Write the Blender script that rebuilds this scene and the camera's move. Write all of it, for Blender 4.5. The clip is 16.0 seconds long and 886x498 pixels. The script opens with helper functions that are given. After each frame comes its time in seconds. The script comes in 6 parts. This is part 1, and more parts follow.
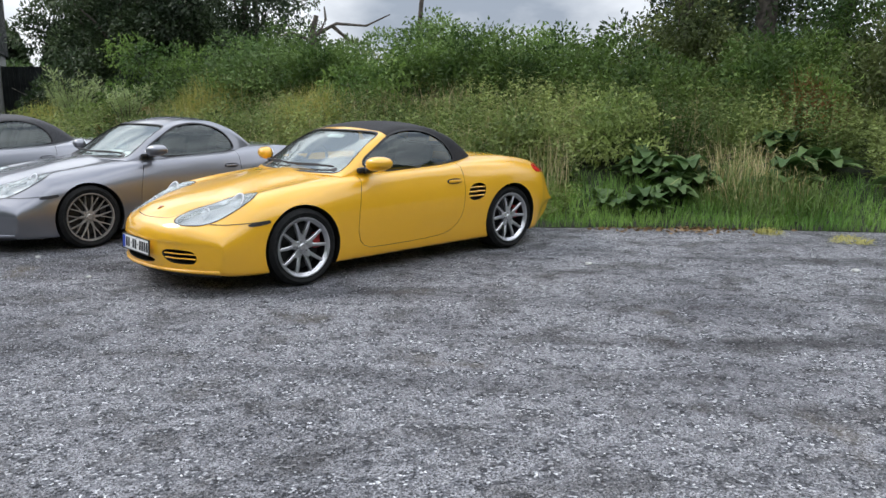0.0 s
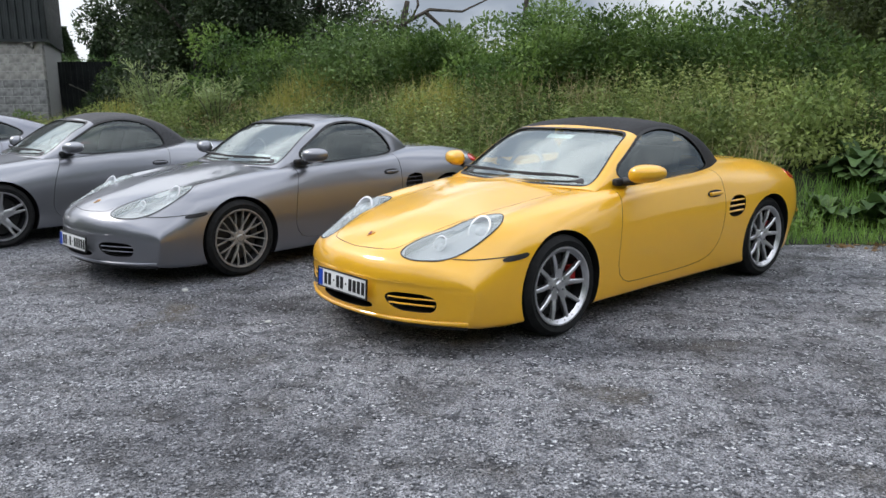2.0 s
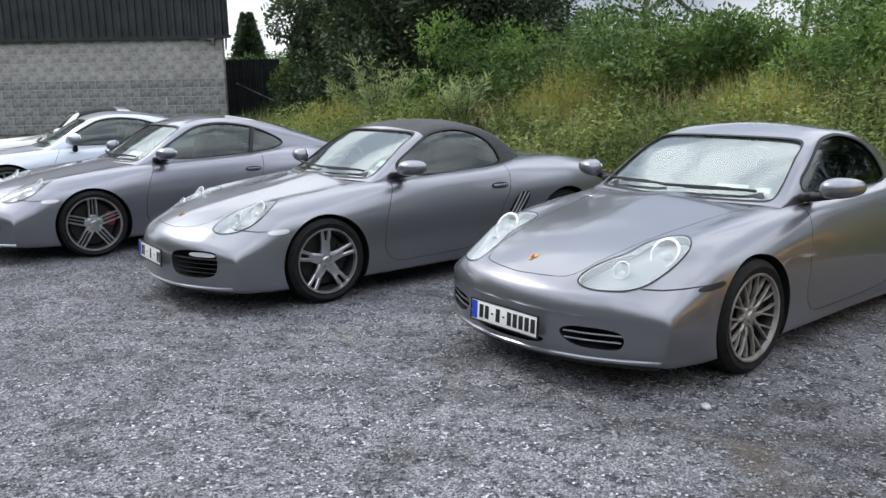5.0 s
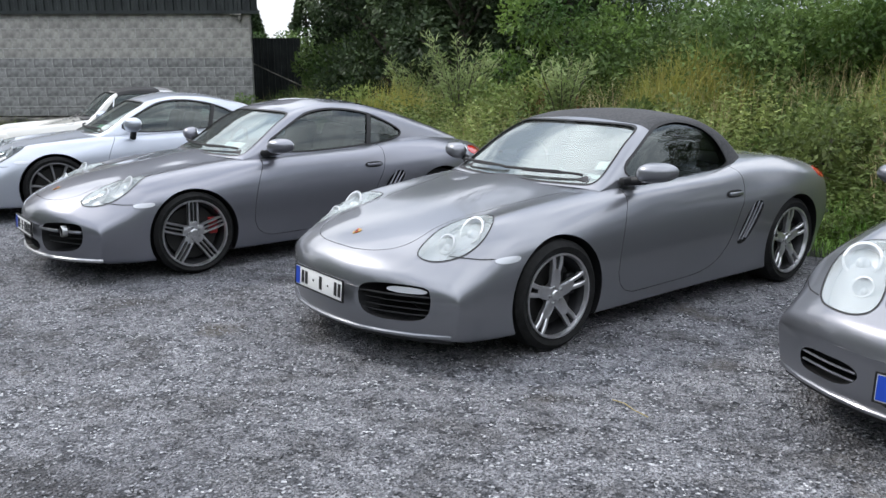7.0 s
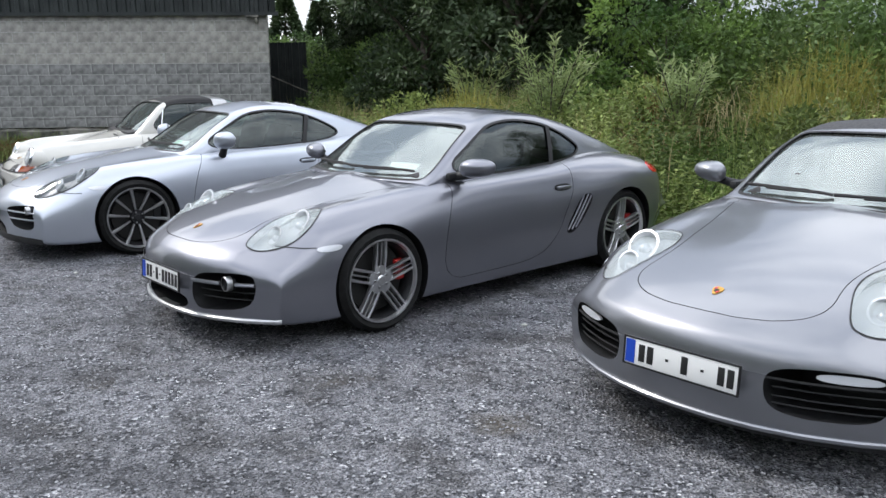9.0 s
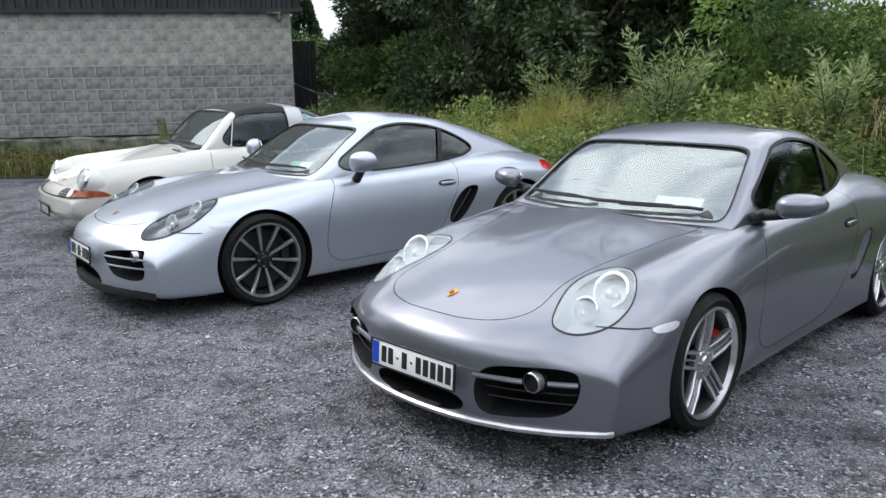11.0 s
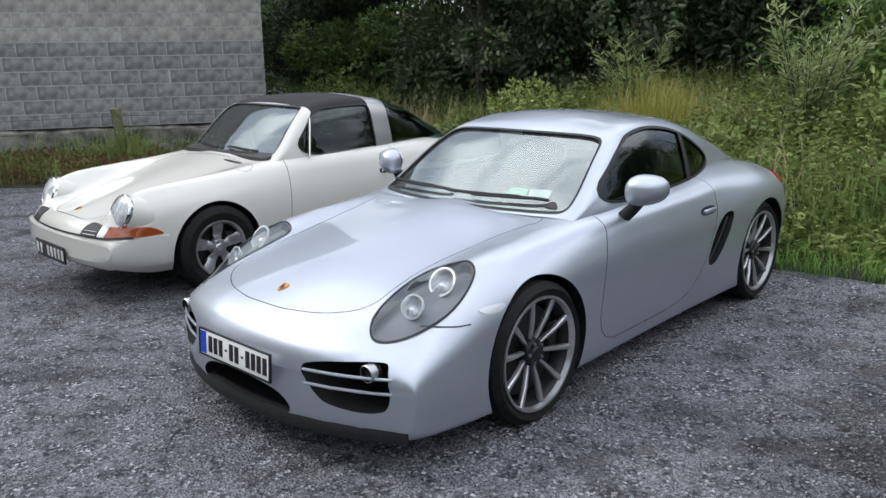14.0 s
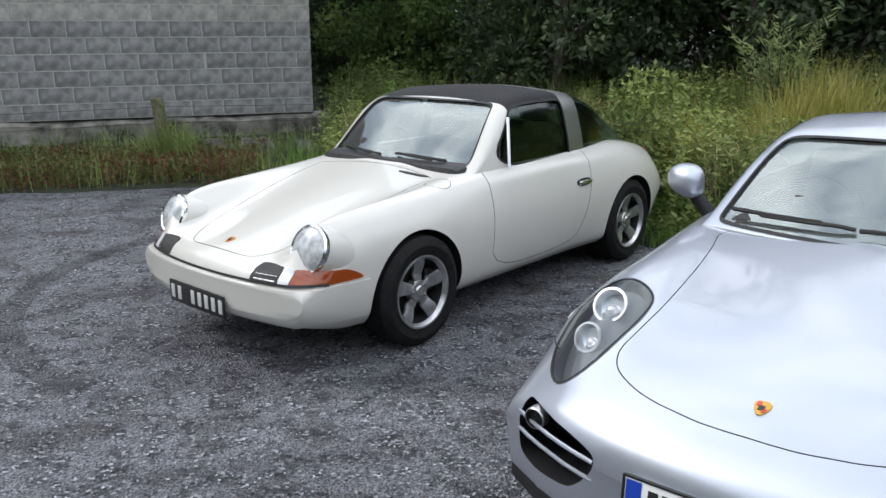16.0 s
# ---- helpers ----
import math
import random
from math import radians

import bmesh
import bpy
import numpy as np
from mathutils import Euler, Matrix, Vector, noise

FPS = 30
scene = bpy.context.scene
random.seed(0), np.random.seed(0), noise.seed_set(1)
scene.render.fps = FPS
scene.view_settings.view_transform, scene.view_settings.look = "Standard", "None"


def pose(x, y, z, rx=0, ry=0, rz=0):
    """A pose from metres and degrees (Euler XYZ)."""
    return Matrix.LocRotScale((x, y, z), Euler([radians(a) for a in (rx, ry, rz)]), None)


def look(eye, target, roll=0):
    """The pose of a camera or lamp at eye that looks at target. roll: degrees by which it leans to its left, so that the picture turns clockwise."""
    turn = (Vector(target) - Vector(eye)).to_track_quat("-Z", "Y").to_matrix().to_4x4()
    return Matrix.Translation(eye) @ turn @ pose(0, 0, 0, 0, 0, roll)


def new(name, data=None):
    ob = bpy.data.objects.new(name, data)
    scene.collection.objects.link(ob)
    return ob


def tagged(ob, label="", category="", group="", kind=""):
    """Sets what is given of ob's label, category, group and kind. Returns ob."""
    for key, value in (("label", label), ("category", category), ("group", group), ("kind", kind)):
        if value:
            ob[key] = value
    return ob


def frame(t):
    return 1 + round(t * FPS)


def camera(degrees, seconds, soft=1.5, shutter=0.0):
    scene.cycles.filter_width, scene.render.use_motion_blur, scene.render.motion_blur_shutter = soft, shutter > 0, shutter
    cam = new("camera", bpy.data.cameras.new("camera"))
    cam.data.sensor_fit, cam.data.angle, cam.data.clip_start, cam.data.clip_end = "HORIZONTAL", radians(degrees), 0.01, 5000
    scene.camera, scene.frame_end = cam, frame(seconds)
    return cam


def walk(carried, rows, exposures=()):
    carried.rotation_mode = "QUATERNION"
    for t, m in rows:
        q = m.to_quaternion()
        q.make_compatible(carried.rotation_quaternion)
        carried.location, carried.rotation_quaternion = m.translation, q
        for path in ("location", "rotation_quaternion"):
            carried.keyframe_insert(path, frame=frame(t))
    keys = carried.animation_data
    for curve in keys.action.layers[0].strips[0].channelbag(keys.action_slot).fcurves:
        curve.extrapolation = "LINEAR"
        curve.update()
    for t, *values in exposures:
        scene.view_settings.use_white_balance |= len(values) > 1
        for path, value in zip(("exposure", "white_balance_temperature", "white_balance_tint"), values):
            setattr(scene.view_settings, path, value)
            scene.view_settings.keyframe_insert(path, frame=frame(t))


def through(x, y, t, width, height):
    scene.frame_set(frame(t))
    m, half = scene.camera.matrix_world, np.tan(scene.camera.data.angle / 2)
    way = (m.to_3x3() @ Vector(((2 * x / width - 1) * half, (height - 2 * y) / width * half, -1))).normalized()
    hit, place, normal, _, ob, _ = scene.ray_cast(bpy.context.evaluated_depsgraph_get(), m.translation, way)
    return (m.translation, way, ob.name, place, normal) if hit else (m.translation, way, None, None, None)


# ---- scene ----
cam = camera(57.6, 16.0)
PATH = [
    (0, (0.983, -0.147, 1.54), (0.83, 1.81, 1.161), -0.1),
    (0.5, (0.576, 0.225, 1.569), (0.385, 2.179, 1.188), -0.7),
    (1, (0.117, 0.672, 1.56), (-0.117, 2.622, 1.184), -1.1),
    (1.5, (-0.359, 1.018, 1.558), (-0.596, 2.968, 1.182), -1.3),
    (2, (-0.817, 1.318, 1.522), (-1.037, 3.267, 1.127), -0.7),
    (2.5, (-1.333, 1.638, 1.54), (-1.578, 3.575, 1.103), -1.3),
    (3, (-1.837, 1.933, 1.604), (-2.102, 3.857, 1.124), -3.2),
    (3.5, (-2.342, 2.291, 1.573), (-2.611, 4.212, 1.084), -2.1),
    (4, (-2.879, 2.6, 1.548), (-3.177, 4.519, 1.069), -1.0),
    (4.5, (-3.356, 2.865, 1.546), (-3.715, 4.783, 1.106), -1.1),
    (5, (-3.845, 3.186, 1.574), (-4.299, 5.092, 1.175), -1.1),
    (5.2, (-4.047, 3.277, 1.553), (-4.505, 5.185, 1.163), -0.7),
    (7.3, (-6.064, 4.411, 1.55), (-6.435, 6.327, 1.113), -0.1),
    (7.5, (-6.269, 4.491, 1.578), (-6.621, 6.412, 1.144), 0.0),
    (8, (-6.796, 4.703, 1.557), (-7.117, 6.631, 1.134), 0.0),
    (8.5, (-7.308, 4.949, 1.543), (-7.593, 6.883, 1.12), -0.2),
    (9, (-7.826, 5.222, 1.537), (-8.111, 7.156, 1.117), -0.5),
    (9.5, (-8.322, 5.522, 1.579), (-8.604, 7.459, 1.171), -0.7),
    (10, (-8.772, 5.894, 1.537), (-9.024, 7.84, 1.154), -0.3),
    (10.2, (-8.973, 5.992, 1.556), (-9.21, 7.938, 1.163), -0.0),
    (12.3, (-10.85, 7.091, 1.661), (-10.906, 9.042, 1.225), -3.5),
    (12.5, (-11.004, 7.25, 1.673), (-11.023, 9.205, 1.253), -3.1),
    (13, (-11.389, 7.63, 1.646), (-11.295, 9.581, 1.216), -2.3),
    (13.5, (-11.764, 8.001, 1.672), (-11.614, 9.939, 1.201), -1.7),
    (14, (-12.158, 8.416, 1.675), (-12.033, 10.353, 1.192), -0.8),
    (14.5, (-12.564, 8.819, 1.664), (-12.417, 10.749, 1.162), -0.7),
    (15, (-12.948, 9.245, 1.631), (-12.762, 11.167, 1.113), -0.3),
    (15.5, (-13.372, 9.615, 1.624), (-13.177, 11.536, 1.105), 0.5),
    (16, (-13.759, 9.988, 1.652), (-13.531, 11.907, 1.137), -0.2),
]
walk(cam, [(t, look(eye, target, roll)) for t, eye, target, roll in PATH],
     exposures=[(0, 0.0), (1.5, -0.08), (3.0, -0.16), (4.0, -0.14), (5.0, 0.05), (8.0, 0.10), (12.5, 0.12), (13.2, 0.06), (14.0, -0.06), (14.8, -0.17), (16.0, -0.06)])

# ---- world, sun, exposure ----
SUN_EL, SUN_AZ = 44, 285
world = bpy.data.worlds.new("sky")
scene.world = world
world.use_nodes = True
wn, wl = world.node_tree.nodes, world.node_tree.links
wn.clear()
sky = wn.new("ShaderNodeTexSky")
sky.sky_type, sky.sun_disc = "NISHITA", False
sky.sun_elevation, sky.sun_rotation = radians(SUN_EL), radians(SUN_AZ)
wco = wn.new("ShaderNodeTexCoord")
wmap = wn.new("ShaderNodeMapping")
wmap.inputs["Scale"].default_value = (1.0, 1.0, 2.2)
wnoise = wn.new("ShaderNodeTexNoise")
wnoise.inputs["Scale"].default_value = 2.9
wnoise.inputs["Detail"].default_value = 7
wramp = wn.new("ShaderNodeValToRGB")
wramp.color_ramp.elements[0].position, wramp.color_ramp.elements[0].color = 0.40, (4.9, 5.6, 6.9, 1)
wramp.color_ramp.elements[1].position, wramp.color_ramp.elements[1].color = 0.60, (14.8, 15.3, 16.2, 1)
wmix = wn.new("ShaderNodeMixRGB")
wmix.inputs["Fac"].default_value = 0.85
wback = wn.new("ShaderNodeBackground")
wback.inputs["Strength"].default_value = 0.093
wout = wn.new("ShaderNodeOutputWorld")
wl.new(wco.outputs["Generated"], wmap.inputs["Vector"])
wl.new(wmap.outputs["Vector"], wnoise.inputs["Vector"])
wl.new(wnoise.outputs["Fac"], wramp.inputs["Fac"])
wl.new(sky.outputs["Color"], wmix.inputs["Color1"])
wl.new(wramp.outputs["Color"], wmix.inputs["Color2"])
wsep, wgrad, wlit = wn.new("ShaderNodeSeparateXYZ"), wn.new("ShaderNodeMapRange"), wn.new("ShaderNodeVectorMath")
wlit.operation = "SCALE"
wgrad.inputs["From Min"].default_value, wgrad.inputs["From Max"].default_value = 0.12, 0.70
wgrad.inputs["To Min"].default_value, wgrad.inputs["To Max"].default_value = 0.86, 2.15
wl.new(wco.outputs["Generated"], wsep.inputs["Vector"])
wl.new(wsep.outputs["Z"], wgrad.inputs["Value"])
wl.new(wmix.outputs["Color"], wlit.inputs[0])
wl.new(wgrad.outputs["Result"], wlit.inputs["Scale"])
wl.new(wlit.outputs["Vector"], wback.inputs["Color"])
wl.new(wback.outputs["Background"], wout.inputs["Surface"])
sun = new("sun", bpy.data.lights.new("sun", "SUN"))
sun.data.energy, sun.data.angle, sun.data.color = 1.6, radians(12), (1.0, 0.96, 0.9)
sun.matrix_world = look((0, 0, 30), (-30 * math.cos(radians(SUN_EL)) * math.sin(radians(SUN_AZ)),
                                     -30 * math.cos(radians(SUN_EL)) * math.cos(radians(SUN_AZ)), 30 - 30 * math.sin(radians(SUN_EL))))


# ---- materials ----
def material(name, color, rough=0.6, metal=0.0, coat=0.0, spec=0.5):
    m = bpy.data.materials.new(name)
    m.use_nodes = True
    b = m.node_tree.nodes["Principled BSDF"]
    b.inputs["Base Color"].default_value = (*color, 1)
    b.inputs["Roughness"].default_value = rough
    b.inputs["Metallic"].default_value = metal
    b.inputs["Coat Weight"].default_value = coat
    b.inputs["Coat Roughness"].default_value = 0.04
    b.inputs["Specular IOR Level"].default_value = spec
    return m


def nodes_of(m):
    return m.node_tree.nodes, m.node_tree.links, m.node_tree.nodes["Principled BSDF"]


def mottle(m, a, b, scale, detail=6, bump=0.0, dist=0.01, low=0.35, high=0.65, rand=0.0):
    """Two-tone noise colour with relief at the real-world scale."""
    n, l, p = nodes_of(m)
    co = n.new("ShaderNodeTexCoord")
    t = n.new("ShaderNodeTexNoise")
    t.inputs["Scale"].default_value, t.inputs["Detail"].default_value = scale, detail
    r = n.new("ShaderNodeValToRGB")
    r.color_ramp.elements[0].position, r.color_ramp.elements[0].color = low, (*a, 1)
    r.color_ramp.elements[1].position, r.color_ramp.elements[1].color = high, (*b, 1)
    l.new(co.outputs["Object"], t.inputs["Vector"])
    l.new(t.outputs["Fac"], r.inputs["Fac"])
    out = r.outputs["Color"]
    if rand:
        g = n.new("ShaderNodeNewGeometry")
        oi = n.new("ShaderNodeObjectInfo")
        ad = n.new("ShaderNodeMath")
        ad.operation = "ADD"
        l.new(g.outputs["Random Per Island"], ad.inputs[0])
        l.new(oi.outputs["Random"], ad.inputs[1])
        mr = n.new("ShaderNodeMapRange")
        mr.inputs["From Max"].default_value = 2
        mr.inputs["To Min"].default_value, mr.inputs["To Max"].default_value = 1 - rand, 1 + rand
        l.new(ad.outputs[0], mr.inputs["Value"])
        hs = n.new("ShaderNodeHueSaturation")
        l.new(mr.outputs["Result"], hs.inputs["Value"])
        l.new(out, hs.inputs["Color"])
        out = hs.outputs["Color"]
    l.new(out, p.inputs["Base Color"])
    if bump:
        bp = n.new("ShaderNodeBump")
        bp.inputs["Strength"].default_value, bp.inputs["Distance"].default_value = bump, dist
        l.new(t.outputs["Fac"], bp.inputs["Height"])
        l.new(bp.outputs["Normal"], p.inputs["Normal"])
    return m


def paint(name, color, metal, rough):
    """Car paint under clear coat, with fine flake and a thin film of dust."""
    m = material(name, color, rough, metal, 1.0)
    n, l, p = nodes_of(m)
    co = n.new("ShaderNodeTexCoord")
    dust = n.new("ShaderNodeTexNoise")
    dust.inputs["Scale"].default_value, dust.inputs["Detail"].default_value = 3.0, 8
    mr = n.new("ShaderNodeMapRange")
    mr.inputs["To Min"].default_value, mr.inputs["To Max"].default_value = 0.015, 0.06
    l.new(co.outputs["Object"], dust.inputs["Vector"])
    l.new(dust.outputs["Fac"], mr.inputs["Value"])
    l.new(mr.outputs["Result"], p.inputs["Coat Roughness"])
    hs = n.new("ShaderNodeHueSaturation")
    hs.inputs["Color"].default_value = (*color, 1)
    mv = n.new("ShaderNodeMapRange")
    mv.inputs["To Min"].default_value, mv.inputs["To Max"].default_value = 0.94, 1.06
    l.new(dust.outputs["Fac"], mv.inputs["Value"])
    l.new(mv.outputs["Result"], hs.inputs["Value"])
    l.new(hs.outputs["Color"], p.inputs["Base Color"])
    return m


def pane(name, tint, ior=1.5, gloss=0.0, dust=0.0):
    """Thin glass: tinted see-through with a mirror sheen that grows at a glance. dust: weight of a whitish diffuse film
    over it.
    """
    m = bpy.data.materials.new(name)
    m.use_nodes = True
    n, l = m.node_tree.nodes, m.node_tree.links
    n.clear()
    out, mix = n.new("ShaderNodeOutputMaterial"), n.new("ShaderNodeMixShader")
    tr, gl, fr = n.new("ShaderNodeBsdfTransparent"), n.new("ShaderNodeBsdfGlossy"), n.new("ShaderNodeFresnel")
    tr.inputs["Color"].default_value = (*tint, 1)
    gl.inputs["Roughness"].default_value = gloss
    gl.inputs["Color"].default_value = (0.90, 0.98, 0.96, 1)
    fr.inputs["IOR"].default_value = ior
    l.new(fr.outputs["Fac"], mix.inputs["Fac"])
    l.new(tr.outputs[0], mix.inputs[1])
    l.new(gl.outputs[0], mix.inputs[2])
    film, di = n.new("ShaderNodeMixShader"), n.new("ShaderNodeBsdfDiffuse")
    film.inputs["Fac"].default_value = dust
    di.inputs["Color"].default_value = (0.62, 0.66, 0.65, 1)
    l.new(mix.outputs[0], film.inputs[1])
    l.new(di.outputs[0], film.inputs[2])
    l.new(film.outputs[0], out.inputs["Surface"])
    return m


YELLOW = paint("yellow_paint", (0.80, 0.415, 0.008), 0.0, 0.4)
GREY_A = paint("seal_grey_paint", (0.217, 0.221, 0.243), 0.82, 0.37)
GREY_B = paint("meteor_grey_paint", (0.235, 0.240, 0.261), 0.82, 0.37)
GREY_C = paint("slate_grey_paint", (0.212, 0.216, 0.246), 0.82, 0.37)
SILVER = paint("silver_paint", (0.46, 0.49, 0.55), 0.75, 0.42)
WHITE = paint("ivory_white_paint", (0.62, 0.605, 0.555), 0.0, 0.35)
TRIM = mottle(material("black_plastic", (0.012, 0.012, 0.013), 0.6), (0.005, 0.005, 0.006), (0.012, 0.012, 0.013), 40)
RUBBER = mottle(material("tyre_rubber", (0.02, 0.02, 0.02), 0.75, spec=0.25), (0.005, 0.005, 0.005), (0.012, 0.012, 0.0118), 25, bump=0.2, dist=0.003)
ALLOY = mottle(material("silver_alloy", (0.6, 0.6, 0.6), 0.30, 0.9), (0.50, 0.50, 0.51), (0.64, 0.64, 0.65), 12)
ALLOY_DULL = mottle(material("dusty_alloy", (0.4, 0.39, 0.37), 0.45, 0.7), (0.28, 0.265, 0.245), (0.42, 0.40, 0.37), 12)
ALLOY_WORN = mottle(material("dull_polished_alloy", (0.5, 0.5, 0.5), 0.3, 0.85), (0.34, 0.34, 0.345), (0.58, 0.58, 0.58), 9)
ALLOY_MID = mottle(material("graphite_alloy", (0.3, 0.3, 0.3), 0.35, 0.85), (0.42, 0.42, 0.425), (0.54, 0.54, 0.545), 12)
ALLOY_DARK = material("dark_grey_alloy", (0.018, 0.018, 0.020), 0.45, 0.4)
CHROME = material("chrome", (0.8, 0.8, 0.8), 0.08, 1.0)
STEEL = material("brushed_steel", (0.45, 0.45, 0.45), 0.35, 1.0)
# near-black steel: the shade behind the spokes is in the disc's colour
DISC = material("shaded_brake_disc_steel", (0.03, 0.029, 0.028), 0.5, 0.6)
RED = material("red_brake_caliper", (0.45, 0.02, 0.02), 0.35, 0.0, 0.5)
LAMP_RED = material("red_tail_lamp", (0.5, 0.012, 0.012), 0.15, 0.0, 0.6)
AMBER = material("amber_lens", (0.30, 0.058, 0.010), 0.15, 0.0, 0.6)
FABRIC = mottle(material("black_canvas", (0.012, 0.012, 0.013), 0.9), (0.010, 0.010, 0.011), (0.022, 0.022, 0.024), 60, bump=0.3, dist=0.002)
FABRIC_GREY = mottle(material("graphite_canvas", (0.05, 0.05, 0.052), 0.9), (0.040, 0.040, 0.043), (0.07, 0.07, 0.073), 60, bump=0.3, dist=0.002)
LEATHER = mottle(material("black_leather", (0.02, 0.02, 0.02), 0.5), (0.014, 0.014, 0.015), (0.035, 0.034, 0.033), 30, bump=0.2, dist=0.003)
# the 0.07 whitish film stands in for bright sky reflected in the windscreen
WINDSCREEN = pane("windscreen_glass", (0.70, 0.84, 0.79), 2.9, 0.0, 0.07)
TINTED = pane("tinted_glass", (0.26, 0.30, 0.29), 1.7)
REAR_GLASS = pane("pale_green_glass", (0.55, 0.66, 0.62), 1.8)
LENS = pane("milky_lamp_lens", (0.80, 0.82, 0.84), 1.6, 0.05, 0.30)
LENS_CLEAR = pane("clear_lamp_lens", (0.86, 0.88, 0.9), 1.6)
FLUTED = mottle(material("fluted_lamp_glass", (0.5, 0.52, 0.53), 0.25, 0.1, 0.8), (0.36, 0.38, 0.39), (0.62, 0.64, 0.65), 22, 2, 0.4, 0.004)
REFLECTOR = material("lamp_reflector", (0.70, 0.71, 0.73), 0.3, 0.6, 0.5)
LAMP_BOWL = material("lamp_bowl", (0.66, 0.67, 0.70), 0.4, 0.25, 0.6)
LAMP_GREY = material("smoked_lamp_bowl", (0.20, 0.20, 0.22), 0.4, 0.3, 0.2)
PLATE_WHITE = material("plate_white", (0.82, 0.82, 0.80), 0.35)
PLATE_BLUE = material("plate_blue", (0.01, 0.06, 0.45), 0.4)
INK = material("black_ink", (0.012, 0.012, 0.012), 0.5)
PLATE_BLACK = material("plate_black", (0.015, 0.015, 0.015), 0.4)
PLATE_SILVER = material("plate_silver", (0.6, 0.6, 0.58), 0.4)
GOLD = material("gold_enamel", (0.55, 0.30, 0.05), 0.3, 0.6)
PAPER = material("white_paper", (0.88, 0.90, 0.90), 0.7)
PAPER_GREEN = material("green_paper", (0.35, 0.7, 0.5), 0.7)


# ---- mesh helpers ----
def mesh_object(name, bm, mats, parent=None, label=""):
    me = bpy.data.meshes.new(name)
    bm.to_mesh(me)
    bm.free()
    for m in mats if isinstance(mats, (list, tuple)) else [mats]:
        me.materials.append(m)
    ob = new(name, me)
    if parent is not None:
        ob.parent = parent
    if label:
        ob["label"] = label
    return ob


def smooth(bm, angle=32):
    for f in bm.faces:
        f.smooth = True
    lim = radians(angle)
    for e in bm.edges:
        e.smooth = len(e.link_faces) == 2 and e.calc_face_angle(0) < lim
    return bm


def part(name, bm, mat, parent, label="", angle=32):
    return mesh_object(name, smooth(bm, angle), mat, parent, label)


def thing(name, m, label, category, group="", kind=""):
    ob = new(name)
    ob.empty_display_size = 0.1
    ob.matrix_basis = m
    return tagged(ob, label, category, group, kind)


def box(size, at=(0, 0, 0), bevel=0.0, turn=None, seg=2):
    bm = bmesh.new()
    bmesh.ops.create_cube(bm, size=1)
    bmesh.ops.scale(bm, vec=size, verts=bm.verts)
    if bevel:
        bmesh.ops.bevel(bm, geom=bm.edges[:], offset=bevel, segments=seg, affect="EDGES", profile=0.5)
    m = Matrix.Translation(at) @ (turn if turn is not None else Matrix())
    bmesh.ops.transform(bm, matrix=m, verts=bm.verts)
    return bm


def merge(*bms):
    out = bms[0]
    for b in bms[1:]:
        me = bpy.data.meshes.new("tmp")
        b.to_mesh(me)
        b.free()
        out.from_mesh(me)
        bpy.data.meshes.remove(me)
    return out


def lathe(profile, n=40, axis="y", closed=True):
    """Turn (radius, height) pairs about an axis."""
    bm = bmesh.new()
    rings = []
    for r, h in profile:
        ring = []
        for i in range(n):
            a = 2 * math.pi * i / n
            c, s = r * math.cos(a), r * math.sin(a)
            ring.append(bm.verts.new({"y": (c, h, s), "z": (c, s, h), "x": (h, c, s)}[axis]))
        rings.append(ring)
    pairs = list(zip(rings, rings[1:])) + ([(rings[-1], rings[0])] if closed else [])
    for a, b in pairs:
        for i in range(n):
            bm.faces.new((a[i], a[(i + 1) % n], b[(i + 1) % n], b[i]))
    bmesh.ops.recalc_face_normals(bm, faces=bm.faces)
    return bm


def chaikin(pts, times=3):
    pts = [tuple(p) for p in pts]
    for _ in range(times):
        out = []
        for i, p in enumerate(pts):
            q = pts[(i + 1) % len(pts)]
            out += [tuple(0.75 * a + 0.25 * b for a, b in zip(p, q)), tuple(0.25 * a + 0.75 * b for a, b in zip(p, q))]
        pts = out
    return pts


def grow(pts, d):
    """Push a closed outline outwards by d."""
    n = len(pts)
    area = sum(pts[i][0] * pts[(i + 1) % n][1] - pts[(i + 1) % n][0] * pts[i][1] for i in range(n))
    s = 1 if area > 0 else -1
    out = []
    for i in range(n):
        a, b = Vector(pts[i - 1]), Vector(pts[(i + 1) % n])
        t = (b - a).normalized() if (b - a).length > 1e-9 else Vector((1, 0))
        out.append((pts[i][0] + s * d * t.y, pts[i][1] - s * d * t.x))
    return out


def place3(axis, u, v, h):
    return {"x": (h, u, v), "y": (u, h, v), "z": (u, v, h)}[axis]


def prism(outline, axis, lo, hi, lean=0.0):
    """A solid over a flat outline from lo to hi along an axis."""
    bm = bmesh.new()
    a = [bm.verts.new(place3(axis, u, v, lo)) for u, v in outline]
    b = [bm.verts.new(place3(axis, u, v, hi)) for u, v in outline]
    n = len(a)
    for i in range(n):
        bm.faces.new((a[i], a[(i + 1) % n], b[(i + 1) % n], b[i]))
    bm.faces.new(a)
    bm.faces.new(b)
    bmesh.ops.recalc_face_normals(bm, faces=bm.faces)
    return bm


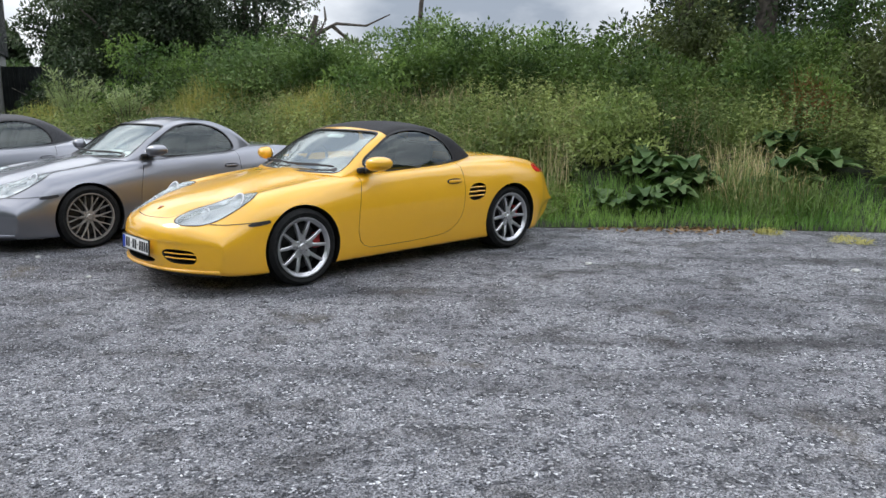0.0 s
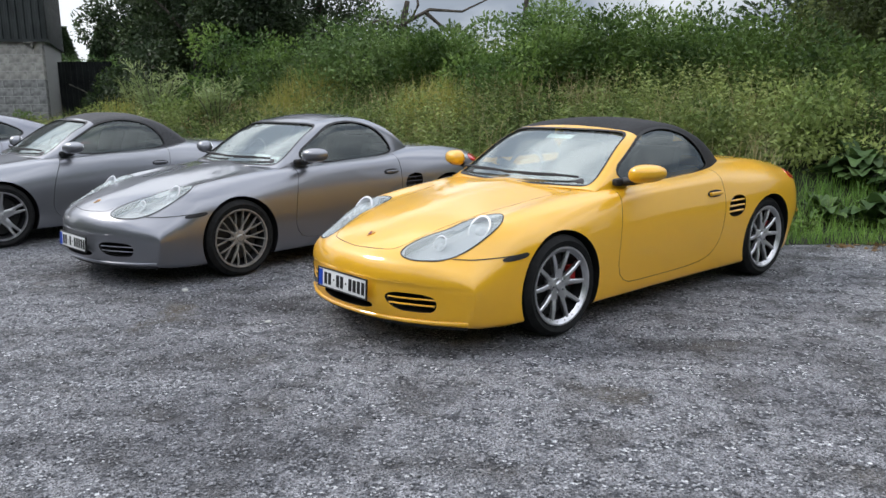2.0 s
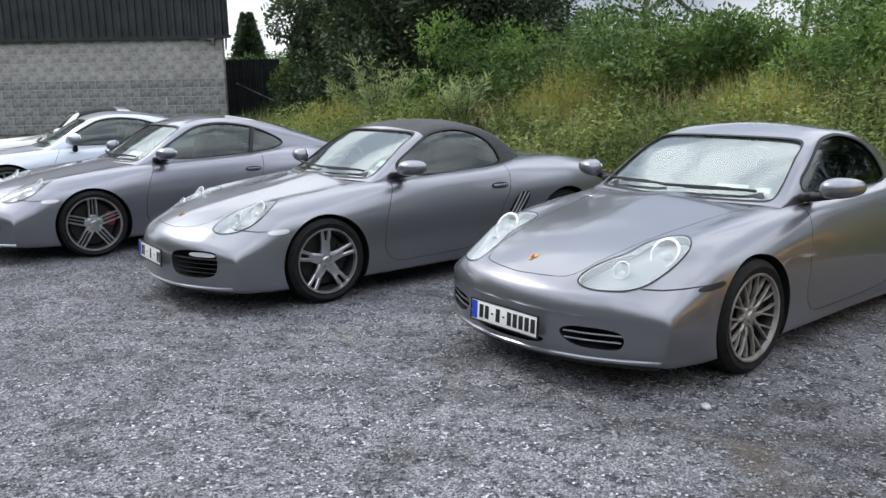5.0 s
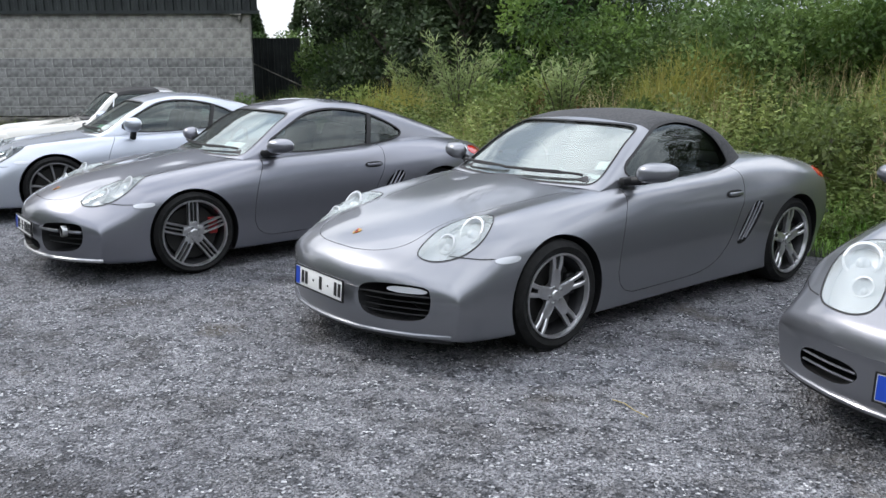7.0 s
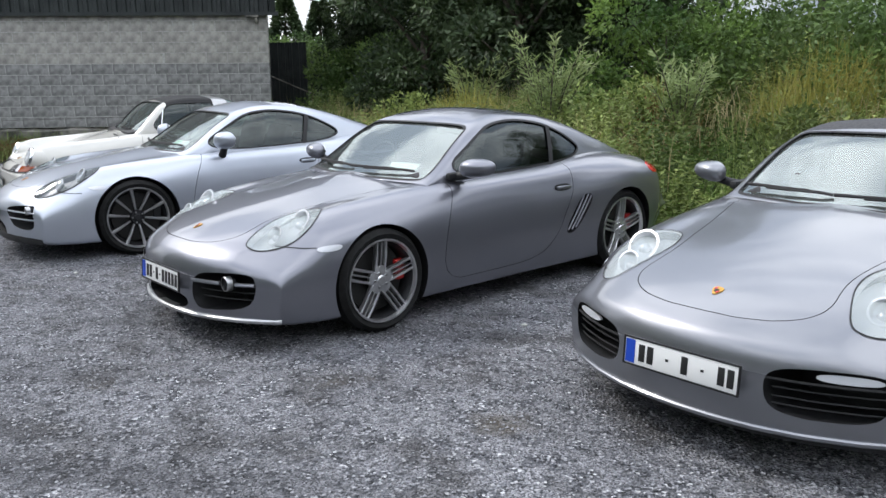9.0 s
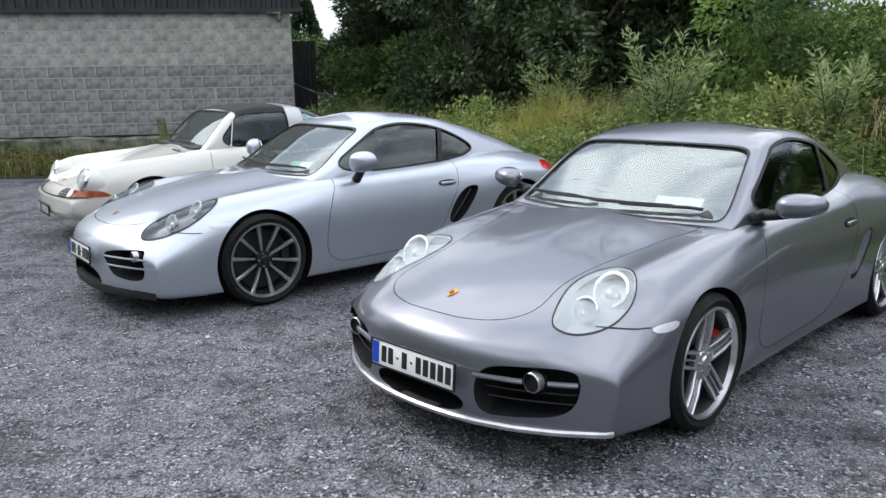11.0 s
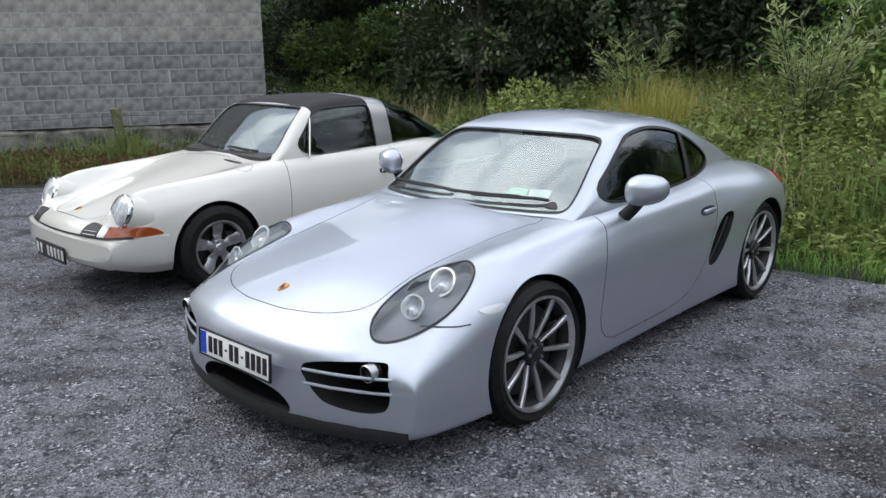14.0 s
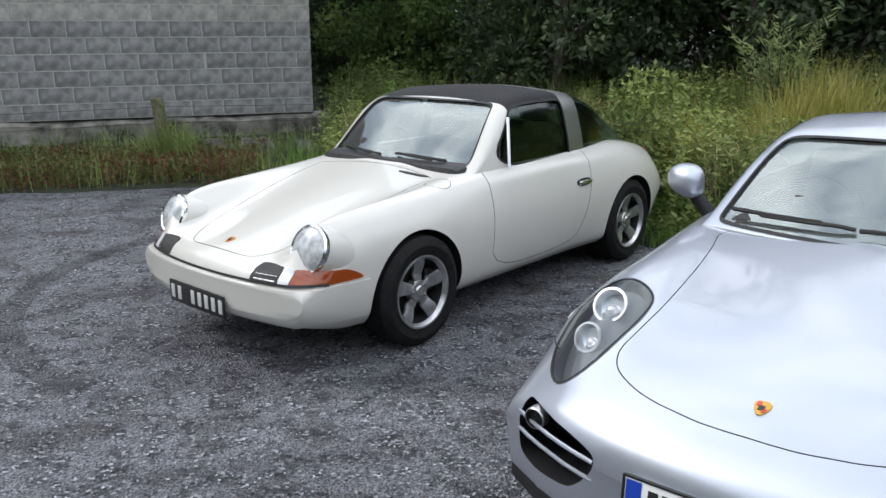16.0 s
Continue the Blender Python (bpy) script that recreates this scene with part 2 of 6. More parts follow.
def tube(points, radius, n=8, taper=1.0):
    """A round bar along a path."""
    bm = bmesh.new()
    pts = [Vector(p) for p in points]
    rings = []
    for i, p in enumerate(pts):
        t = (pts[min(i + 1, len(pts) - 1)] - pts[max(i - 1, 0)]).normalized()
        u = t.cross(Vector((0, 0, 1)) if abs(t.z) < 0.95 else Vector((1, 0, 0))).normalized()
        w = t.cross(u)
        r = radius * (1 + (taper - 1) * i / (len(pts) - 1))
        rings.append([bm.verts.new(p + r * (math.cos(2 * math.pi * k / n) * u + math.sin(2 * math.pi * k / n) * w)) for k in range(n)])
    for a, b in zip(rings, rings[1:]):
        for k in range(n):
            bm.faces.new((a[k], a[(k + 1) % n], b[(k + 1) % n], b[k]))
    bm.faces.new(rings[0])
    bm.faces.new(rings[-1])
    bmesh.ops.recalc_face_normals(bm, faces=bm.faces)
    return bm


def mirror_y(bm):
    bmesh.ops.scale(bm, vec=(1, -1, 1), verts=bm.verts)
    bmesh.ops.reverse_faces(bm, faces=bm.faces)
    return bm


def boolean(bm, cutter, op="DIFFERENCE", least=0.0):
    """Cut one closed mesh by another; the cut faces take material slot 1. Where a cut fails, it is tried again a hair's breadth aside."""
    for f in cutter.faces:
        f.material_index = 1
    before = abs(bm.calc_volume())
    a, b = mesh_object("tmp_a", bm, [TRIM, TRIM]), mesh_object("tmp_b", cutter, [TRIM, TRIM])
    mod = a.modifiers.new("cut", "BOOLEAN")
    mod.operation, mod.solver, mod.object = op, "EXACT", b
    for k in range(6):
        b.location = (0.0007 * k, 0.0, 0.0009 * k)
        mod.use_self = k > 2
        bpy.context.view_layer.update()
        dg = bpy.context.evaluated_depsgraph_get()
        me = bpy.data.meshes.new_from_object(a.evaluated_get(dg))
        out = bmesh.new()
        out.from_mesh(me)
        bpy.data.meshes.remove(me)
        if abs(out.calc_volume()) > least * before and len(out.faces) > 3:
            break
    for ob in (a, b):
        old = ob.data
        bpy.data.objects.remove(ob)
        bpy.data.meshes.remove(old)
    return out


def curve(*knots):
    """A smooth line without overshoot through (x, value) knots."""
    k = sorted(knots)
    x, y = np.array([a for a, _ in k], float), np.array([b for _, b in k], float)
    h, d = np.diff(x), np.diff(y) / np.diff(x)
    m = np.zeros(len(x))
    m[0], m[-1] = d[0], d[-1]
    for i in range(1, len(x) - 1):
        if d[i - 1] * d[i] > 0:
            w1, w2 = 2 * h[i] + h[i - 1], h[i] + 2 * h[i - 1]
            m[i] = (w1 + w2) / (w1 / d[i - 1] + w2 / d[i])

    def value(q):
        q = min(max(q, x[0]), x[-1])
        i = int(min(max(np.searchsorted(x, q) - 1, 0), len(h) - 1))
        t = (q - x[i]) / h[i]
        return float((2 * t ** 3 - 3 * t ** 2 + 1) * y[i] + (t ** 3 - 2 * t ** 2 + t) * h[i] * m[i] + (3 * t ** 2 - 2 * t ** 3) * y[i + 1] + (t ** 3 - t ** 2) * h[i] * m[i + 1])
    return value


# ---- cars: lofted shells, cut into panels ----
from mathutils.bvhtree import BVHTree
from mathutils.interpolate import poly_3d_calc


def stations(front, rear, step=0.05):
    n = int((front - rear) / step)
    xs = [front - (front - rear) * i / n for i in range(n + 1)]
    for d in (0.002, 0.005, 0.010, 0.017, 0.026, 0.037):
        xs += [front - d, rear + d]
    return sorted(set(xs), reverse=True)


def loft(lines, front, rear, bow=(0.3, 0.6, 0.2, 0.5), wide=0.85, per=5, step=0.05, hard=1, nose=0.0):
    """A closed shell. lines: (width, height) curves along x, from the bottom's middle to the top's middle. bow: how far the ends sweep
    back at full width, and over what length, at front and rear."""
    bm = bmesh.new()
    rings, ats = [], []
    bf, lf, br, lr = bow
    for x in stations(front, rear, step):
        c = [Vector((w(x), z(x))) for w, z in lines]
        c = [Vector((-c[1].x, c[1].y))] + c + [Vector((-c[-2].x, c[-2].y))]
        half = []
        for i in range(1, len(c) - 2):
            p0, p1, p2, p3 = c[i - 1:i + 3]
            if i - 1 < hard:
                half += [p1 + (p2 - p1) * k / per for k in range(per)]
                continue
            if i - 1 == hard:
                p0 = 2 * p1 - p2
            for k in range(per):
                t = k / per
                q = 0.5 * ((2 * p1) + (p2 - p0) * t + (2 * p0 - 5 * p1 + 4 * p2 - p3) * t * t + (3 * p1 - p0 - 3 * p2 + p3) * t ** 3)
                half.append(q)
        half.append(c[-2])
        half[0].x = half[-1].x = 0
        kf = max(0.0, 1 - (front - x) / lf) ** 1.0
        kr = max(0.0, 1 - (x - rear) / lr) ** 1.0
        kf, kr = kf * kf * (3 - 2 * kf), kr * kr * (3 - 2 * kr)

        def at(y, z, x=x, kf=kf, kr=kr):
            s = (abs(y) / wide) ** 2.3
            return (x + nose * max(0.0, x / front) ** 1.5 * (front > 0) - bf * kf * s + br * kr * s, y, z)
        ats.append(at)
        left = [bm.verts.new(at(p.x, p.y)) for p in half]
        right = [bm.verts.new(at(-p.x, p.y)) for p in half[1:-1]]
        rings.append(left + right[::-1])
    n = len(rings[0])
    for a, b in zip(rings, rings[1:]):
        for i in range(n):
            bm.faces.new((a[i], a[(i + 1) % n], b[(i + 1) % n], b[i]))
    m, cols = n // 2, 2 * per
    for ring, at in ((rings[0], ats[0]), (rings[-1], ats[-1])):
        rows = [[ring[(per - k) % n] for k in range(cols + 1)]]
        for i in range(per + 1, m):
            y, z = ring[i].co.y, ring[i].co.z
            rows.append([ring[i]] + [bm.verts.new(at(y * (1 - 2 * k / cols), z)) for k in range(1, cols)] + [ring[n - i]])
        rows.append([ring[m]] * (cols + 1))
        for r0, r1 in zip(rows, rows[1:]):
            for k in range(cols):
                quad = list(dict.fromkeys([r0[k], r0[k + 1], r1[k + 1], r1[k]]))
                bm.faces.new(quad)
    bmesh.ops.recalc_face_normals(bm, faces=bm.faces)
    if bm.calc_volume(signed=True) < 0:
        bmesh.ops.reverse_faces(bm, faces=bm.faces)
    return bm


class Shell:
    """The uncut surface: panels and patches take their shape and shading from it."""

    def __init__(self, bm):
        self.bm = bm.copy()
        self.bm.normal_update()
        self.bm.faces.ensure_lookup_table()
        self.tree = BVHTree.FromBMesh(self.bm)

    def normal(self, p):
        q, n, i, d = self.tree.find_nearest(p)
        f = self.bm.faces[i]
        w = poly_3d_calc([v.co for v in f.verts], q)
        s = Vector()
        for v, k in zip(f.verts, w):
            s += v.normal * k
        return s.normalized(), n, d

    def drop(self, axis, u, v, side):
        """The outermost point of the shell over (u, v), seen along an axis from a side."""
        u, v = u + 1.3e-4, v + 1.1e-4
        o = Vector(place3(axis, u, v, 5.0 * side))
        way = Vector(place3(axis, 0, 0, -side))
        hit = self.tree.ray_cast(o, way)
        if hit[0] is None:
            q = self.tree.find_nearest(Vector(place3(axis, u, v, 0.5 * side)))
            return q[0], q[1]
        return hit[0], self.normal(hit[0])[0]


def panel(name, bm, mats, parent, shell, label=""):
    """A cut piece of a shell, shaded like the uncut surface."""
    ob = mesh_object(name, smooth(bm, 40), mats, parent, label)
    me = ob.data
    normals = [(0.0, 0.0, 0.0)] * len(me.loops)
    for poly in me.polygons:
        if poly.material_index == 1:
            continue
        pn = poly.normal
        for li in poly.loop_indices:
            n, fn, d = shell.normal(me.vertices[me.loops[li].vertex_index].co)
            if d < 0.002 and n.dot(pn) > 0.8:
                normals[li] = tuple(n)
    me.normals_split_custom_set(normals)
    return ob


def patch(shell, outline, axis, side, lift=0.003, rings=6, skirt=0.012):
    """A curved plate over an outline, lying on a shell, with a rim of its own."""
    bm = bmesh.new()
    n = len(outline)
    cu, cv = sum(p[0] for p in outline) / n, sum(p[1] for p in outline) / n
    loops = []
    for r in range(rings):
        k = 1 - r / rings
        row = []
        for u, v in outline:
            q, nn = shell.drop(axis, cu + (u - cu) * k, cv + (v - cv) * k, side)
            row.append(bm.verts.new(q + nn * lift))
        loops.append(row)
    q, nn = shell.drop(axis, cu, cv, side)
    mid = bm.verts.new(q + nn * lift)
    for a, b in zip(loops, loops[1:]):
        for i in range(n):
            bm.faces.new((a[i], a[(i + 1) % n], b[(i + 1) % n], b[i]))
    for i in range(n):
        bm.faces.new((loops[-1][i], loops[-1][(i + 1) % n], mid))
    if skirt:
        low = []
        for (u, v), vert in zip(outline, loops[0]):
            q, nn = shell.drop(axis, u, v, side)
            low.append(bm.verts.new(vert.co - nn * skirt))
        for i in range(n):
            bm.faces.new((low[i], low[(i + 1) % n], loops[0][(i + 1) % n], loops[0][i]))
    bm.normal_update()
    if mid.normal.dot(nn) < 0:
        bmesh.ops.reverse_faces(bm, faces=bm.faces)
    return bm


def ribbon(shell, pts, axis, side, width=0.006, lift=0.0015, closed=False):
    """A narrow strip lying along a line on a shell."""
    bm = bmesh.new()
    rows = []
    n = len(pts)
    for i, p in enumerate(pts):
        a, b = (pts[i - 1], pts[(i + 1) % n]) if closed else (pts[max(i - 1, 0)], pts[min(i + 1, n - 1)])
        t = (Vector(b) - Vector(a)).normalized()
        row = []
        for s in (-0.5, 0.5):
            q, nn = shell.drop(axis, p[0] - t.y * s * width, p[1] + t.x * s * width, side)
            row.append(bm.verts.new(q + nn * lift))
        rows.append(row)
    for a, b in list(zip(rows, rows[1:])) + ([(rows[-1], rows[0])] if closed else []):
        bm.faces.new((a[0], a[1], b[1], b[0]))
    return bm


def chin(shell, z, half, out, h):
    """A lip along the lower edge of the nose, from one side to the other."""
    bm = bmesh.new()
    rows = []
    for i in range(41):
        y = half * math.sin((i / 40 - 0.5) * math.pi)
        q, nn = shell.drop("x", y, z, 1)
        n = Vector((max(nn.x, 0.15), nn.y, 0)).normalized()
        k = out * (1 - 0.5 * (abs(y) / half) ** 6)
        rows.append([bm.verts.new(q + n * d + Vector((0, 0, e))) for d, e in ((-0.03, h / 2), (0.6 * k, h / 2), (k, h * 0.2), (k, -h * 0.3), (0.7 * k, -h / 2), (-0.05, -h / 2))])
    for a, b in zip(rows, rows[1:]):
        for j in range(6):
            bm.faces.new((a[j], a[(j + 1) % 6], b[(j + 1) % 6], b[j]))
    bm.faces.new(rows[0])
    bm.faces.new(rows[-1])
    bmesh.ops.recalc_face_normals(bm, faces=bm.faces)
    return bm


def flat(v):
    return lambda x: v


def shift(f, d):
    return lambda x: f(x) + d


def body_mid_engine(d=0.0, wide=0.0, kind="986"):
    """Feature lines of the two-seater's hull, x forward of the front axle."""
    zc = curve((0.95, 0.43), (0.946, 0.46), (0.93, 0.51), (0.90, 0.55), (0.80, 0.615), (0.6, 0.69), (0.3, 0.765), (0, 0.82), (-0.3, 0.865), (-0.55, 0.895), (-0.9, 0.91), (-1.8, 0.94),
               (-2.1, 0.955), (-2.5, 0.935), (-2.9, 0.885), (-3.15, 0.83), (-3.28, 0.76), (-3.35, 0.62), (-3.37, 0.5))
    zb = curve((0.95, 0.30), (0.948, 0.25), (0.94, 0.205), (0.91, 0.178), (0.8, 0.160), (0.4, 0.15), (-2.8, 0.16), (-3.1, 0.22), (-3.3, 0.3), (-3.37, 0.42))
    zv = curve((0.95, 0.427), (0.946, 0.455), (0.93, 0.503), (0.90, 0.54), (0.8, 0.60), (0.6, 0.672), (0.3, 0.742), (0, 0.79), (-0.3, 0.835), (-0.6, 0.865), (-1, 0.89), (-1.8, 0.92), (-2.1, 0.94),
               (-2.5, 0.925), (-2.9, 0.875), (-3.15, 0.82), (-3.28, 0.745), (-3.35, 0.6), (-3.37, 0.49))
    ws = curve((0.95, 0.62), (0.7, 0.64), (0.3, 0.67), (0, 0.69), (-0.4, 0.73), (-0.8, 0.77), (-1.6, 0.78), (-2.0, 0.75), (-2.4, 0.71), (-3, 0.66), (-3.37, 0.6))
    zs = curve((0.95, 0.42), (0.946, 0.447), (0.93, 0.49), (0.90, 0.522), (0.8, 0.575), (0.6, 0.665), (0.3, 0.745), (0, 0.79), (-0.3, 0.815), (-0.6, 0.835), (-1.0, 0.85), (-1.6, 0.865), (-2, 0.895),
               (-2.4, 0.905), (-2.8, 0.86), (-3.15, 0.79), (-3.3, 0.7), (-3.37, 0.48))
    wo = curve((0.95, 0.78), (0.3, 0.815), (0, 0.83), (-0.5, 0.825), (-1, 0.83), (-1.8, 0.84), (-2.4, 0.855), (-3, 0.80), (-3.37, 0.7))
    zo = curve((0.95, 0.405), (0.946, 0.425), (0.93, 0.45), (0.89, 0.475), (0.6, 0.56), (0.3, 0.64), (0, 0.68), (-0.5, 0.72), (-1, 0.745), (-1.8, 0.76), (-2.4, 0.79), (-2.8, 0.76), (-3.2, 0.68), (-3.37, 0.46))
    wm = curve((0.95, 0.82), (0.3, 0.855), (0, 0.87), (-0.5, 0.855), (-1.2, 0.86), (-2, 0.875), (-2.4, 0.89), (-3, 0.84), (-3.37, 0.74))
    zm = curve((0.95, 0.385), (0.94, 0.38), (0.8, 0.40), (0.3, 0.48), (0, 0.52), (-1, 0.52), (-2.4, 0.58), (-3.37, 0.44))
    wr = curve((0.95, 0.80), (0.4, 0.84), (0, 0.86), (-0.4, 0.84), (-1.2, 0.835), (-2, 0.85), (-2.4, 0.87), (-3.37, 0.7))
    zr = curve((0.95, 0.335), (0.948, 0.29), (0.94, 0.245), (0.90, 0.215), (0.8, 0.20), (0.4, 0.195), (-2.8, 0.225), (-3.37, 0.42))
    if kind == "981":
        crest = curve((-0.6, 0.0), (-0.1, 0.01), (0.3, 0.022), (0.6, 0.018), (0.85, 0.0))
        zs0, ws0, zo0 = zs, ws, zo
        zs, ws, zo = (lambda x: zs0(x) + crest(x)), (lambda x: ws0(x) + 0.5 * crest(x)), (lambda x: zo0(x) + 0.5 * crest(x))
    g = lambda f: shift(f, wide)
    lines = [(flat(0), zb), (shift(wr, wide - 0.025), zb), (g(wr), zr), (g(wm), zm), (g(wo), zo), (ws, zs), (flat(0.48), zv), (flat(0), zc)]
    return dict(lines=lines, front=0.95, rear=-3.37, bow=(0.25 if kind == "981" else 0.33, 0.7, 0.26, 0.6), nose=0.06)


def body_classic():
    """Feature lines of the old rear-engined coupe's hull: round lamp-tipped wings over a low bonnet."""
    zc = curve((0.84, 0.47), (0.83, 0.50), (0.78, 0.555), (0.6, 0.615), (0.3, 0.69), (0, 0.765), (-0.3, 0.835), (-0.55, 0.885), (-0.9, 0.90), (-1.8, 0.92), (-2.3, 0.90), (-2.8, 0.80),
               (-3.1, 0.70), (-3.27, 0.58), (-3.3, 0.48))
    zb = curve((0.84, 0.33), (0.82, 0.29), (0.7, 0.24), (0.4, 0.2), (-2.5, 0.2), (-3.0, 0.26), (-3.2, 0.32), (-3.3, 0.42))
    zv = curve((0.84, 0.46), (0.83, 0.49), (0.78, 0.54), (0.6, 0.60), (0.3, 0.675), (0, 0.75), (-0.3, 0.82), (-0.6, 0.875), (-1, 0.89), (-1.8, 0.91), (-2.3, 0.89), (-2.8, 0.79), (-3.1, 0.69), (-3.27, 0.57), (-3.3, 0.48))
    ws = curve((0.84, 0.58), (0.3, 0.60), (0, 0.62), (-0.5, 0.66), (-1.2, 0.69), (-2.0, 0.68), (-2.6, 0.62), (-3.3, 0.5))
    zs = curve((0.84, 0.455), (0.83, 0.485), (0.78, 0.545), (0.70, 0.67), (0.6, 0.738), (0.4, 0.785), (0.1, 0.808), (-0.3, 0.83), (-0.7, 0.855), (-1.6, 0.87), (-2.2, 0.88), (-2.7, 0.81), (-3.1, 0.68), (-3.27, 0.56), (-3.3, 0.48))
    wo = curve((0.84, 0.68), (0.6, 0.715), (0.3, 0.74), (0, 0.75), (-0.6, 0.76), (-1.6, 0.77), (-2.3, 0.775), (-2.9, 0.70), (-3.3, 0.58))
    zo = curve((0.84, 0.44), (0.83, 0.455), (0.78, 0.48), (0.65, 0.58), (0.3, 0.67), (0, 0.69), (-0.6, 0.70), (-1.6, 0.72), (-2.3, 0.74), (-2.9, 0.63), (-3.3, 0.46))
    wm = curve((0.84, 0.70), (0.5, 0.745), (0, 0.785), (-0.6, 0.785), (-1.6, 0.79), (-2.27, 0.81), (-2.9, 0.74), (-3.3, 0.6))
    zm = curve((0.84, 0.405), (0.8, 0.42), (0.5, 0.47), (0, 0.5), (-1.6, 0.5), (-2.3, 0.55), (-3.3, 0.44))
    wr = curve((0.84, 0.68), (0.5, 0.72), (0, 0.77), (-0.5, 0.75), (-1.6, 0.75), (-2.27, 0.80), (-3.3, 0.58))
    zr = curve((0.84, 0.365), (0.82, 0.34), (0.6, 0.31), (0, 0.28), (-2.5, 0.28), (-3.3, 0.42))
    lines = [(flat(0), zb), (shift(wr, -0.07), zb), (wr, zr), (wm, zm), (wo, zo), (ws, zs), (flat(0.42), zv), (flat(0), zc)]
    return dict(lines=lines, front=0.84, rear=-3.3, bow=(0.17, 0.5, 0.3, 0.7), nose=0.0)


def top_lines(kind, inset=0.0):
    """Feature lines of the cabin: belt, flank, rail, roof."""
    if kind in ("soft", "hard"):
        zt = curve((-0.36, 0.86), (-0.45, 0.905), (-0.7, 1.045), (-0.95, 1.18), (-1.1, 1.24), (-1.35, 1.28), (-1.6, 1.27), (-1.85, 1.20), (-2.05, 1.09), (-2.2, 0.97), (-2.26, 0.90))
        drop = curve((-0.36, 0.01), (-0.7, 0.04), (-1.1, 0.06), (-1.35, 0.07), (-1.85, 0.08), (-2.2, 0.05), (-2.26, 0.02))
        wr = curve((-0.36, 0.67), (-0.7, 0.635), (-1.1, 0.575), (-1.35, 0.555), (-1.7, 0.565), (-2.0, 0.58), (-2.26, 0.56))
        wb = curve((-0.36, 0.70), (-0.7, 0.745), (-1.2, 0.755), (-1.8, 0.735), (-2.26, 0.62))
        ends = (-0.36, -2.26)
    elif kind == "coupe":
        zt = curve((-0.36, 0.86), (-0.45, 0.905), (-0.7, 1.045), (-0.95, 1.185), (-1.1, 1.25), (-1.4, 1.30), (-1.7, 1.285), (-2.1, 1.21), (-2.5, 1.09), (-2.8, 0.985), (-2.98, 0.90), (-3.02, 0.86))
        drop = curve((-0.36, 0.01), (-0.7, 0.04), (-1.1, 0.06), (-1.35, 0.07), (-2.2, 0.07), (-2.8, 0.05), (-3.02, 0.02))
        wr = curve((-0.36, 0.67), (-0.7, 0.635), (-1.1, 0.58), (-1.4, 0.56), (-1.9, 0.53), (-2.4, 0.48), (-3.02, 0.42))
        wb = curve((-0.36, 0.70), (-0.7, 0.745), (-1.2, 0.755), (-1.8, 0.735), (-2.2, 0.66), (-2.6, 0.57), (-3.02, 0.46))
        ends = (-0.36, -3.02)
    else:
        zt = curve((-0.47, 0.86), (-0.55, 0.92), (-0.75, 1.09), (-0.95, 1.235), (-1.1, 1.285), (-1.35, 1.315), (-1.7, 1.30), (-2.05, 1.215), (-2.4, 1.06), (-2.7, 0.90), (-2.76, 0.85))
        drop = curve((-0.47, 0.01), (-0.75, 0.03), (-1.1, 0.05), (-1.4, 0.06), (-2.2, 0.06), (-2.76, 0.02))
        wr = curve((-0.47, 0.62), (-0.75, 0.60), (-1.1, 0.56), (-1.5, 0.55), (-2.0, 0.52), (-2.4, 0.47), (-2.76, 0.42))
        wb = curve((-0.47, 0.63), (-0.75, 0.665), (-1.2, 0.68), (-1.8, 0.665), (-2.3, 0.58), (-2.76, 0.46))
        ends = (-0.47, -2.76)
    i = inset
    zi = lambda x: zt(x) - i
    zrail = lambda x: zt(x) - drop(x) - i
    low = 0.78 if not i else 0.70
    wri, wbi = shift(wr, -i), shift(wb, -i)
    belt_z = lambda x: min(0.80 if not i else 0.72, zrail(x) - 0.02)
    base = lambda x: belt_z(x) - 0.02
    mid_w = lambda x: 0.5 * (wri(x) + wbi(x)) + 0.022
    mid_z = lambda x: 0.5 * (zrail(x) + belt_z(x))
    q_w = lambda x: 0.62 * wri(x)
    q_z = lambda x: zi(x) - 0.3 * drop(x)
    lines = [(flat(0), base), (wbi, base), (wbi, belt_z), (mid_w, mid_z), (wri, zrail), (q_w, q_z), (flat(0), zi)]
    return lines, ends


# ---- wheels ----
def spoke(a0, r0, a1, r1, w0, w1, y0, y1, thick):
    """A tapering bar across the wheel from one angle and radius to another."""
    bm = bmesh.new()
    p = [Vector((r * math.cos(a), r * math.sin(a))) for a, r in ((a0, r0), (a1, r1))]
    t = (p[1] - p[0]).normalized()
    n = Vector((-t.y, t.x))
    ring = []
    for q, w, y in ((p[0], w0, y0), (0.5 * (p[0] + p[1]), 0.5 * (w0 + w1), 0.5 * (y0 + y1) + 0.006), (p[1], w1, y1)):
        row = []
        for s, h in ((-0.5, -thick), (-0.5, -0.006), (-0.3, 0.0), (0.3, 0.0), (0.5, -0.006), (0.5, -thick)):
            v = q + n * s * w
            row.append(bm.verts.new((v.x, y + h, v.y)))
        ring.append(row)
    for a, b in zip(ring, ring[1:]):
        for i in range(6):
            bm.faces.new((a[i], a[(i + 1) % 6], b[(i + 1) % 6], b[i]))
    bm.faces.new(ring[0])
    bm.faces.new(ring[-1])
    bmesh.ops.recalc_face_normals(bm, faces=bm.faces)
    return bm


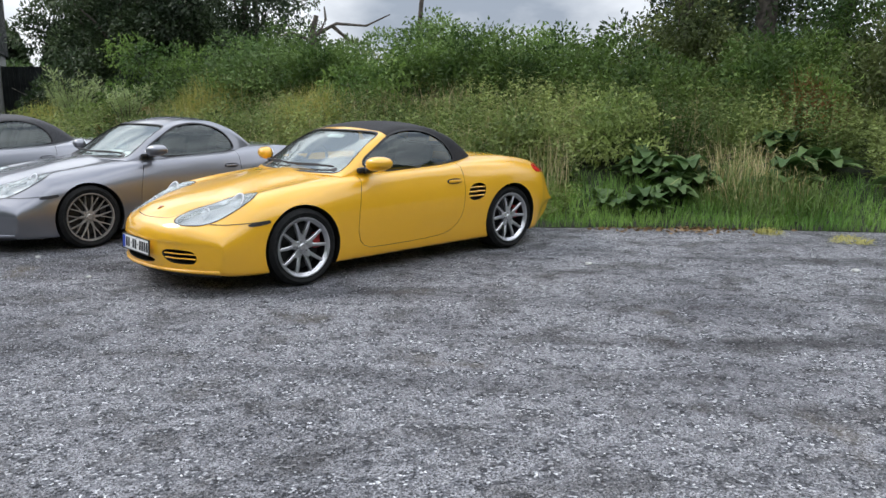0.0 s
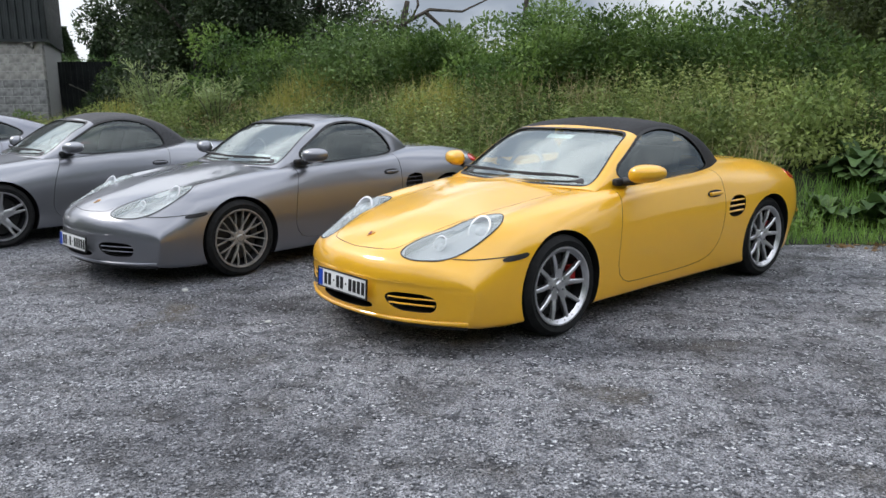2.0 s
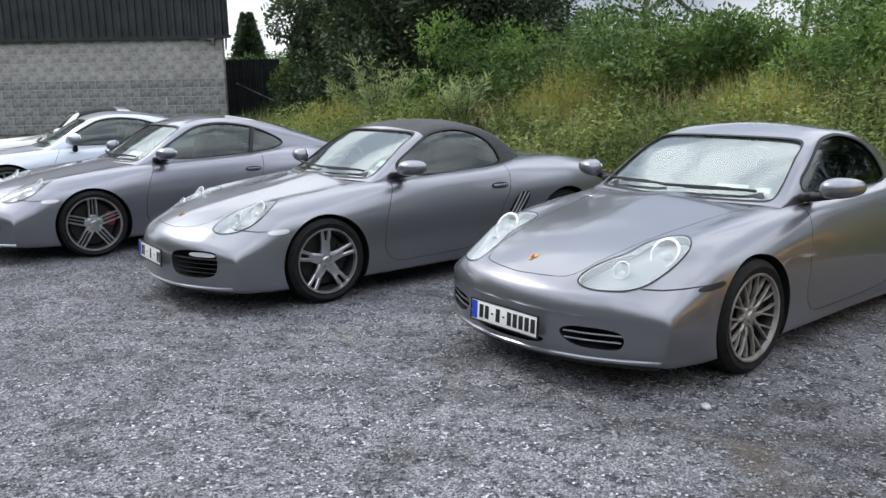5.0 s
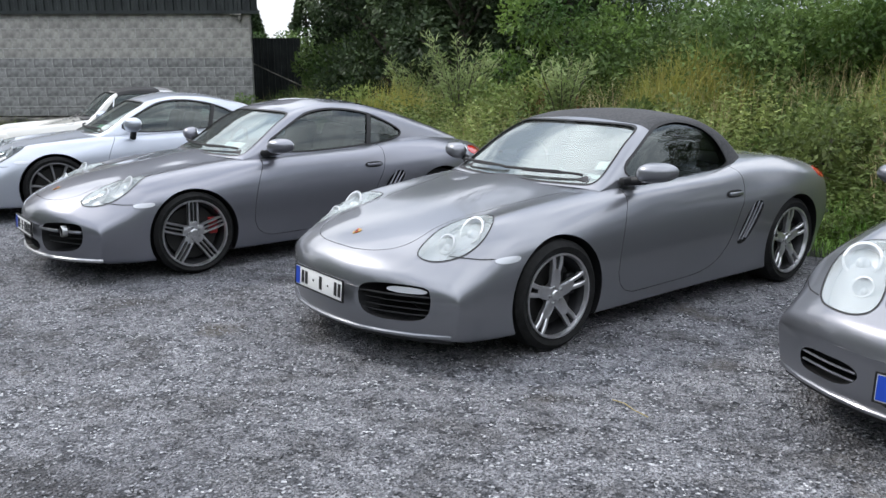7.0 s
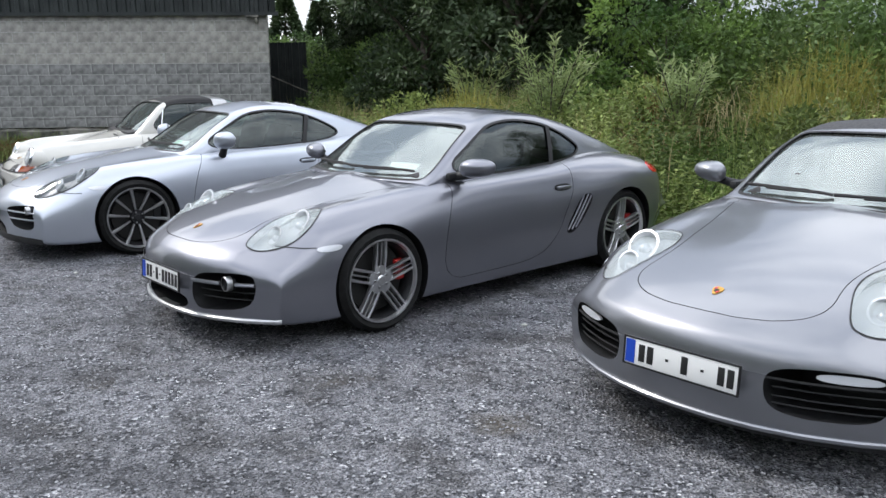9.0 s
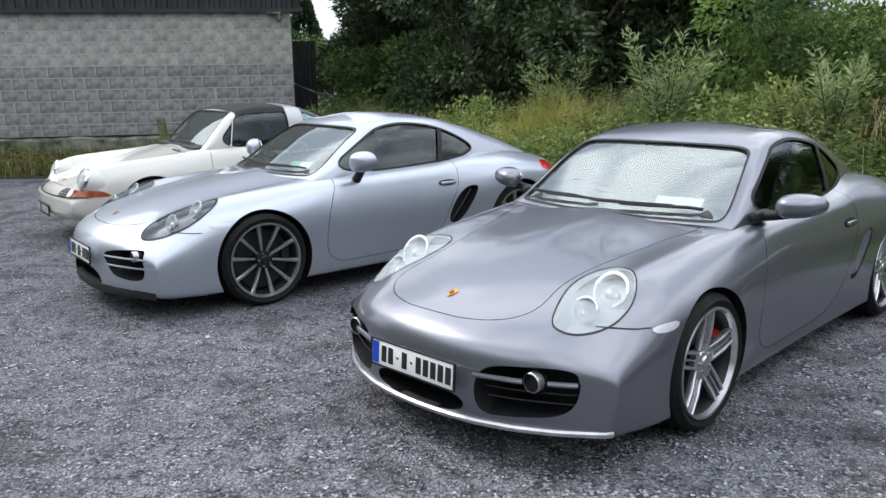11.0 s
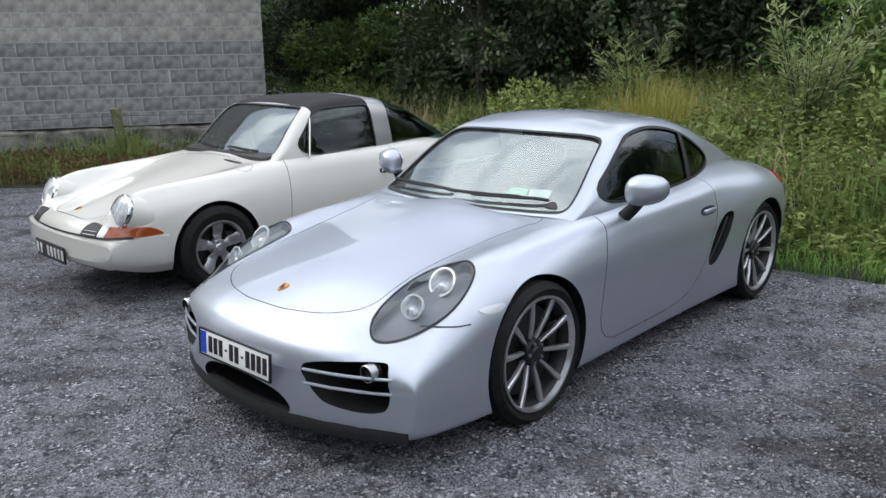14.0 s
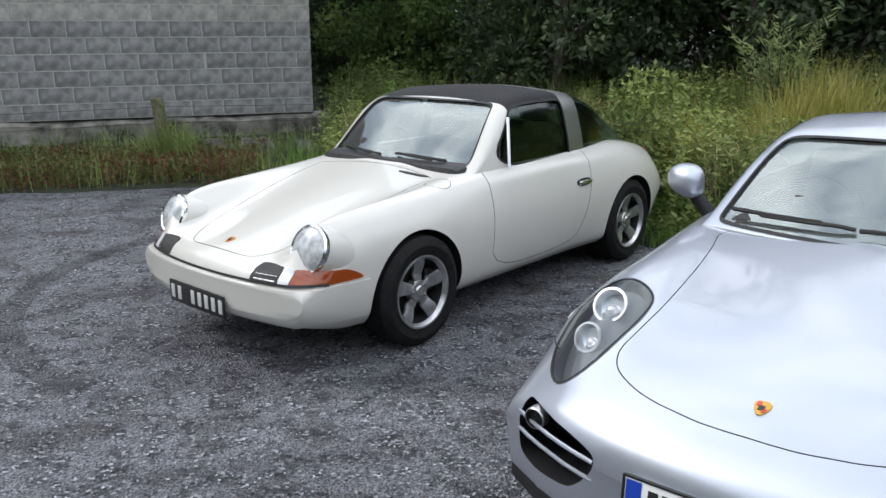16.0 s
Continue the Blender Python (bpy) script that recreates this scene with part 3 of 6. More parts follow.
def wheel(parent, at, style, radius, rim_r, width, side, caliper, steer=0.0):
    """Tyre, rim, spokes, hub cap, brake disc and caliper, facing y * side."""
    hw = width / 2
    bm = lathe([(rim_r - 0.006, -hw + 0.012), (rim_r + 0.012, -hw + 0.004), (0.5 * (rim_r + radius), -hw - 0.006), (radius - 0.022, -hw + 0.008), (radius - 0.006, -hw + 0.025), (radius, 0),
                (radius - 0.006, hw - 0.025), (radius - 0.022, hw - 0.008), (0.5 * (rim_r + radius), hw + 0.006), (rim_r + 0.012, hw - 0.004), (rim_r - 0.006, hw - 0.012)], 48, closed=True)
    m = pose(*at, 0, 0, steer) @ pose(0, 0, 0, 0, 0, 0 if side > 0 else 180)
    hub = part("wheel", bm, RUBBER, parent, "black rubber tyre on alloy wheel")
    hub.name = "wheel"
    hub.matrix_basis = m
    face = {"ten": ALLOY, "mesh": ALLOY_DULL, "twin": ALLOY, "turbo": ALLOY, "slim": ALLOY_MID, "petal": ALLOY_WORN}[style]
    # dark on every style, painting the shade inside the barrel
    shaded_barrel = ALLOY_DARK
    o = hw - 0.004
    lip = 0.030 if style == "ten" else 0.020 if style == "petal" else 0.012
    part("rim", lathe([(rim_r + 0.004, o), (rim_r + 0.002, o + 0.006), (rim_r - 0.008, o + 0.005), (rim_r - lip, o - 0.006 - 0.3 * lip), (rim_r - lip - 0.003, o - 0.02), (rim_r - 0.004, o - 0.03)], 48, closed=True), face, hub)
    part("rim_barrel", lathe([(rim_r - lip - 0.004, o - 0.018), (rim_r - 0.034, o - 0.05), (rim_r - 0.034, -hw + 0.02), (rim_r - 0.004, -hw + 0.006), (rim_r - 0.004, o - 0.028)], 40), shaded_barrel, hub)
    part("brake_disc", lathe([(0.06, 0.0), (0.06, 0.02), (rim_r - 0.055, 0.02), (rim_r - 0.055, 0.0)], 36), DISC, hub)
    # black disc added in place of the shade behind the spokes
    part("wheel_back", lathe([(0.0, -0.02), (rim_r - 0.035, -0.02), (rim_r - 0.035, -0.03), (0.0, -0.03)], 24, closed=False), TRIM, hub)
    cal = box((0.07, 0.04, 0.13), (-(rim_r - 0.085), 0.03, 0.035), 0.012)
    part("brake_caliper", cal, caliper, hub, "red brake caliper" if caliper is RED else "black brake caliper")
    arms = []
    R = rim_r - lip
    yo, yi = o - 0.010, o - 0.030
    tau = 2 * math.pi
    if style == "ten":
        for k in range(5):
            a = tau * (k + 0.25) / 5
            arms.append(spoke(a, 0.035, a, 0.105, 0.070, 0.066, yi, yi + 0.003, 0.03))
            for s in (-1, 1):
                arms.append(spoke(a + s * 0.22, 0.085, a + s * 0.314, R + 0.006, 0.034, 0.024, yi + 0.004, yo, 0.03))
        for k in range(20):
            a = tau * (k + 0.5) / 20
            rv = lathe([(0, 0.007), (0.004, 0.006), (0.005, 0), (0, 0)], 6, closed=False)
            bmesh.ops.translate(rv, vec=((rim_r - 0.021) * math.cos(a), o - 0.008, (rim_r - 0.021) * math.sin(a)), verts=rv.verts)
            part("rivet", rv, STEEL, hub)
    elif style == "mesh":
        for k in range(10):
            a = tau * k / 10
            arms.append(spoke(a, 0.05, a, 0.125, 0.026, 0.017, yi, yi + 0.006, 0.022))
            for s in (-1, 1):
                arms.append(spoke(a + s * 0.035, 0.112, a + s * 0.157, R + 0.004, 0.012, 0.011, yi + 0.006, yo, 0.022))
    elif style == "twin":
        for k in range(5):
            a = tau * (k + 0.25) / 5
            arms.append(spoke(a, 0.035, a, 0.15, 0.080, 0.062, yi, yi + 0.008, 0.028))
            for s in (-1, 1):
                arms.append(spoke(a + s * 0.155, 0.130, a + s * 0.135, R + 0.004, 0.026, 0.026, yi + 0.008, yo, 0.03))
    elif style == "turbo":
        for k in range(5):
            a = tau * (k + 0.25) / 5
            for s in (-1, 1):
                arms.append(spoke(a + s * 0.50, 0.070, a + s * 0.135, R + 0.004, 0.017, 0.017, yi, yo, 0.03))
            arms.append(spoke(a, 0.075, a, R + 0.004, 0.009, 0.010, yi - 0.002, yo - 0.002, 0.03))
            arms.append(spoke(a, 0.040, a, 0.088, 0.085, 0.078, yi - 0.002, yi - 0.001, 0.02))
    elif style == "slim":
        for k in range(10):
            a = tau * (k + 0.25) / 10
            arms.append(spoke(a, 0.055, a, R + 0.004, 0.014, 0.029, yi - 0.014, yo, 0.022))
    else:
        for k in range(5):
            a = tau * (k + 0.25) / 5
            arms.append(spoke(a, 0.040, a, 0.095, 0.046, 0.070, yi - 0.006, yi - 0.008, 0.02))
            arms.append(spoke(a, 0.095, a, R, 0.070, 0.088, yi - 0.008, yo - 0.006, 0.02))
    for bm in arms:
        part("spoke", bm, face, hub)
    cap_m = ALLOY_DARK if style == "slim" else face
    cap = part("hub_cap", lathe([(0.0, yi + 0.014), (0.024, yi + 0.012), (0.032, yi + 0.004), (0.058, yi + 0.002), (0.066, yi - 0.012), (0.066, yi - 0.04), (0, yi - 0.04)], 28, closed=False), cap_m, hub)
    for k in range(5):
        a = tau * k / 5
        nut = lathe([(0, 0.012), (0.008, 0.012), (0.009, 0), (0.009, -0.01), (0, -0.01)], 8, closed=False)
        bmesh.ops.translate(nut, vec=(0.047 * math.cos(a), yi + 0.0, 0.047 * math.sin(a)), verts=nut.verts)
        part("wheel_nut", nut, STEEL, cap)
    return hub


def seat(parent, at, headrest=True):
    base = part("seat", box((0.50, 0.48, 0.16), (at[0] + 0.1, at[1], at[2]), 0.05, pose(0, 0, 0, 0, -8, 0)), LEATHER, parent, "black leather seat")
    part("backrest", box((0.12, 0.46, 0.56), (-0.2 + at[0], at[1], at[2] + 0.32), 0.05, pose(0, 0, 0, 0, -18, 0)), LEATHER, base)
    part("headrest", box((0.10, 0.26, 0.16), (at[0] - 0.31, at[1], at[2] + 0.66), 0.04, pose(0, 0, 0, 0, -14, 0)), LEATHER, base)


def number_plate(parent, at, turn, black=False, marks="xx-xx-xxx"):
    m = pose(*at) @ turn
    w, h = (0.50, 0.12) if black else (0.52, 0.112)
    bm = box((0.012, w, h), (0, 0, 0), 0.004)
    bmesh.ops.transform(bm, matrix=m, verts=bm.verts)
    p = part("number_plate", bm, PLATE_BLACK if black else PLATE_WHITE, parent, "black plate with silver bars" if black else "white plate with blue band and dark bars")
    if not black:
        b = box((0.003, 0.045, h - 0.012), (0.0065, -w / 2 + 0.028, 0))
        bmesh.ops.transform(b, matrix=m, verts=b.verts)
        part("blue_band", b, PLATE_BLUE, p)
        f = merge(box((0.012, w + 0.012, 0.006), (0.003, 0, h / 2 + 0.003)), box((0.012, w + 0.012, 0.006), (0.003, 0, -h / 2 - 0.003)),
                  box((0.012, 0.006, h), (0.003, w / 2 + 0.003, 0)), box((0.012, 0.006, h), (0.003, -w / 2 - 0.003, 0)))
        bmesh.ops.transform(f, matrix=m, verts=f.verts)
        part("plate_frame", f, TRIM, p)
    y0 = -w / 2 + (0.085 if not black else 0.035)
    step = (w / 2 - 0.03 - y0) / (len(marks) - 1)
    for k, c in enumerate(marks):
        if c == " ":
            continue
        wide, tall = (min(0.032, 0.72 * step), 0.074) if c == "x" else (0.014, 0.010)
        b = box((0.003, wide, tall), (0.0068, y0 + k * step, 0), 0.001)
        bmesh.ops.transform(b, matrix=m, verts=b.verts)
        part("plate_bar", b, PLATE_SILVER if black else INK, p)
    return p


def door_mirror(parent, at, mat, side, style="986"):
    """A rounded shell, blunt behind and drawn out in front, on a black foot that stands on the door."""
    bm = bmesh.new()
    bmesh.ops.create_uvsphere(bm, u_segments=28, v_segments=16, radius=1)
    tall = style == "981"
    for v in bm.verts:
        x, y, z = (math.copysign(abs(c) ** 0.82, c) for c in v.co)
        x = x * 0.30 if x < 0 else x
        out = y * side
        v.co = (x * 0.105 - 0.03 * out, y * (0.098 if tall else 0.112), z * (0.078 if tall else 0.060) * (1 - 0.16 * out) + 0.008 * out)
    bmesh.ops.translate(bm, vec=at, verts=bm.verts)
    h = part("door_mirror", bm, mat, parent, "door mirror")
    g = lathe([(0, 0), (0.88, 0), (0.88, 0.05), (0, 0.05)], 24, "x", closed=False)
    bmesh.ops.scale(g, vec=(0.1, 0.092 if tall else 0.105, 0.070 if tall else 0.054), verts=g.verts)
    bmesh.ops.transform(g, matrix=Matrix.Translation((at[0] - 0.034, at[1], at[2])) @ pose(0, 0, 0, 0, 0, 14 * side), verts=g.verts)
    part("mirror_glass", g, CHROME, h)
    if tall:
        foot = tube([(at[0] + 0.01, at[1] - 0.03 * side, at[2] - 0.05), (at[0] + 0.01, at[1] - 0.075 * side, at[2] - 0.10), (at[0] + 0.01, at[1] - 0.13 * side, at[2] - 0.155)], 0.030, 12, 1.2)
    else:
        foot = merge(tube([(at[0], at[1] - 0.05 * side, at[2] - 0.045), (at[0] + 0.01, at[1] - 0.13 * side, at[2] - 0.06), (at[0] + 0.02, at[1] - 0.21 * side, at[2] - 0.07)], 0.024, 12, 1.2),
                     box((0.16, 0.05, 0.05), (at[0] + 0.02, at[1] - 0.20 * side, at[2] - 0.065), 0.018))
    part("mirror_foot", foot, TRIM, h)


def wiper(parent, shell, pts):
    """Arm and blade lying on the windscreen; pts: (y, z) in the front view."""
    q = []
    for i in range(9):
        k = i / 8
        y, z = pts[0][0] + (pts[1][0] - pts[0][0]) * k, pts[0][1] + (pts[1][1] - pts[0][1]) * k
        p, n = shell.drop("x", y, z, 1)
        q.append(p + n * (0.022 if i < 8 else 0.012))
    arm = part("wiper", tube(q[:7], 0.010, 8, 0.6), TRIM, parent, "black windscreen wiper")
    part("wiper_blade", tube([p + Vector((0, 0, -0.008)) for p in q[2:]], 0.009, 6), TRIM, arm)


def badge(parent, shell, at, name="badge"):
    bm = patch(shell, chaikin([(at - 0.028, -0.022), (at - 0.028, 0.022), (at, 0.023), (at + 0.034, 0.0), (at, -0.023)], 1), "z", 1, 0.004, 3, 0.006)
    b = part("hood_badge", bm, GOLD, parent, "gold enamel shield badge")
    part("badge_stripe", patch(shell, [(at - 0.022, -0.016), (at - 0.022, -0.004), (at - 0.006, -0.004), (at - 0.006, -0.016)], "z", 1, 0.0055, 2, 0.002), LAMP_RED, b)
    part("badge_stripe", patch(shell, [(at + 0.002, 0.003), (at + 0.002, 0.016), (at + 0.014, 0.012), (at + 0.018, 0.003)], "z", 1, 0.0055, 2, 0.002), LAMP_RED, b)
    part("badge_boss", patch(shell, [(at - 0.008, -0.008), (at - 0.008, 0.008), (at + 0.008, 0.008), (at + 0.010, -0.008)], "z", 1, 0.006, 2, 0.002), INK, b)


# ---- one car ----
def both(bm):
    return merge(bm, mirror_y(bm.copy()))


def car(label, m, spec):
    root = thing("car", m, label, "car", "parked sports cars")
    body = spec["body"]
    col = spec["paint"]
    wb, R = spec["wheelbase"], spec["radius"]
    hull = loft(body["lines"], body["front"], body["rear"], body["bow"], nose=body["nose"])
    shell = Shell(hull)
    cuts = []
    for x in (0.0, -wb):
        arch = lathe([(0.0, 0.48), (spec["arch"], 0.48), (spec["arch"], 1.2), (0.0, 1.2)], 56, closed=False)
        bmesh.ops.remove_doubles(arch, verts=arch.verts, dist=1e-5)
        bmesh.ops.translate(arch, vec=(x, 0, R - 0.005), verts=arch.verts)
        cuts.append(both(arch))
    lo, hi = spec["cockpit"]
    cuts.append(box((hi - lo, 1.28, 1.2), ((hi + lo) / 2, 0, 0.95)))
    for outline, axis, a, b, mirrored in spec["cuts"]:
        p = prism(chaikin(outline, 3), axis, a, b)
        cuts.append(both(p) if mirrored else p)
    for lamp in spec["lamps"]:
        cuts.append(both(prism(chaikin(lamp["outline"], 3), lamp["axis"], *lamp["depth"])))
    hull = boolean(hull, merge(*cuts), least=0.4)
    door, hood = chaikin(spec["door"], 2), chaikin(spec["hood"], 3)
    gap = 0.004
    pieces = []
    for side in (1, -1):
        pr = prism(door, "y", 0.60, 1.2)
        pieces.append(("door", boolean(hull.copy(), pr if side > 0 else mirror_y(pr), "INTERSECT", 0.01)))
    pieces.append(("bonnet", boolean(hull.copy(), prism(hood, "z", 0.42, 1.4), "INTERSECT", 0.01)))
    hull = boolean(hull, merge(both(prism(grow(door, gap), "y", 0.6, 1.2)), prism(grow(hood, gap), "z", 0.42, 1.4)), least=0.4)
    panel("body", hull, [col, TRIM], root, shell)
    panels = [panel(n, bm, [col, TRIM], root, shell) for n, bm in pieces]
    # cabin
    kind = spec["top"]
    lines, ends = top_lines(kind)
    bow = (0.20, 0.6, 0.16, 0.5)
    outer = loft(lines, ends[0], ends[1], bow, per=6, step=0.04, hard=2)
    cab = Shell(outer)
    ilines, _ = top_lines(kind, 0.035)
    inner = loft(ilines, ends[0] - 0.045, ends[1] + 0.05, bow, per=6, step=0.04, hard=2)
    cabin = boolean(outer, inner)
    ws, sides = chaikin(spec["windscreen"], 3), [chaikin(s, 3) for s in spec["side_windows"]]
    ws_prism = prism(ws, "x", ends[0] - 0.95, 0.4)
    cutters = [ws_prism] + [both(prism(s, "y", 0.25, 1.2)) for s in sides]
    rear = chaikin(spec["rear_window"], 3) if spec.get("rear_window") else None
    for c in cutters:
        cabin = boolean(cabin, c, least=0.4)
    if rear:
        cabin = boolean(cabin, prism(rear, *spec["rear_axis"]))
    for name, mat, a, b, lab in spec["roof"]:
        cutbox = box((abs(b - a), 3, 3), ((a + b) / 2, 0, 1.0))
        bmesh.ops.transform(cutbox, matrix=Matrix.Translation((-1.069, 0, 1.2)) @ pose(0, 0, 0, 0, spec.get("roof_lean", 0), 0) @ Matrix.Translation((1.069, 0, -1.2)), verts=cutbox.verts)
        piece = boolean(cabin.copy(), cutbox, "INTERSECT") if len(spec["roof"]) > 1 else cabin.copy()
        panel(name, piece, [mat, REAR_GLASS if mat is REAR_GLASS else TRIM], root, cab, lab)
    cabin.free()
    glass = part("windscreen", patch(cab, grow(ws, 0.012), "x", 1, -0.010, 6, 0), WINDSCREEN, root, "laminated windscreen")
    glass.visible_shadow = False
    part("windscreen_seal", ribbon(cab, grow(ws, 0.003), "x", 1, 0.009, 0.002, True), TRIM, glass)
    for s in sides:
        for side in (1, -1):
            g = part("side_window", patch(cab, grow(s, 0.012), "y", side, -0.008, 5, 0), TINTED, root, "tinted side window")
            g.visible_shadow = False
            part("window_seal", ribbon(cab, grow(s, 0.002), "y", side, 0.015, 0.002, True), spec.get("seal", TRIM), g)
    for x0, x1 in spec.get("dividers", ()):
        for side in (1, -1):
            part("window_pillar", ribbon(cab, [(x0 + (x1 - x0) * i / 10, 0.885 + 0.28 * i / 10) for i in range(11)], "y", side, 0.045, 0.003), TRIM, root, "black pillar between the side windows")
    if rear:
        g = part("rear_window", patch(cab, grow(rear, 0.012), spec["rear_axis"][0], spec["rear_side"], -0.008, 4, 0), TINTED, root)
        g.visible_shadow = False
    for k, (y0, z0, y1, z1) in enumerate(spec["wipers"]):
        wiper(root, cab, [(y0, z0), (y1, z1)])
    # running gear
    for x, w in ((0.0, 0.225), (-wb, 0.255)):
        for side in (1, -1):
            wheel(root, (x, side * (spec["track"] - w / 2), R), spec["wheel"], R, spec["rim"], w, side, spec["caliper"], spec.get("steer", 0) if x == 0 else 0)
    # inside
    part("dashboard", box((0.34, 1.22, 0.22), (-0.66, 0, 0.80), 0.07), LEATHER, root)
    part("cabin_floor", box((hi - lo - 0.02, 1.24, 0.02), ((hi + lo) / 2, 0, 0.365)), TRIM, root)
    for side in (1, -1):
        seat(root, (-1.35, side * 0.35, 0.48))
    a = radians(25)
    wheel_ring = lathe([(0.185 + 0.014 * math.cos(t), 0.014 * math.sin(t)) for t in (i * math.pi / 4 for i in range(8))], 32, "x")
    hubm = pose(-0.92, -0.35, 0.86, 0, -22, 0)
    bmesh.ops.transform(wheel_ring, matrix=hubm, verts=wheel_ring.verts)
    sw = part("steering_wheel", wheel_ring, LEATHER, root)
    hub = merge(box((0.03, 0.34, 0.035), (0, 0, 0), 0.01), box((0.05, 0.12, 0.10), (0.01, 0, 0), 0.02), box((0.3, 0.05, 0.05), (0.15, 0, 0), 0.01))
    bmesh.ops.transform(hub, matrix=hubm, verts=hub.verts)
    part("steering_hub", hub, LEATHER, sw)
    for y, z, w, h, mat in spec.get("papers", ()):
        pp, nn = cab.drop("x", y, z, 1)
        tilt = math.degrees(math.atan2(nn.x, nn.z))
        b = box((0.002, w, h), (0, 0, 0), 0)
        bmesh.ops.transform(b, matrix=Matrix.Translation(pp - nn * 0.022) @ nn.to_track_quat("X", "Z").to_matrix().to_4x4(), verts=b.verts)
        part("windscreen_paper", b, mat, root, "paper notice behind the windscreen")
    # front and flank fittings
    for lamp in spec["lamps"]:
        o = chaikin(lamp["outline"], 3)
        for side in (1, -1):
            oo = [(u, v * side) if lamp["axis"] == "z" else (u * side, v) for u, v in o]
            dep = 0.07
            bowl = part("headlight", patch(shell, grow(oo, -0.002), lamp["axis"], 1, -0.05, 5, -0.046), lamp.get("bowl", LAMP_BOWL), root, lamp.get("label", "clear oval headlight"))
            lens = part("headlight_lens", patch(shell, grow(oo, -0.002), lamp["axis"], 1, 0.001, 6, 0), lamp.get("lens", LENS), bowl)
            lens.visible_shadow = False
            if lamp.get("rim"):
                part("headlight_rim", ribbon(shell, oo, lamp["axis"], 1, lamp["rim"], 0.003, True), lamp.get("rim_mat", TRIM), bowl)
            for u, v, r in lamp["bulbs"]:
                q, nn = shell.drop(lamp["axis"], u, v * side, 1) if lamp["axis"] == "z" else shell.drop("x", u * side, v, 1)
                ring = lathe([(r, 0.0), (r, 0.008), (r * 0.86, 0.008), (r * 0.7, -0.02), (r * 0.3, -0.03), (0, -0.03)], 28, "z", closed=False)
                aim = (nn + Vector((1.2, 0, 0))).normalized()
                bmesh.ops.transform(ring, matrix=Matrix.Translation(q - nn * 0.024) @ aim.to_track_quat("Z", "Y").to_matrix().to_4x4(), verts=ring.verts)
                b = part("reflector", ring, lamp.get("bulb", REFLECTOR), bowl)
                ball = bmesh.new()
                bmesh.ops.create_uvsphere(ball, u_segments=16, v_segments=10, radius=r * 0.38)
                bmesh.ops.translate(ball, vec=q - nn * 0.05, verts=ball.verts)
                part("bulb_glass", ball, lamp.get("bulb", REFLECTOR), b)
    for name, outline, axis, mat, lift, lab in spec["patches"]:
        for side in (1, -1):
            o = chaikin(outline, 2)
            if axis == "y":
                bm = patch(shell, o, "y", side, lift, 4)
            else:
                bm = patch(shell, [(u, v * side) if axis == "z" else (u * side, v) for u, v in o], axis, 1, lift, 4)
            part(name, bm, mat, root, lab)
    for pts, axis, width, mat, name in spec["ribbons"]:
        for side in (1, -1):
            dense = []
            for p, q in zip(pts, pts[1:]):
                dense += [(p[0] + (q[0] - p[0]) * i / 8, p[1] + (q[1] - p[1]) * i / 8) for i in range(8)]
            dense.append(pts[-1])
            if axis != "y":
                dense = [(u, v * side) if axis == "z" else (u * side, v) for u, v in dense]
            part(name, ribbon(shell, dense, axis, side if axis == "y" else 1, width, 0.002), mat or col, root)
    for x0, z0, x1, z1 in spec["slats"]:
        for side in (1, -1):
            pts = []
            for i in range(6):
                q, nn = shell.drop("y", x0 + (x1 - x0) * i / 5, z0 + (z1 - z0) * i / 5, side)
                pts.append(q - Vector((0, 0.012 * side, 0)))
            part("vent_slat", tube(pts, 0.008, 6), spec["slat_mat"] or col, root)
    for y, z, w, h, d, mat, name in spec["bars"]:
        for side in (1, -1):
            pts = []
            for i in range(7):
                yy = y + w * (i / 6 - 0.5)
                q, nn = shell.drop("x", side * yy, z, 1)
                pts.append(q - Vector((d, 0, 0)))
            part(name, tube(pts, h / 2, 8), mat or col, root)
    for y, z, r, d in spec.get("fogs", ()):
        for side in (1, -1):
            q, nn = shell.drop("x", side * y, z, 1)
            f = lathe([(0, 0.006), (r * 0.8, 0.0), (r * 0.86, 0.012), (r, 0.012), (r * 1.05, -0.04), (0, -0.05)], 24, "x", closed=False)
            bmesh.ops.translate(f, vec=q - Vector((d, 0, 0)), verts=f.verts)
            fo = part("fog_lamp", f, ALLOY_DARK, root, "round fog lamp")
            rim = lathe([(r * 0.98, 0.0), (r * 0.98, 0.016), (r * 1.08, 0.012), (r * 1.08, -0.02)], 24, "x")
            bmesh.ops.translate(rim, vec=q - Vector((d, 0, 0)), verts=rim.verts)
            part("fog_ring", rim, ALLOY_MID, fo)
    for z, half, out, h, mat, lab in spec.get("chins", ()):
        part("front_lip", chin(shell, z, half, out, h), mat or col, root, lab)
    mx, my, mz = spec["mirror"]
    for side in (1, -1) if spec["kind"] != "911" else ():
        door_mirror(root, (mx, my * side, mz), spec.get("mirror_mat", col), side, spec["kind"])
    hx, hz = spec["handle"]
    for side in (1, -1):
        q, nn = shell.drop("y", hx, hz, side)
        hb = box((0.15, 0.022, 0.026), q + Vector((0, 0.012 * side, 0)), 0.009)
        h = part("door_handle", hb, spec.get("handle_mat", col), panels[0 if side > 0 else 1])
        part("handle_recess", patch(shell, chaikin([(hx - 0.09, hz - 0.025), (hx + 0.09, hz - 0.025), (hx + 0.09, hz + 0.025), (hx - 0.09, hz + 0.025)], 2), "y", side, 0.0012, 3, 0), TRIM, h)
    if spec.get("badge") is not None:
        badge(panels[2], shell, spec["badge"])
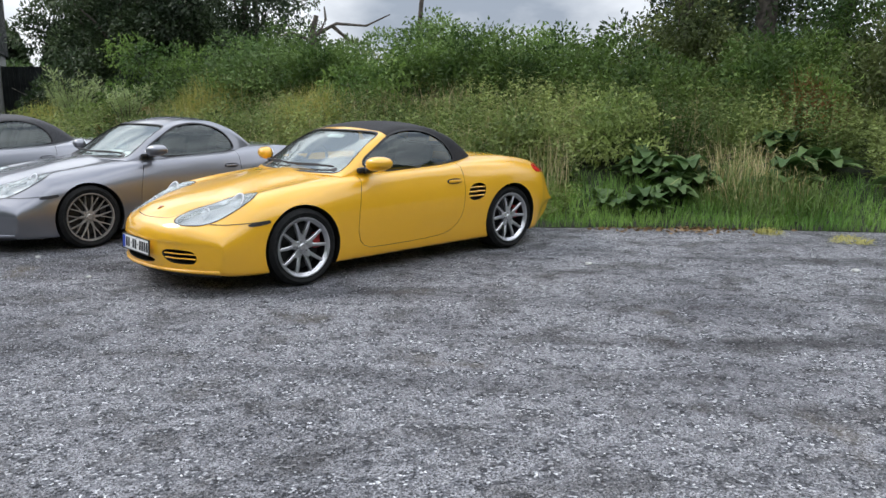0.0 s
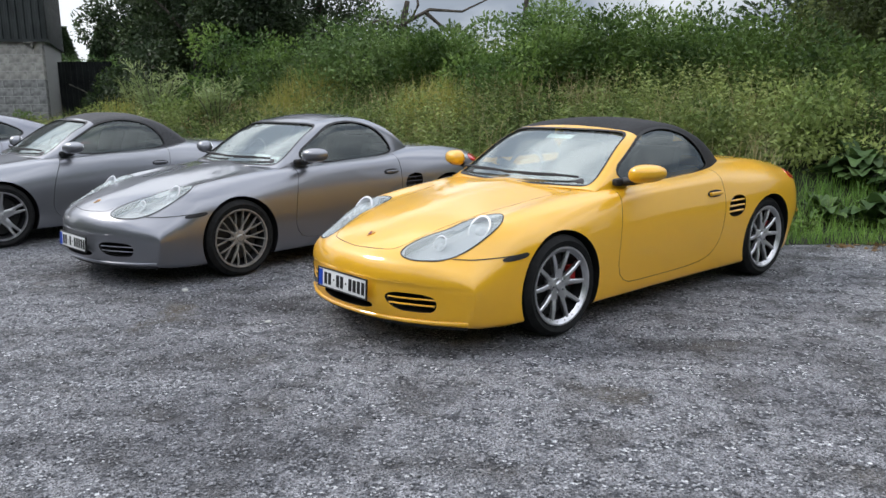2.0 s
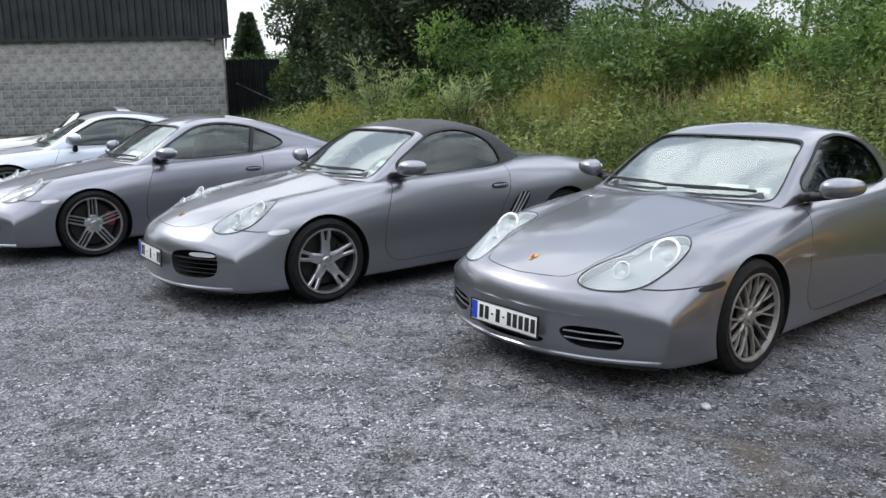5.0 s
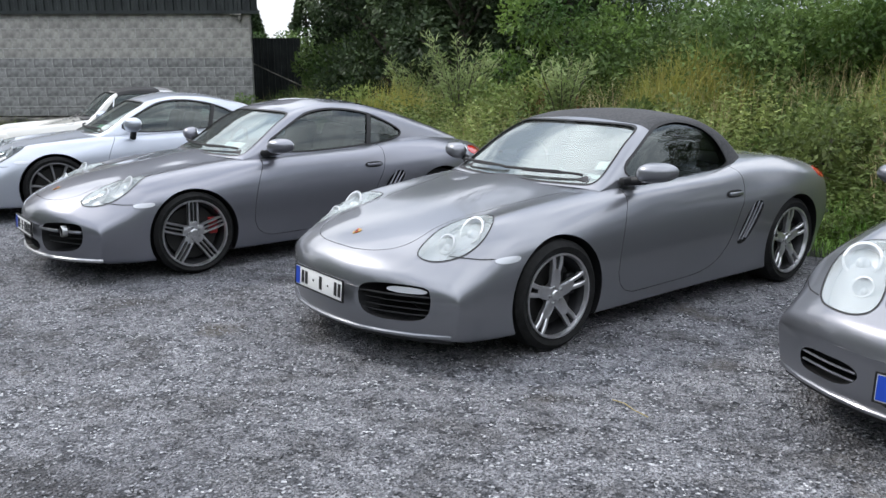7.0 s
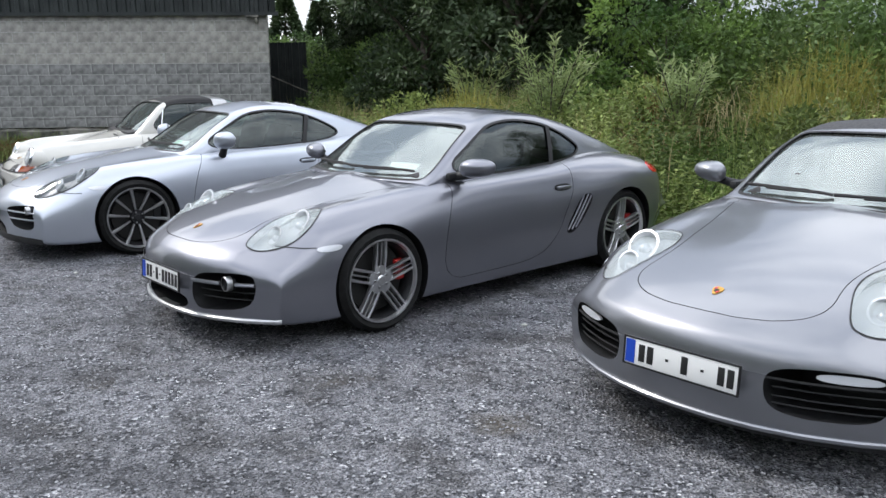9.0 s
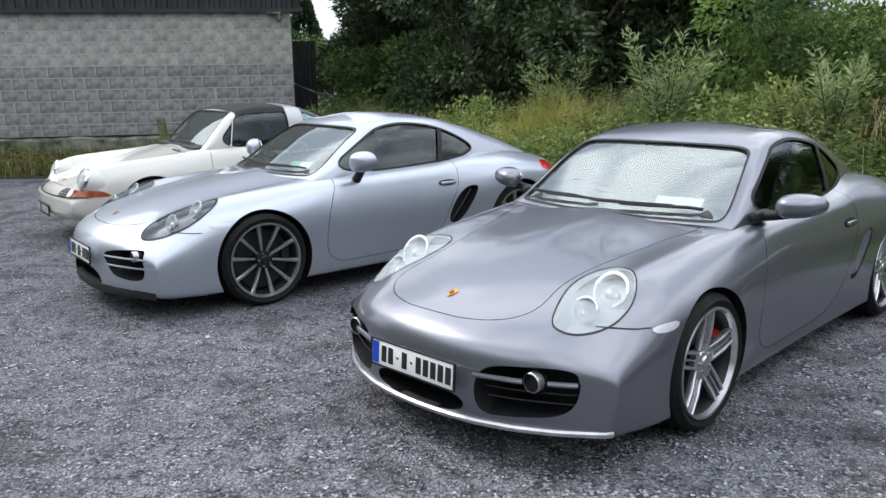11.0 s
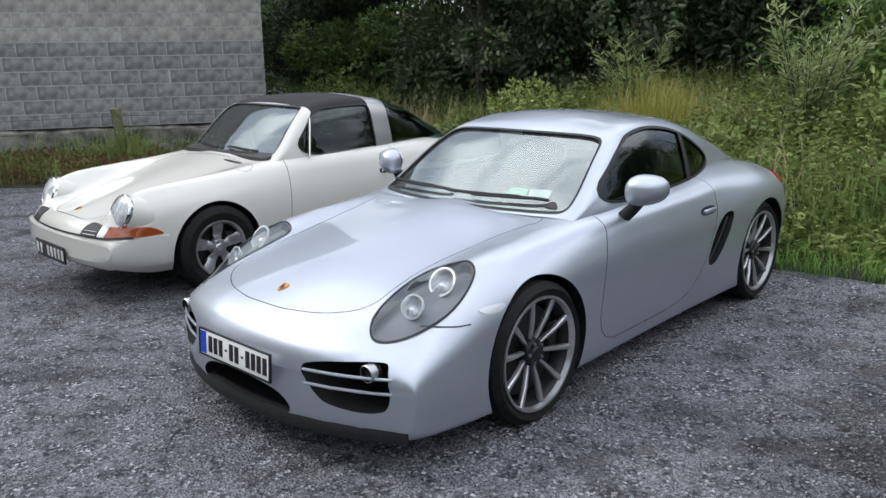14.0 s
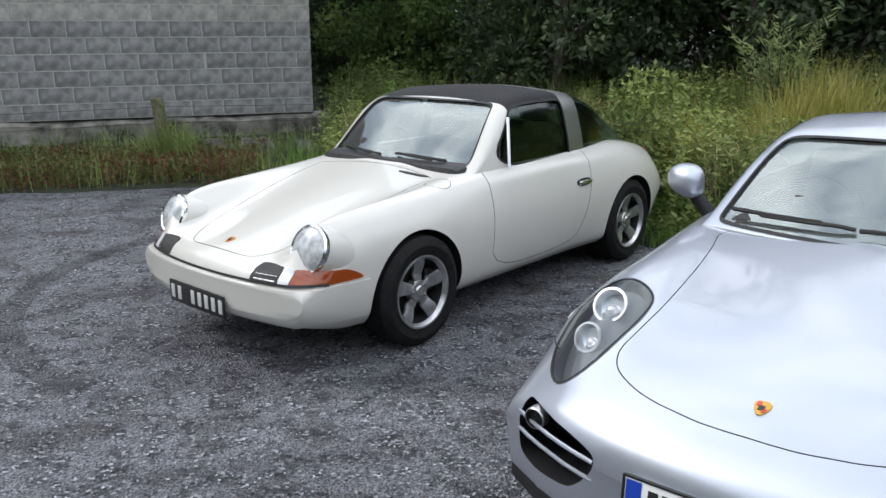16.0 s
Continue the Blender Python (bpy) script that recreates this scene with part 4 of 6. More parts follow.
    px, pz, pt = spec["plate"]
    q, nn = shell.drop("x", 0, pz, 1)
    number_plate(root, (q.x + px, 0, pz), pose(0, 0, 0, 0, pt, 0), spec.get("black_plate", False), spec["marks"])
    return root


# shared outlines, in metres from the front axle
WS = [(-0.58, 0.872), (-0.3, 0.872), (0.3, 0.872), (0.58, 0.872), (0.625, 0.876), (0.633, 0.895), (0.612, 0.98), (0.576, 1.09), (0.548, 1.155), (0.520, 1.182), (0.46, 1.194), (0.2, 1.202),
      (-0.2, 1.202), (-0.46, 1.194), (-0.520, 1.182), (-0.548, 1.155), (-0.576, 1.09), (-0.612, 0.98), (-0.633, 0.895), (-0.625, 0.876)]
SOFT_SIDE = [(-0.56, 0.865), (-1.05, 1.15), (-1.2, 1.20), (-1.45, 1.215), (-1.68, 1.14), (-1.80, 1.0), (-1.80, 0.87)]
COUPE_SIDE = [(-0.56, 0.865), (-1.05, 1.15), (-1.2, 1.205), (-1.45, 1.225), (-1.8, 1.17), (-2.12, 1.02), (-2.14, 0.955), (-1.85, 0.90)]
DOOR = [(-0.54, 0.24), (-0.56, 0.6), (-0.66, 0.9), (-0.66, 1.05), (-1.78, 1.05), (-1.785, 0.75), (-1.775, 0.54), (-1.73, 0.38), (-1.60, 0.27), (-1.35, 0.24), (-0.9, 0.235)]
DOOR_87 = [(-0.49, 0.235), (-0.52, 0.6), (-0.67, 0.9), (-0.67, 1.05), (-1.79, 1.05), (-1.79, 0.73), (-1.68, 0.56), (-1.60, 0.38), (-1.40, 0.245), (-0.9, 0.235)]


def symmetric(half, swap=False):
    """A closed outline from its left half, listed from front to rear; swap puts the mirrored axis first."""
    pts = half + [(x, -y) for x, y in reversed(half)]
    return [(y, x) for x, y in pts] if swap else pts


HOOD = symmetric([(0.915, 0.05), (0.89, 0.22), (0.845, 0.335), (0.65, 0.375), (0.43, 0.425), (-0.18, 0.51), (-0.46, 0.60), (-0.50, 0.3)])
HOOD_87 = symmetric([(0.888, 0.05), (0.88, 0.18), (0.82, 0.345), (0.70, 0.44), (0.5, 0.405), (0.3, 0.425), (-0.2, 0.52), (-0.46, 0.60), (-0.50, 0.3)])
HOOD_81 = symmetric([(0.855, 0.05), (0.85, 0.15), (0.80, 0.345), (0.68, 0.50), (0.5, 0.485), (0.28, 0.48), (-0.2, 0.53), (-0.46, 0.60), (-0.50, 0.3)])
LAMP_86 = dict(outline=[(0.87, 0.38), (0.80, 0.36), (0.65, 0.40), (0.55, 0.45), (0.40, 0.45), (0.27, 0.49), (0.22, 0.56), (0.29, 0.66), (0.37, 0.705), (0.48, 0.712), (0.60, 0.69), (0.70, 0.655), (0.79, 0.595), (0.86, 0.48)],
               axis="z", depth=(0.45, 1.2), bulbs=[(0.44, 0.60, 0.088), (0.66, 0.50, 0.05)], rim=0.007, bulb=LAMP_BOWL)
LAMP_87 = dict(outline=[(0.73, 0.53), (0.64, 0.49), (0.5, 0.445), (0.37, 0.445), (0.26, 0.485), (0.22, 0.55), (0.29, 0.655), (0.42, 0.735), (0.54, 0.73), (0.63, 0.69), (0.7, 0.635), (0.735, 0.58)],
               axis="z", depth=(0.45, 1.2), bulbs=[(0.42, 0.61, 0.085), (0.58, 0.59, 0.06)], rim=0.006)
LAMP_81 = dict(outline=[(0.785, 0.606), (0.72, 0.551), (0.6, 0.526), (0.43, 0.511), (0.3, 0.531), (0.235, 0.611), (0.26, 0.721), (0.39, 0.776), (0.53, 0.773), (0.66, 0.731), (0.755, 0.666)],
               axis="z", depth=(0.48, 1.2), bulbs=[(0.41, 0.655, 0.066), (0.585, 0.65, 0.054)], rim=0.008, bowl=LAMP_GREY, lens=LENS_CLEAR, label="smoked headlight with two round projectors")
WIPERS = [(-0.06, 0.903, 0.52, 0.915), (-0.58, 0.905, -0.08, 0.915)]
VENT_86 = [(-1.81, 0.54), (-1.85, 0.70), (-2.06, 0.70), (-2.03, 0.54)]
VENT_87 = [(-1.70, 0.385), (-1.71, 0.46), (-1.86, 0.67), (-2.02, 0.66), (-1.86, 0.45), (-1.78, 0.385)]
VENT_81 = [(-1.67, 0.39), (-1.67, 0.50), (-1.81, 0.68), (-1.99, 0.70), (-1.95, 0.60), (-1.79, 0.40)]
TAIL = ("tail_lamp", [(-2.78, 0.75), (-2.80, 0.83), (-2.97, 0.81), (-3.02, 0.73)], "y", LAMP_RED, 0.004, "red tail lamp")
SEAM = ([(0.70, 0.558), (0.62, 0.553), (0.5, 0.558), (0.30, 0.572)], "y", 0.005, TRIM, "bumper_seam")
G_86 = [(0.34, 0.33), (0.40, 0.372), (0.62, 0.366), (0.665, 0.334), (0.655, 0.272), (0.60, 0.258), (0.42, 0.262)]
G_87 = [(0.325, 0.41), (0.365, 0.455), (0.479, 0.472), (0.695, 0.47), (0.724, 0.43), (0.715, 0.32), (0.66, 0.28), (0.479, 0.272), (0.345, 0.295)]
G_87S = [(0.33, 0.445), (0.526, 0.467), (0.695, 0.465), (0.725, 0.42), (0.71, 0.315), (0.65, 0.264), (0.509, 0.245), (0.32, 0.235)]
G_81 = [(0.37, 0.452), (0.46, 0.482), (0.695, 0.503), (0.74, 0.483), (0.755, 0.34), (0.715, 0.288), (0.53, 0.296), (0.45, 0.335)]

base986 = dict(kind="986", chins=[(0.205, 0.80, 0.016, 0.022, None, "painted lip under the bumper"), (0.178, 0.78, 0.004, 0.03, TRIM, "black lip under the bumper")], body=body_mid_engine(wide=0.02), wheelbase=2.415, radius=0.320, rim=0.240, arch=0.352, track=0.875, cockpit=(-1.78, -0.56), top="soft", windscreen=WS, side_windows=[SOFT_SIDE], rear_window=[(-0.4, 1.02), (0.4, 1.02), (0.36, 1.16), (-0.36, 1.16)],
               rear_axis=("x", -2.5, -1.6), rear_side=-1, wipers=WIPERS, door=DOOR, hood=HOOD, lamps=[LAMP_86], mirror=(-0.74, 0.94, 0.955), handle=(-1.66, 0.735), badge=0.80, plate=(0.012, 0.36, -4),
               cuts=[(G_86, "x", 0.70, 1.3, True), ([(-0.25, 0.235), (0.25, 0.235), (0.27, 0.29), (-0.27, 0.29)], "x", 0.8, 1.3, False), (VENT_86, "y", 0.80, 1.3, True)],
               patches=[("side_marker", [(0.47, 0.558), (0.29, 0.578), (0.29, 0.545), (0.47, 0.53)], "y", TRIM, 0.003, "dark side marker"), TAIL], ribbons=[SEAM, ([(-0.42, 0.20), (-1.9, 0.20)], "y", 0.022, None, "sill_strip")],
               bars=[(0.51, 0.335, 0.28, 0.012, 0.01, None, "grille_bar"), (0.51, 0.300, 0.27, 0.012, 0.01, None, "grille_bar")],
               slats=[(-1.82, 0.58, -2.035, 0.58), (-1.83, 0.62, -2.045, 0.62), (-1.84, 0.66, -2.05, 0.66)], slat_mat=None,
               wheel="ten", caliper=RED, roof=[("roof", TRIM, -4, 1, "")])
base987 = dict(base986, door=DOOR_87, hood=HOOD_87, lamps=[LAMP_87], plate=(0.012, 0.39, -4), badge=0.765, cuts=[(G_87, "x", 0.66, 1.3, True), (VENT_87, "y", 0.80, 1.3, True)],
               patches=[("side_marker", [(0.44, 0.59), (0.285, 0.596), (0.30, 0.56), (0.44, 0.558)], "y", LAMP_BOWL, 0.004, "clear side marker"), ("fog_strip", [(0.50, 0.425), (0.50, 0.46), (0.69, 0.458), (0.71, 0.425)], "x", LAMP_BOWL, -0.012, "clear fog lamp strip"), TAIL],
               ribbons=[([(0.62, 0.60), (0.5, 0.585), (0.44, 0.585)], "y", 0.005, TRIM, "bumper_seam"), ([(-0.42, 0.20), (-1.6, 0.20)], "y", 0.022, None, "sill_strip")],
               bars=[(0.52, 0.412, 0.38, 0.012, 0.012, TRIM, "grille_bar"), (0.53, 0.375, 0.36, 0.008, 0.03, TRIM, "grille_bar"), (0.53, 0.34, 0.36, 0.008, 0.03, TRIM, "grille_bar"), (0.52, 0.31, 0.34, 0.008, 0.03, TRIM, "grille_bar")],
               slats=[(-1.73, 0.41, -1.90, 0.66), (-1.77, 0.41, -1.945, 0.66), (-1.81, 0.42, -1.985, 0.655)], slat_mat=None)


def parked(front_left, heading, half_track=0.88):
    """The pose of a car from its near front hub and its heading."""
    h = radians(heading)
    left = Vector((-math.sin(h), math.cos(h)))
    c = Vector(front_left) - left * half_track
    return pose(c.x, c.y, 0, 0, 0, heading)


SOFT_ROOF = lambda f: [("roof", f, -3.5, -1.07, "canvas soft top"), ("windscreen_frame", None, -1.068, 0.5, "painted windscreen frame")]


def spec_of(base, **more):
    s = dict(base)
    s.update(more)
    s["roof"] = [(n, s["paint"] if mt is None else mt, a, b, l) for n, mt, a, b, l in s["roof"]]
    return s


Y = spec_of(base986, marks="xx-xx-xxxx", paint=YELLOW, wheel="ten", rim=0.243, caliper=RED, roof=SOFT_ROOF(FABRIC), roof_lean=12, papers=[(0.0, 1.17, 0.24, 0.06, PAPER)])
car("yellow two-seat convertible with black canvas roof", parked((-0.625, 6.132), 226.5), Y)
G = spec_of(base986, marks="xx-x-xxxxx", paint=GREY_A, wheel="mesh", caliper=TRIM, top="hard", plate=(0.012, 0.335, -4), roof=[("hardtop", None, -4, 1, "painted hardtop")], papers=[(0.34, 0.945, 0.20, 0.06, PAPER), (0.53, 0.935, 0.09, 0.05, PAPER)], slat_mat=TRIM)
car("grey two-seat sports car with a grey hardtop", parked((-3.182, 7.602), 231.5), G)
B = spec_of(base987, marks="xx - x - xx", paint=GREY_B, wheel="twin", caliper=TRIM, roof=SOFT_ROOF(FABRIC_GREY), roof_lean=12, papers=[(0.555, 0.985, 0.07, 0.075, PAPER), (0.57, 0.925, 0.08, 0.04, PAPER)])
car("grey two-seat convertible with a graphite canvas roof", parked((-6.003, 8.621), 229.5), B)
C = spec_of(base987, chins=[(0.195, 0.81, 0.024, 0.026, ALLOY_MID, "silver lip under the bumper")], marks="xx-x-xxxxx", kind="987", rim=0.256, radius=0.324, dividers=[(-1.70, -1.80)], paint=GREY_C, wheel="turbo", caliper=RED, top="coupe", side_windows=[COUPE_SIDE], roof=[("roof", None, -4, 1, "")], rear_window=None, papers=[(0.36, 0.955, 0.25, 0.075, PAPER)], plate=(0.012, 0.385, -4),
            cuts=[(G_87S, "x", 0.66, 1.3, True), ([(-0.27, 0.205), (0.27, 0.205), (0.27, 0.315), (-0.27, 0.315)], "x", 0.8, 1.3, False), (VENT_87, "y", 0.80, 1.3, True)], patches=[base987["patches"][0], TAIL],
            bars=[(0.42, 0.402, 0.20, 0.024, 0.006, None, "grille_bar"), (0.66, 0.402, 0.10, 0.024, 0.006, None, "grille_bar"), (0.53, 0.35, 0.36, 0.008, 0.04, TRIM, "grille_bar"), (0.53, 0.31, 0.34, 0.008, 0.04, TRIM, "grille_bar")], fogs=[(0.555, 0.402, 0.04, 0.010)])
car("dark grey sports coupe with split-spoke wheels", parked((-8.865, 9.854), 230), C)
S = spec_of(base987, chins=[(0.200, 0.80, 0.014, 0.06, TRIM, "black lip under the bumper")], marks="xxx-xx-xxxx", kind="981", body=body_mid_engine(wide=0.02, kind="981"), paint=SILVER, wheel="slim", caliper=TRIM, wheelbase=2.475, radius=0.335, rim=0.266, dividers=[(-1.70, -1.80)], arch=0.368, top="coupe", side_windows=[COUPE_SIDE], roof=[("roof", None, -4, 1, "")], rear_window=None, mirror=(-0.83, 0.92, 0.975), hood=HOOD_81, lamps=[LAMP_81], badge=0.75, plate=(0.012, 0.42, -4),
            papers=[(0.30, 0.95, 0.11, 0.075, PAPER_GREEN), (0.425, 0.95, 0.12, 0.075, PAPER)],
            cuts=[(G_81, "x", 0.62, 1.3, True), ([(-0.36, 0.19), (0.36, 0.19), (0.27, 0.34), (-0.27, 0.34)], "x", 0.8, 1.3, False), (VENT_81, "y", 0.78, 1.3, True)],
            patches=[("side_marker", [(0.40, 0.637), (0.22, 0.636), (0.27, 0.603), (0.36, 0.607)], "y", LAMP_BOWL, 0.004, "clear side marker"), TAIL],
            bars=[(0.575, 0.437, 0.36, 0.014, 0.004, None, "grille_bar"), (0.575, 0.378, 0.36, 0.014, 0.004, None, "grille_bar")], fogs=[(0.665, 0.455, 0.034, 0.010)], slats=[(-1.70, 0.42, -1.90, 0.66)], slat_mat=TRIM)
car("silver sports coupe with slim ten-spoke wheels", parked((-11.501, 11.777), 223.5), S)
W = spec_of(base986, chins=[], marks="xx xxxxx", kind="911", paint=WHITE, wheel="petal", caliper=TRIM, wheelbase=2.271, radius=0.31, rim=0.20, arch=0.345, track=0.79, body=body_classic(), top="targa", cockpit=(-1.7, -0.6),
            windscreen=symmetric([(0.893, 0.53), (0.897, 0.570), (0.915, 0.580), (1.0, 0.563), (1.13, 0.531), (1.20, 0.508), (1.222, 0.488), (1.232, 0.44), (1.238, 0.15)], True),
            side_windows=[[(-0.72, 0.872), (-0.98, 1.165), (-1.01, 1.195), (-1.08, 1.222), (-1.30, 1.23), (-1.54, 1.23), (-1.585, 1.222), (-1.597, 1.19), (-1.60, 1.05), (-1.60, 0.90), (-1.592, 0.877), (-1.56, 0.870)]],
            door=[(-0.62, 0.28), (-0.63, 0.6), (-0.67, 1.0), (-1.72, 1.0), (-1.72, 0.7), (-1.62, 0.40), (-1.5, 0.28)], hood=symmetric([(0.74, 0.1), (0.72, 0.3), (0.5, 0.40), (-0.38, 0.50), (-0.43, 0.45), (-0.47, 0.15)]),
            lamps=[], cuts=[], slats=[], rear_window=None, roof=[("windscreen_frame", None, -1.0, 1, ""), ("roof", FABRIC, -1.598, -1.002, "black vinyl roof panel"), ("roll_hoop", STEEL, -1.80, -1.60, "brushed steel roll hoop"), ("rear_glass", REAR_GLASS, -4, -1.802, "")],
            patches=[("horn_grille", [(0.37, 0.484), (0.365, 0.492), (0.372, 0.548), (0.385, 0.558), (0.53, 0.560), (0.537, 0.555), (0.537, 0.49), (0.532, 0.484)], "x", TRIM, 0.006, "black horn grille"), ("parking_lens", [(0.543, 0.484), (0.54, 0.49), (0.54, 0.553), (0.545, 0.559), (0.593, 0.557), (0.598, 0.55), (0.598, 0.49), (0.593, 0.484)], "x", LAMP_BOWL, 0.008, "clear parking lamp lens"), ("indicator", [(0.604, 0.484), (0.601, 0.49), (0.601, 0.551), (0.606, 0.556), (0.73, 0.548), (0.745, 0.538), (0.756, 0.488), (0.748, 0.481)], "x", AMBER, 0.008, "amber indicator lens"), TAIL],
            bars=[(0.46, 0.50, 0.13, 0.006, -0.010, CHROME, "grille_bar"), (0.46, 0.52, 0.13, 0.006, -0.010, CHROME, "grille_bar")], ribbons=[([(-0.62, 0.235), (-1.8, 0.235)], "y", 0.03, None, "sill_strip")], wipers=[(0.45, 0.905, 0.05, 0.93), (-0.05, 0.905, -0.45, 0.93)],
            mirror=(-0.78, 0.86, 0.95), handle=(-1.62, 0.69), badge=0.66, plate=(0.045, 0.33, 0), black_plate=True, handle_mat=CHROME, mirror_mat=CHROME)
white = car("ivory white classic targa with black roof panel", parked((-13.395, 14.127), 222, 0.76), W)
hull = loft(W["body"]["lines"], 0.84, -3.3, W["body"]["bow"])
ws_shell = Shell(hull)
hull.free()
bump = loft(W["body"]["lines"], 0.84, -3.3, W["body"]["bow"])
bmesh.ops.transform(bump, matrix=Matrix.Translation((0.035, 0, 0)) @ Matrix.Diagonal((1, 1.022, 1, 1)), verts=bump.verts)
part("front_bumper", boolean(bump, box((0.9, 2.4, 0.20), (0.375 + 0.45, 0, 0.372)), "INTERSECT", 0.01), WHITE, white, "white one-piece front bumper")
part("bumper_gasket", ribbon(ws_shell, [(-0.72 + 1.44 * i / 40, 0.482) for i in range(41)], "x", 1, 0.012, 0.012), TRIM, white)
part("cowl_vent", patch(ws_shell, chaikin([(-0.40, 0.22), (-0.40, 0.45), (-0.425, 0.45), (-0.425, 0.22)], 1), "z", 1, 0.004, 3), TRIM, white, "black air slot ahead of the windscreen")
part("fuel_flap", ribbon(ws_shell, [(-0.33 + 0.075 * math.cos(i * math.pi / 12), 0.60 + 0.075 * math.sin(i * math.pi / 12)) for i in range(24)], "z", 1, 0.004, 0.001, True), TRIM, white, "round fuel flap seam")
for side in (1, -1):
    aim = Vector((0.93, 0.06 * side, 0.36)).normalized()
    m = Matrix.Translation((0.625, 0.61 * side, 0.645)) @ aim.to_track_quat("Z", "Y").to_matrix().to_4x4() @ Matrix.Scale(1.12, 4)
    ring = lathe([(0.104, -0.03), (0.110, -0.014), (0.109, 0.004), (0.101, 0.011), (0.095, 0.004), (0.094, -0.06)], 36, "z")
    bmesh.ops.transform(ring, matrix=m, verts=ring.verts)
    lamp = part("headlight", ring, CHROME, white, "round headlight with chrome ring")
    bowl = lathe([(0.094, 0.0), (0.06, -0.04), (0.0, -0.055)], 30, "z", closed=False)
    bmesh.ops.transform(bowl, matrix=m, verts=bowl.verts)
    part("reflector", bowl, REFLECTOR, lamp)
    lens = lathe([(0.096, 0.006), (0.075, 0.018), (0.04, 0.027), (0.0, 0.03)], 30, "z", closed=False)
    bmesh.ops.transform(lens, matrix=m, verts=lens.verts)
    part("headlight_lens", lens, FLUTED, lamp)
    nac = lathe([(0.106, 0.0), (0.118, -0.06), (0.13, -0.16), (0.10, -0.30)], 30, "z", closed=False)
    bmesh.ops.transform(nac, matrix=m, verts=nac.verts)
    part("lamp_cowl", nac, WHITE, lamp)
    part("quarterlight_bar", tube([(-0.88, 0.695 * side, 0.87), (-0.95, 0.625 * side, 1.16)], 0.012, 8), CHROME, white)


# ---- the yard, the bank and what grows on it ----
EDGE = curve((-40, 18.2), (-17, 19.1), (-14.5, 19.3), (-13, 18.3), (-11, 15.6), (-9.2, 14.15), (-6.6, 12.6), (-3, 11.0), (1.5, 9.25), (3, 9.3), (6, 9.1), (40, 9.0))
RISE = curve((-1, 0.0), (0.3, 0.02), (1, 0.16), (2, 0.42), (4, 0.95), (6, 1.3), (9, 1.55), (60, 1.6), (400, 3.0))
rng = np.random.default_rng(4)


def bank_height(x, y):
    d = y - EDGE(x)
    k = 0.25 + 0.75 * min(1.0, max(0.0, (x + 11.0) / 7.0))
    return RISE(d) * k + (0.05 * noise.noise(Vector((x, y, 0)) * 0.9) * min(1, max(0, d)))


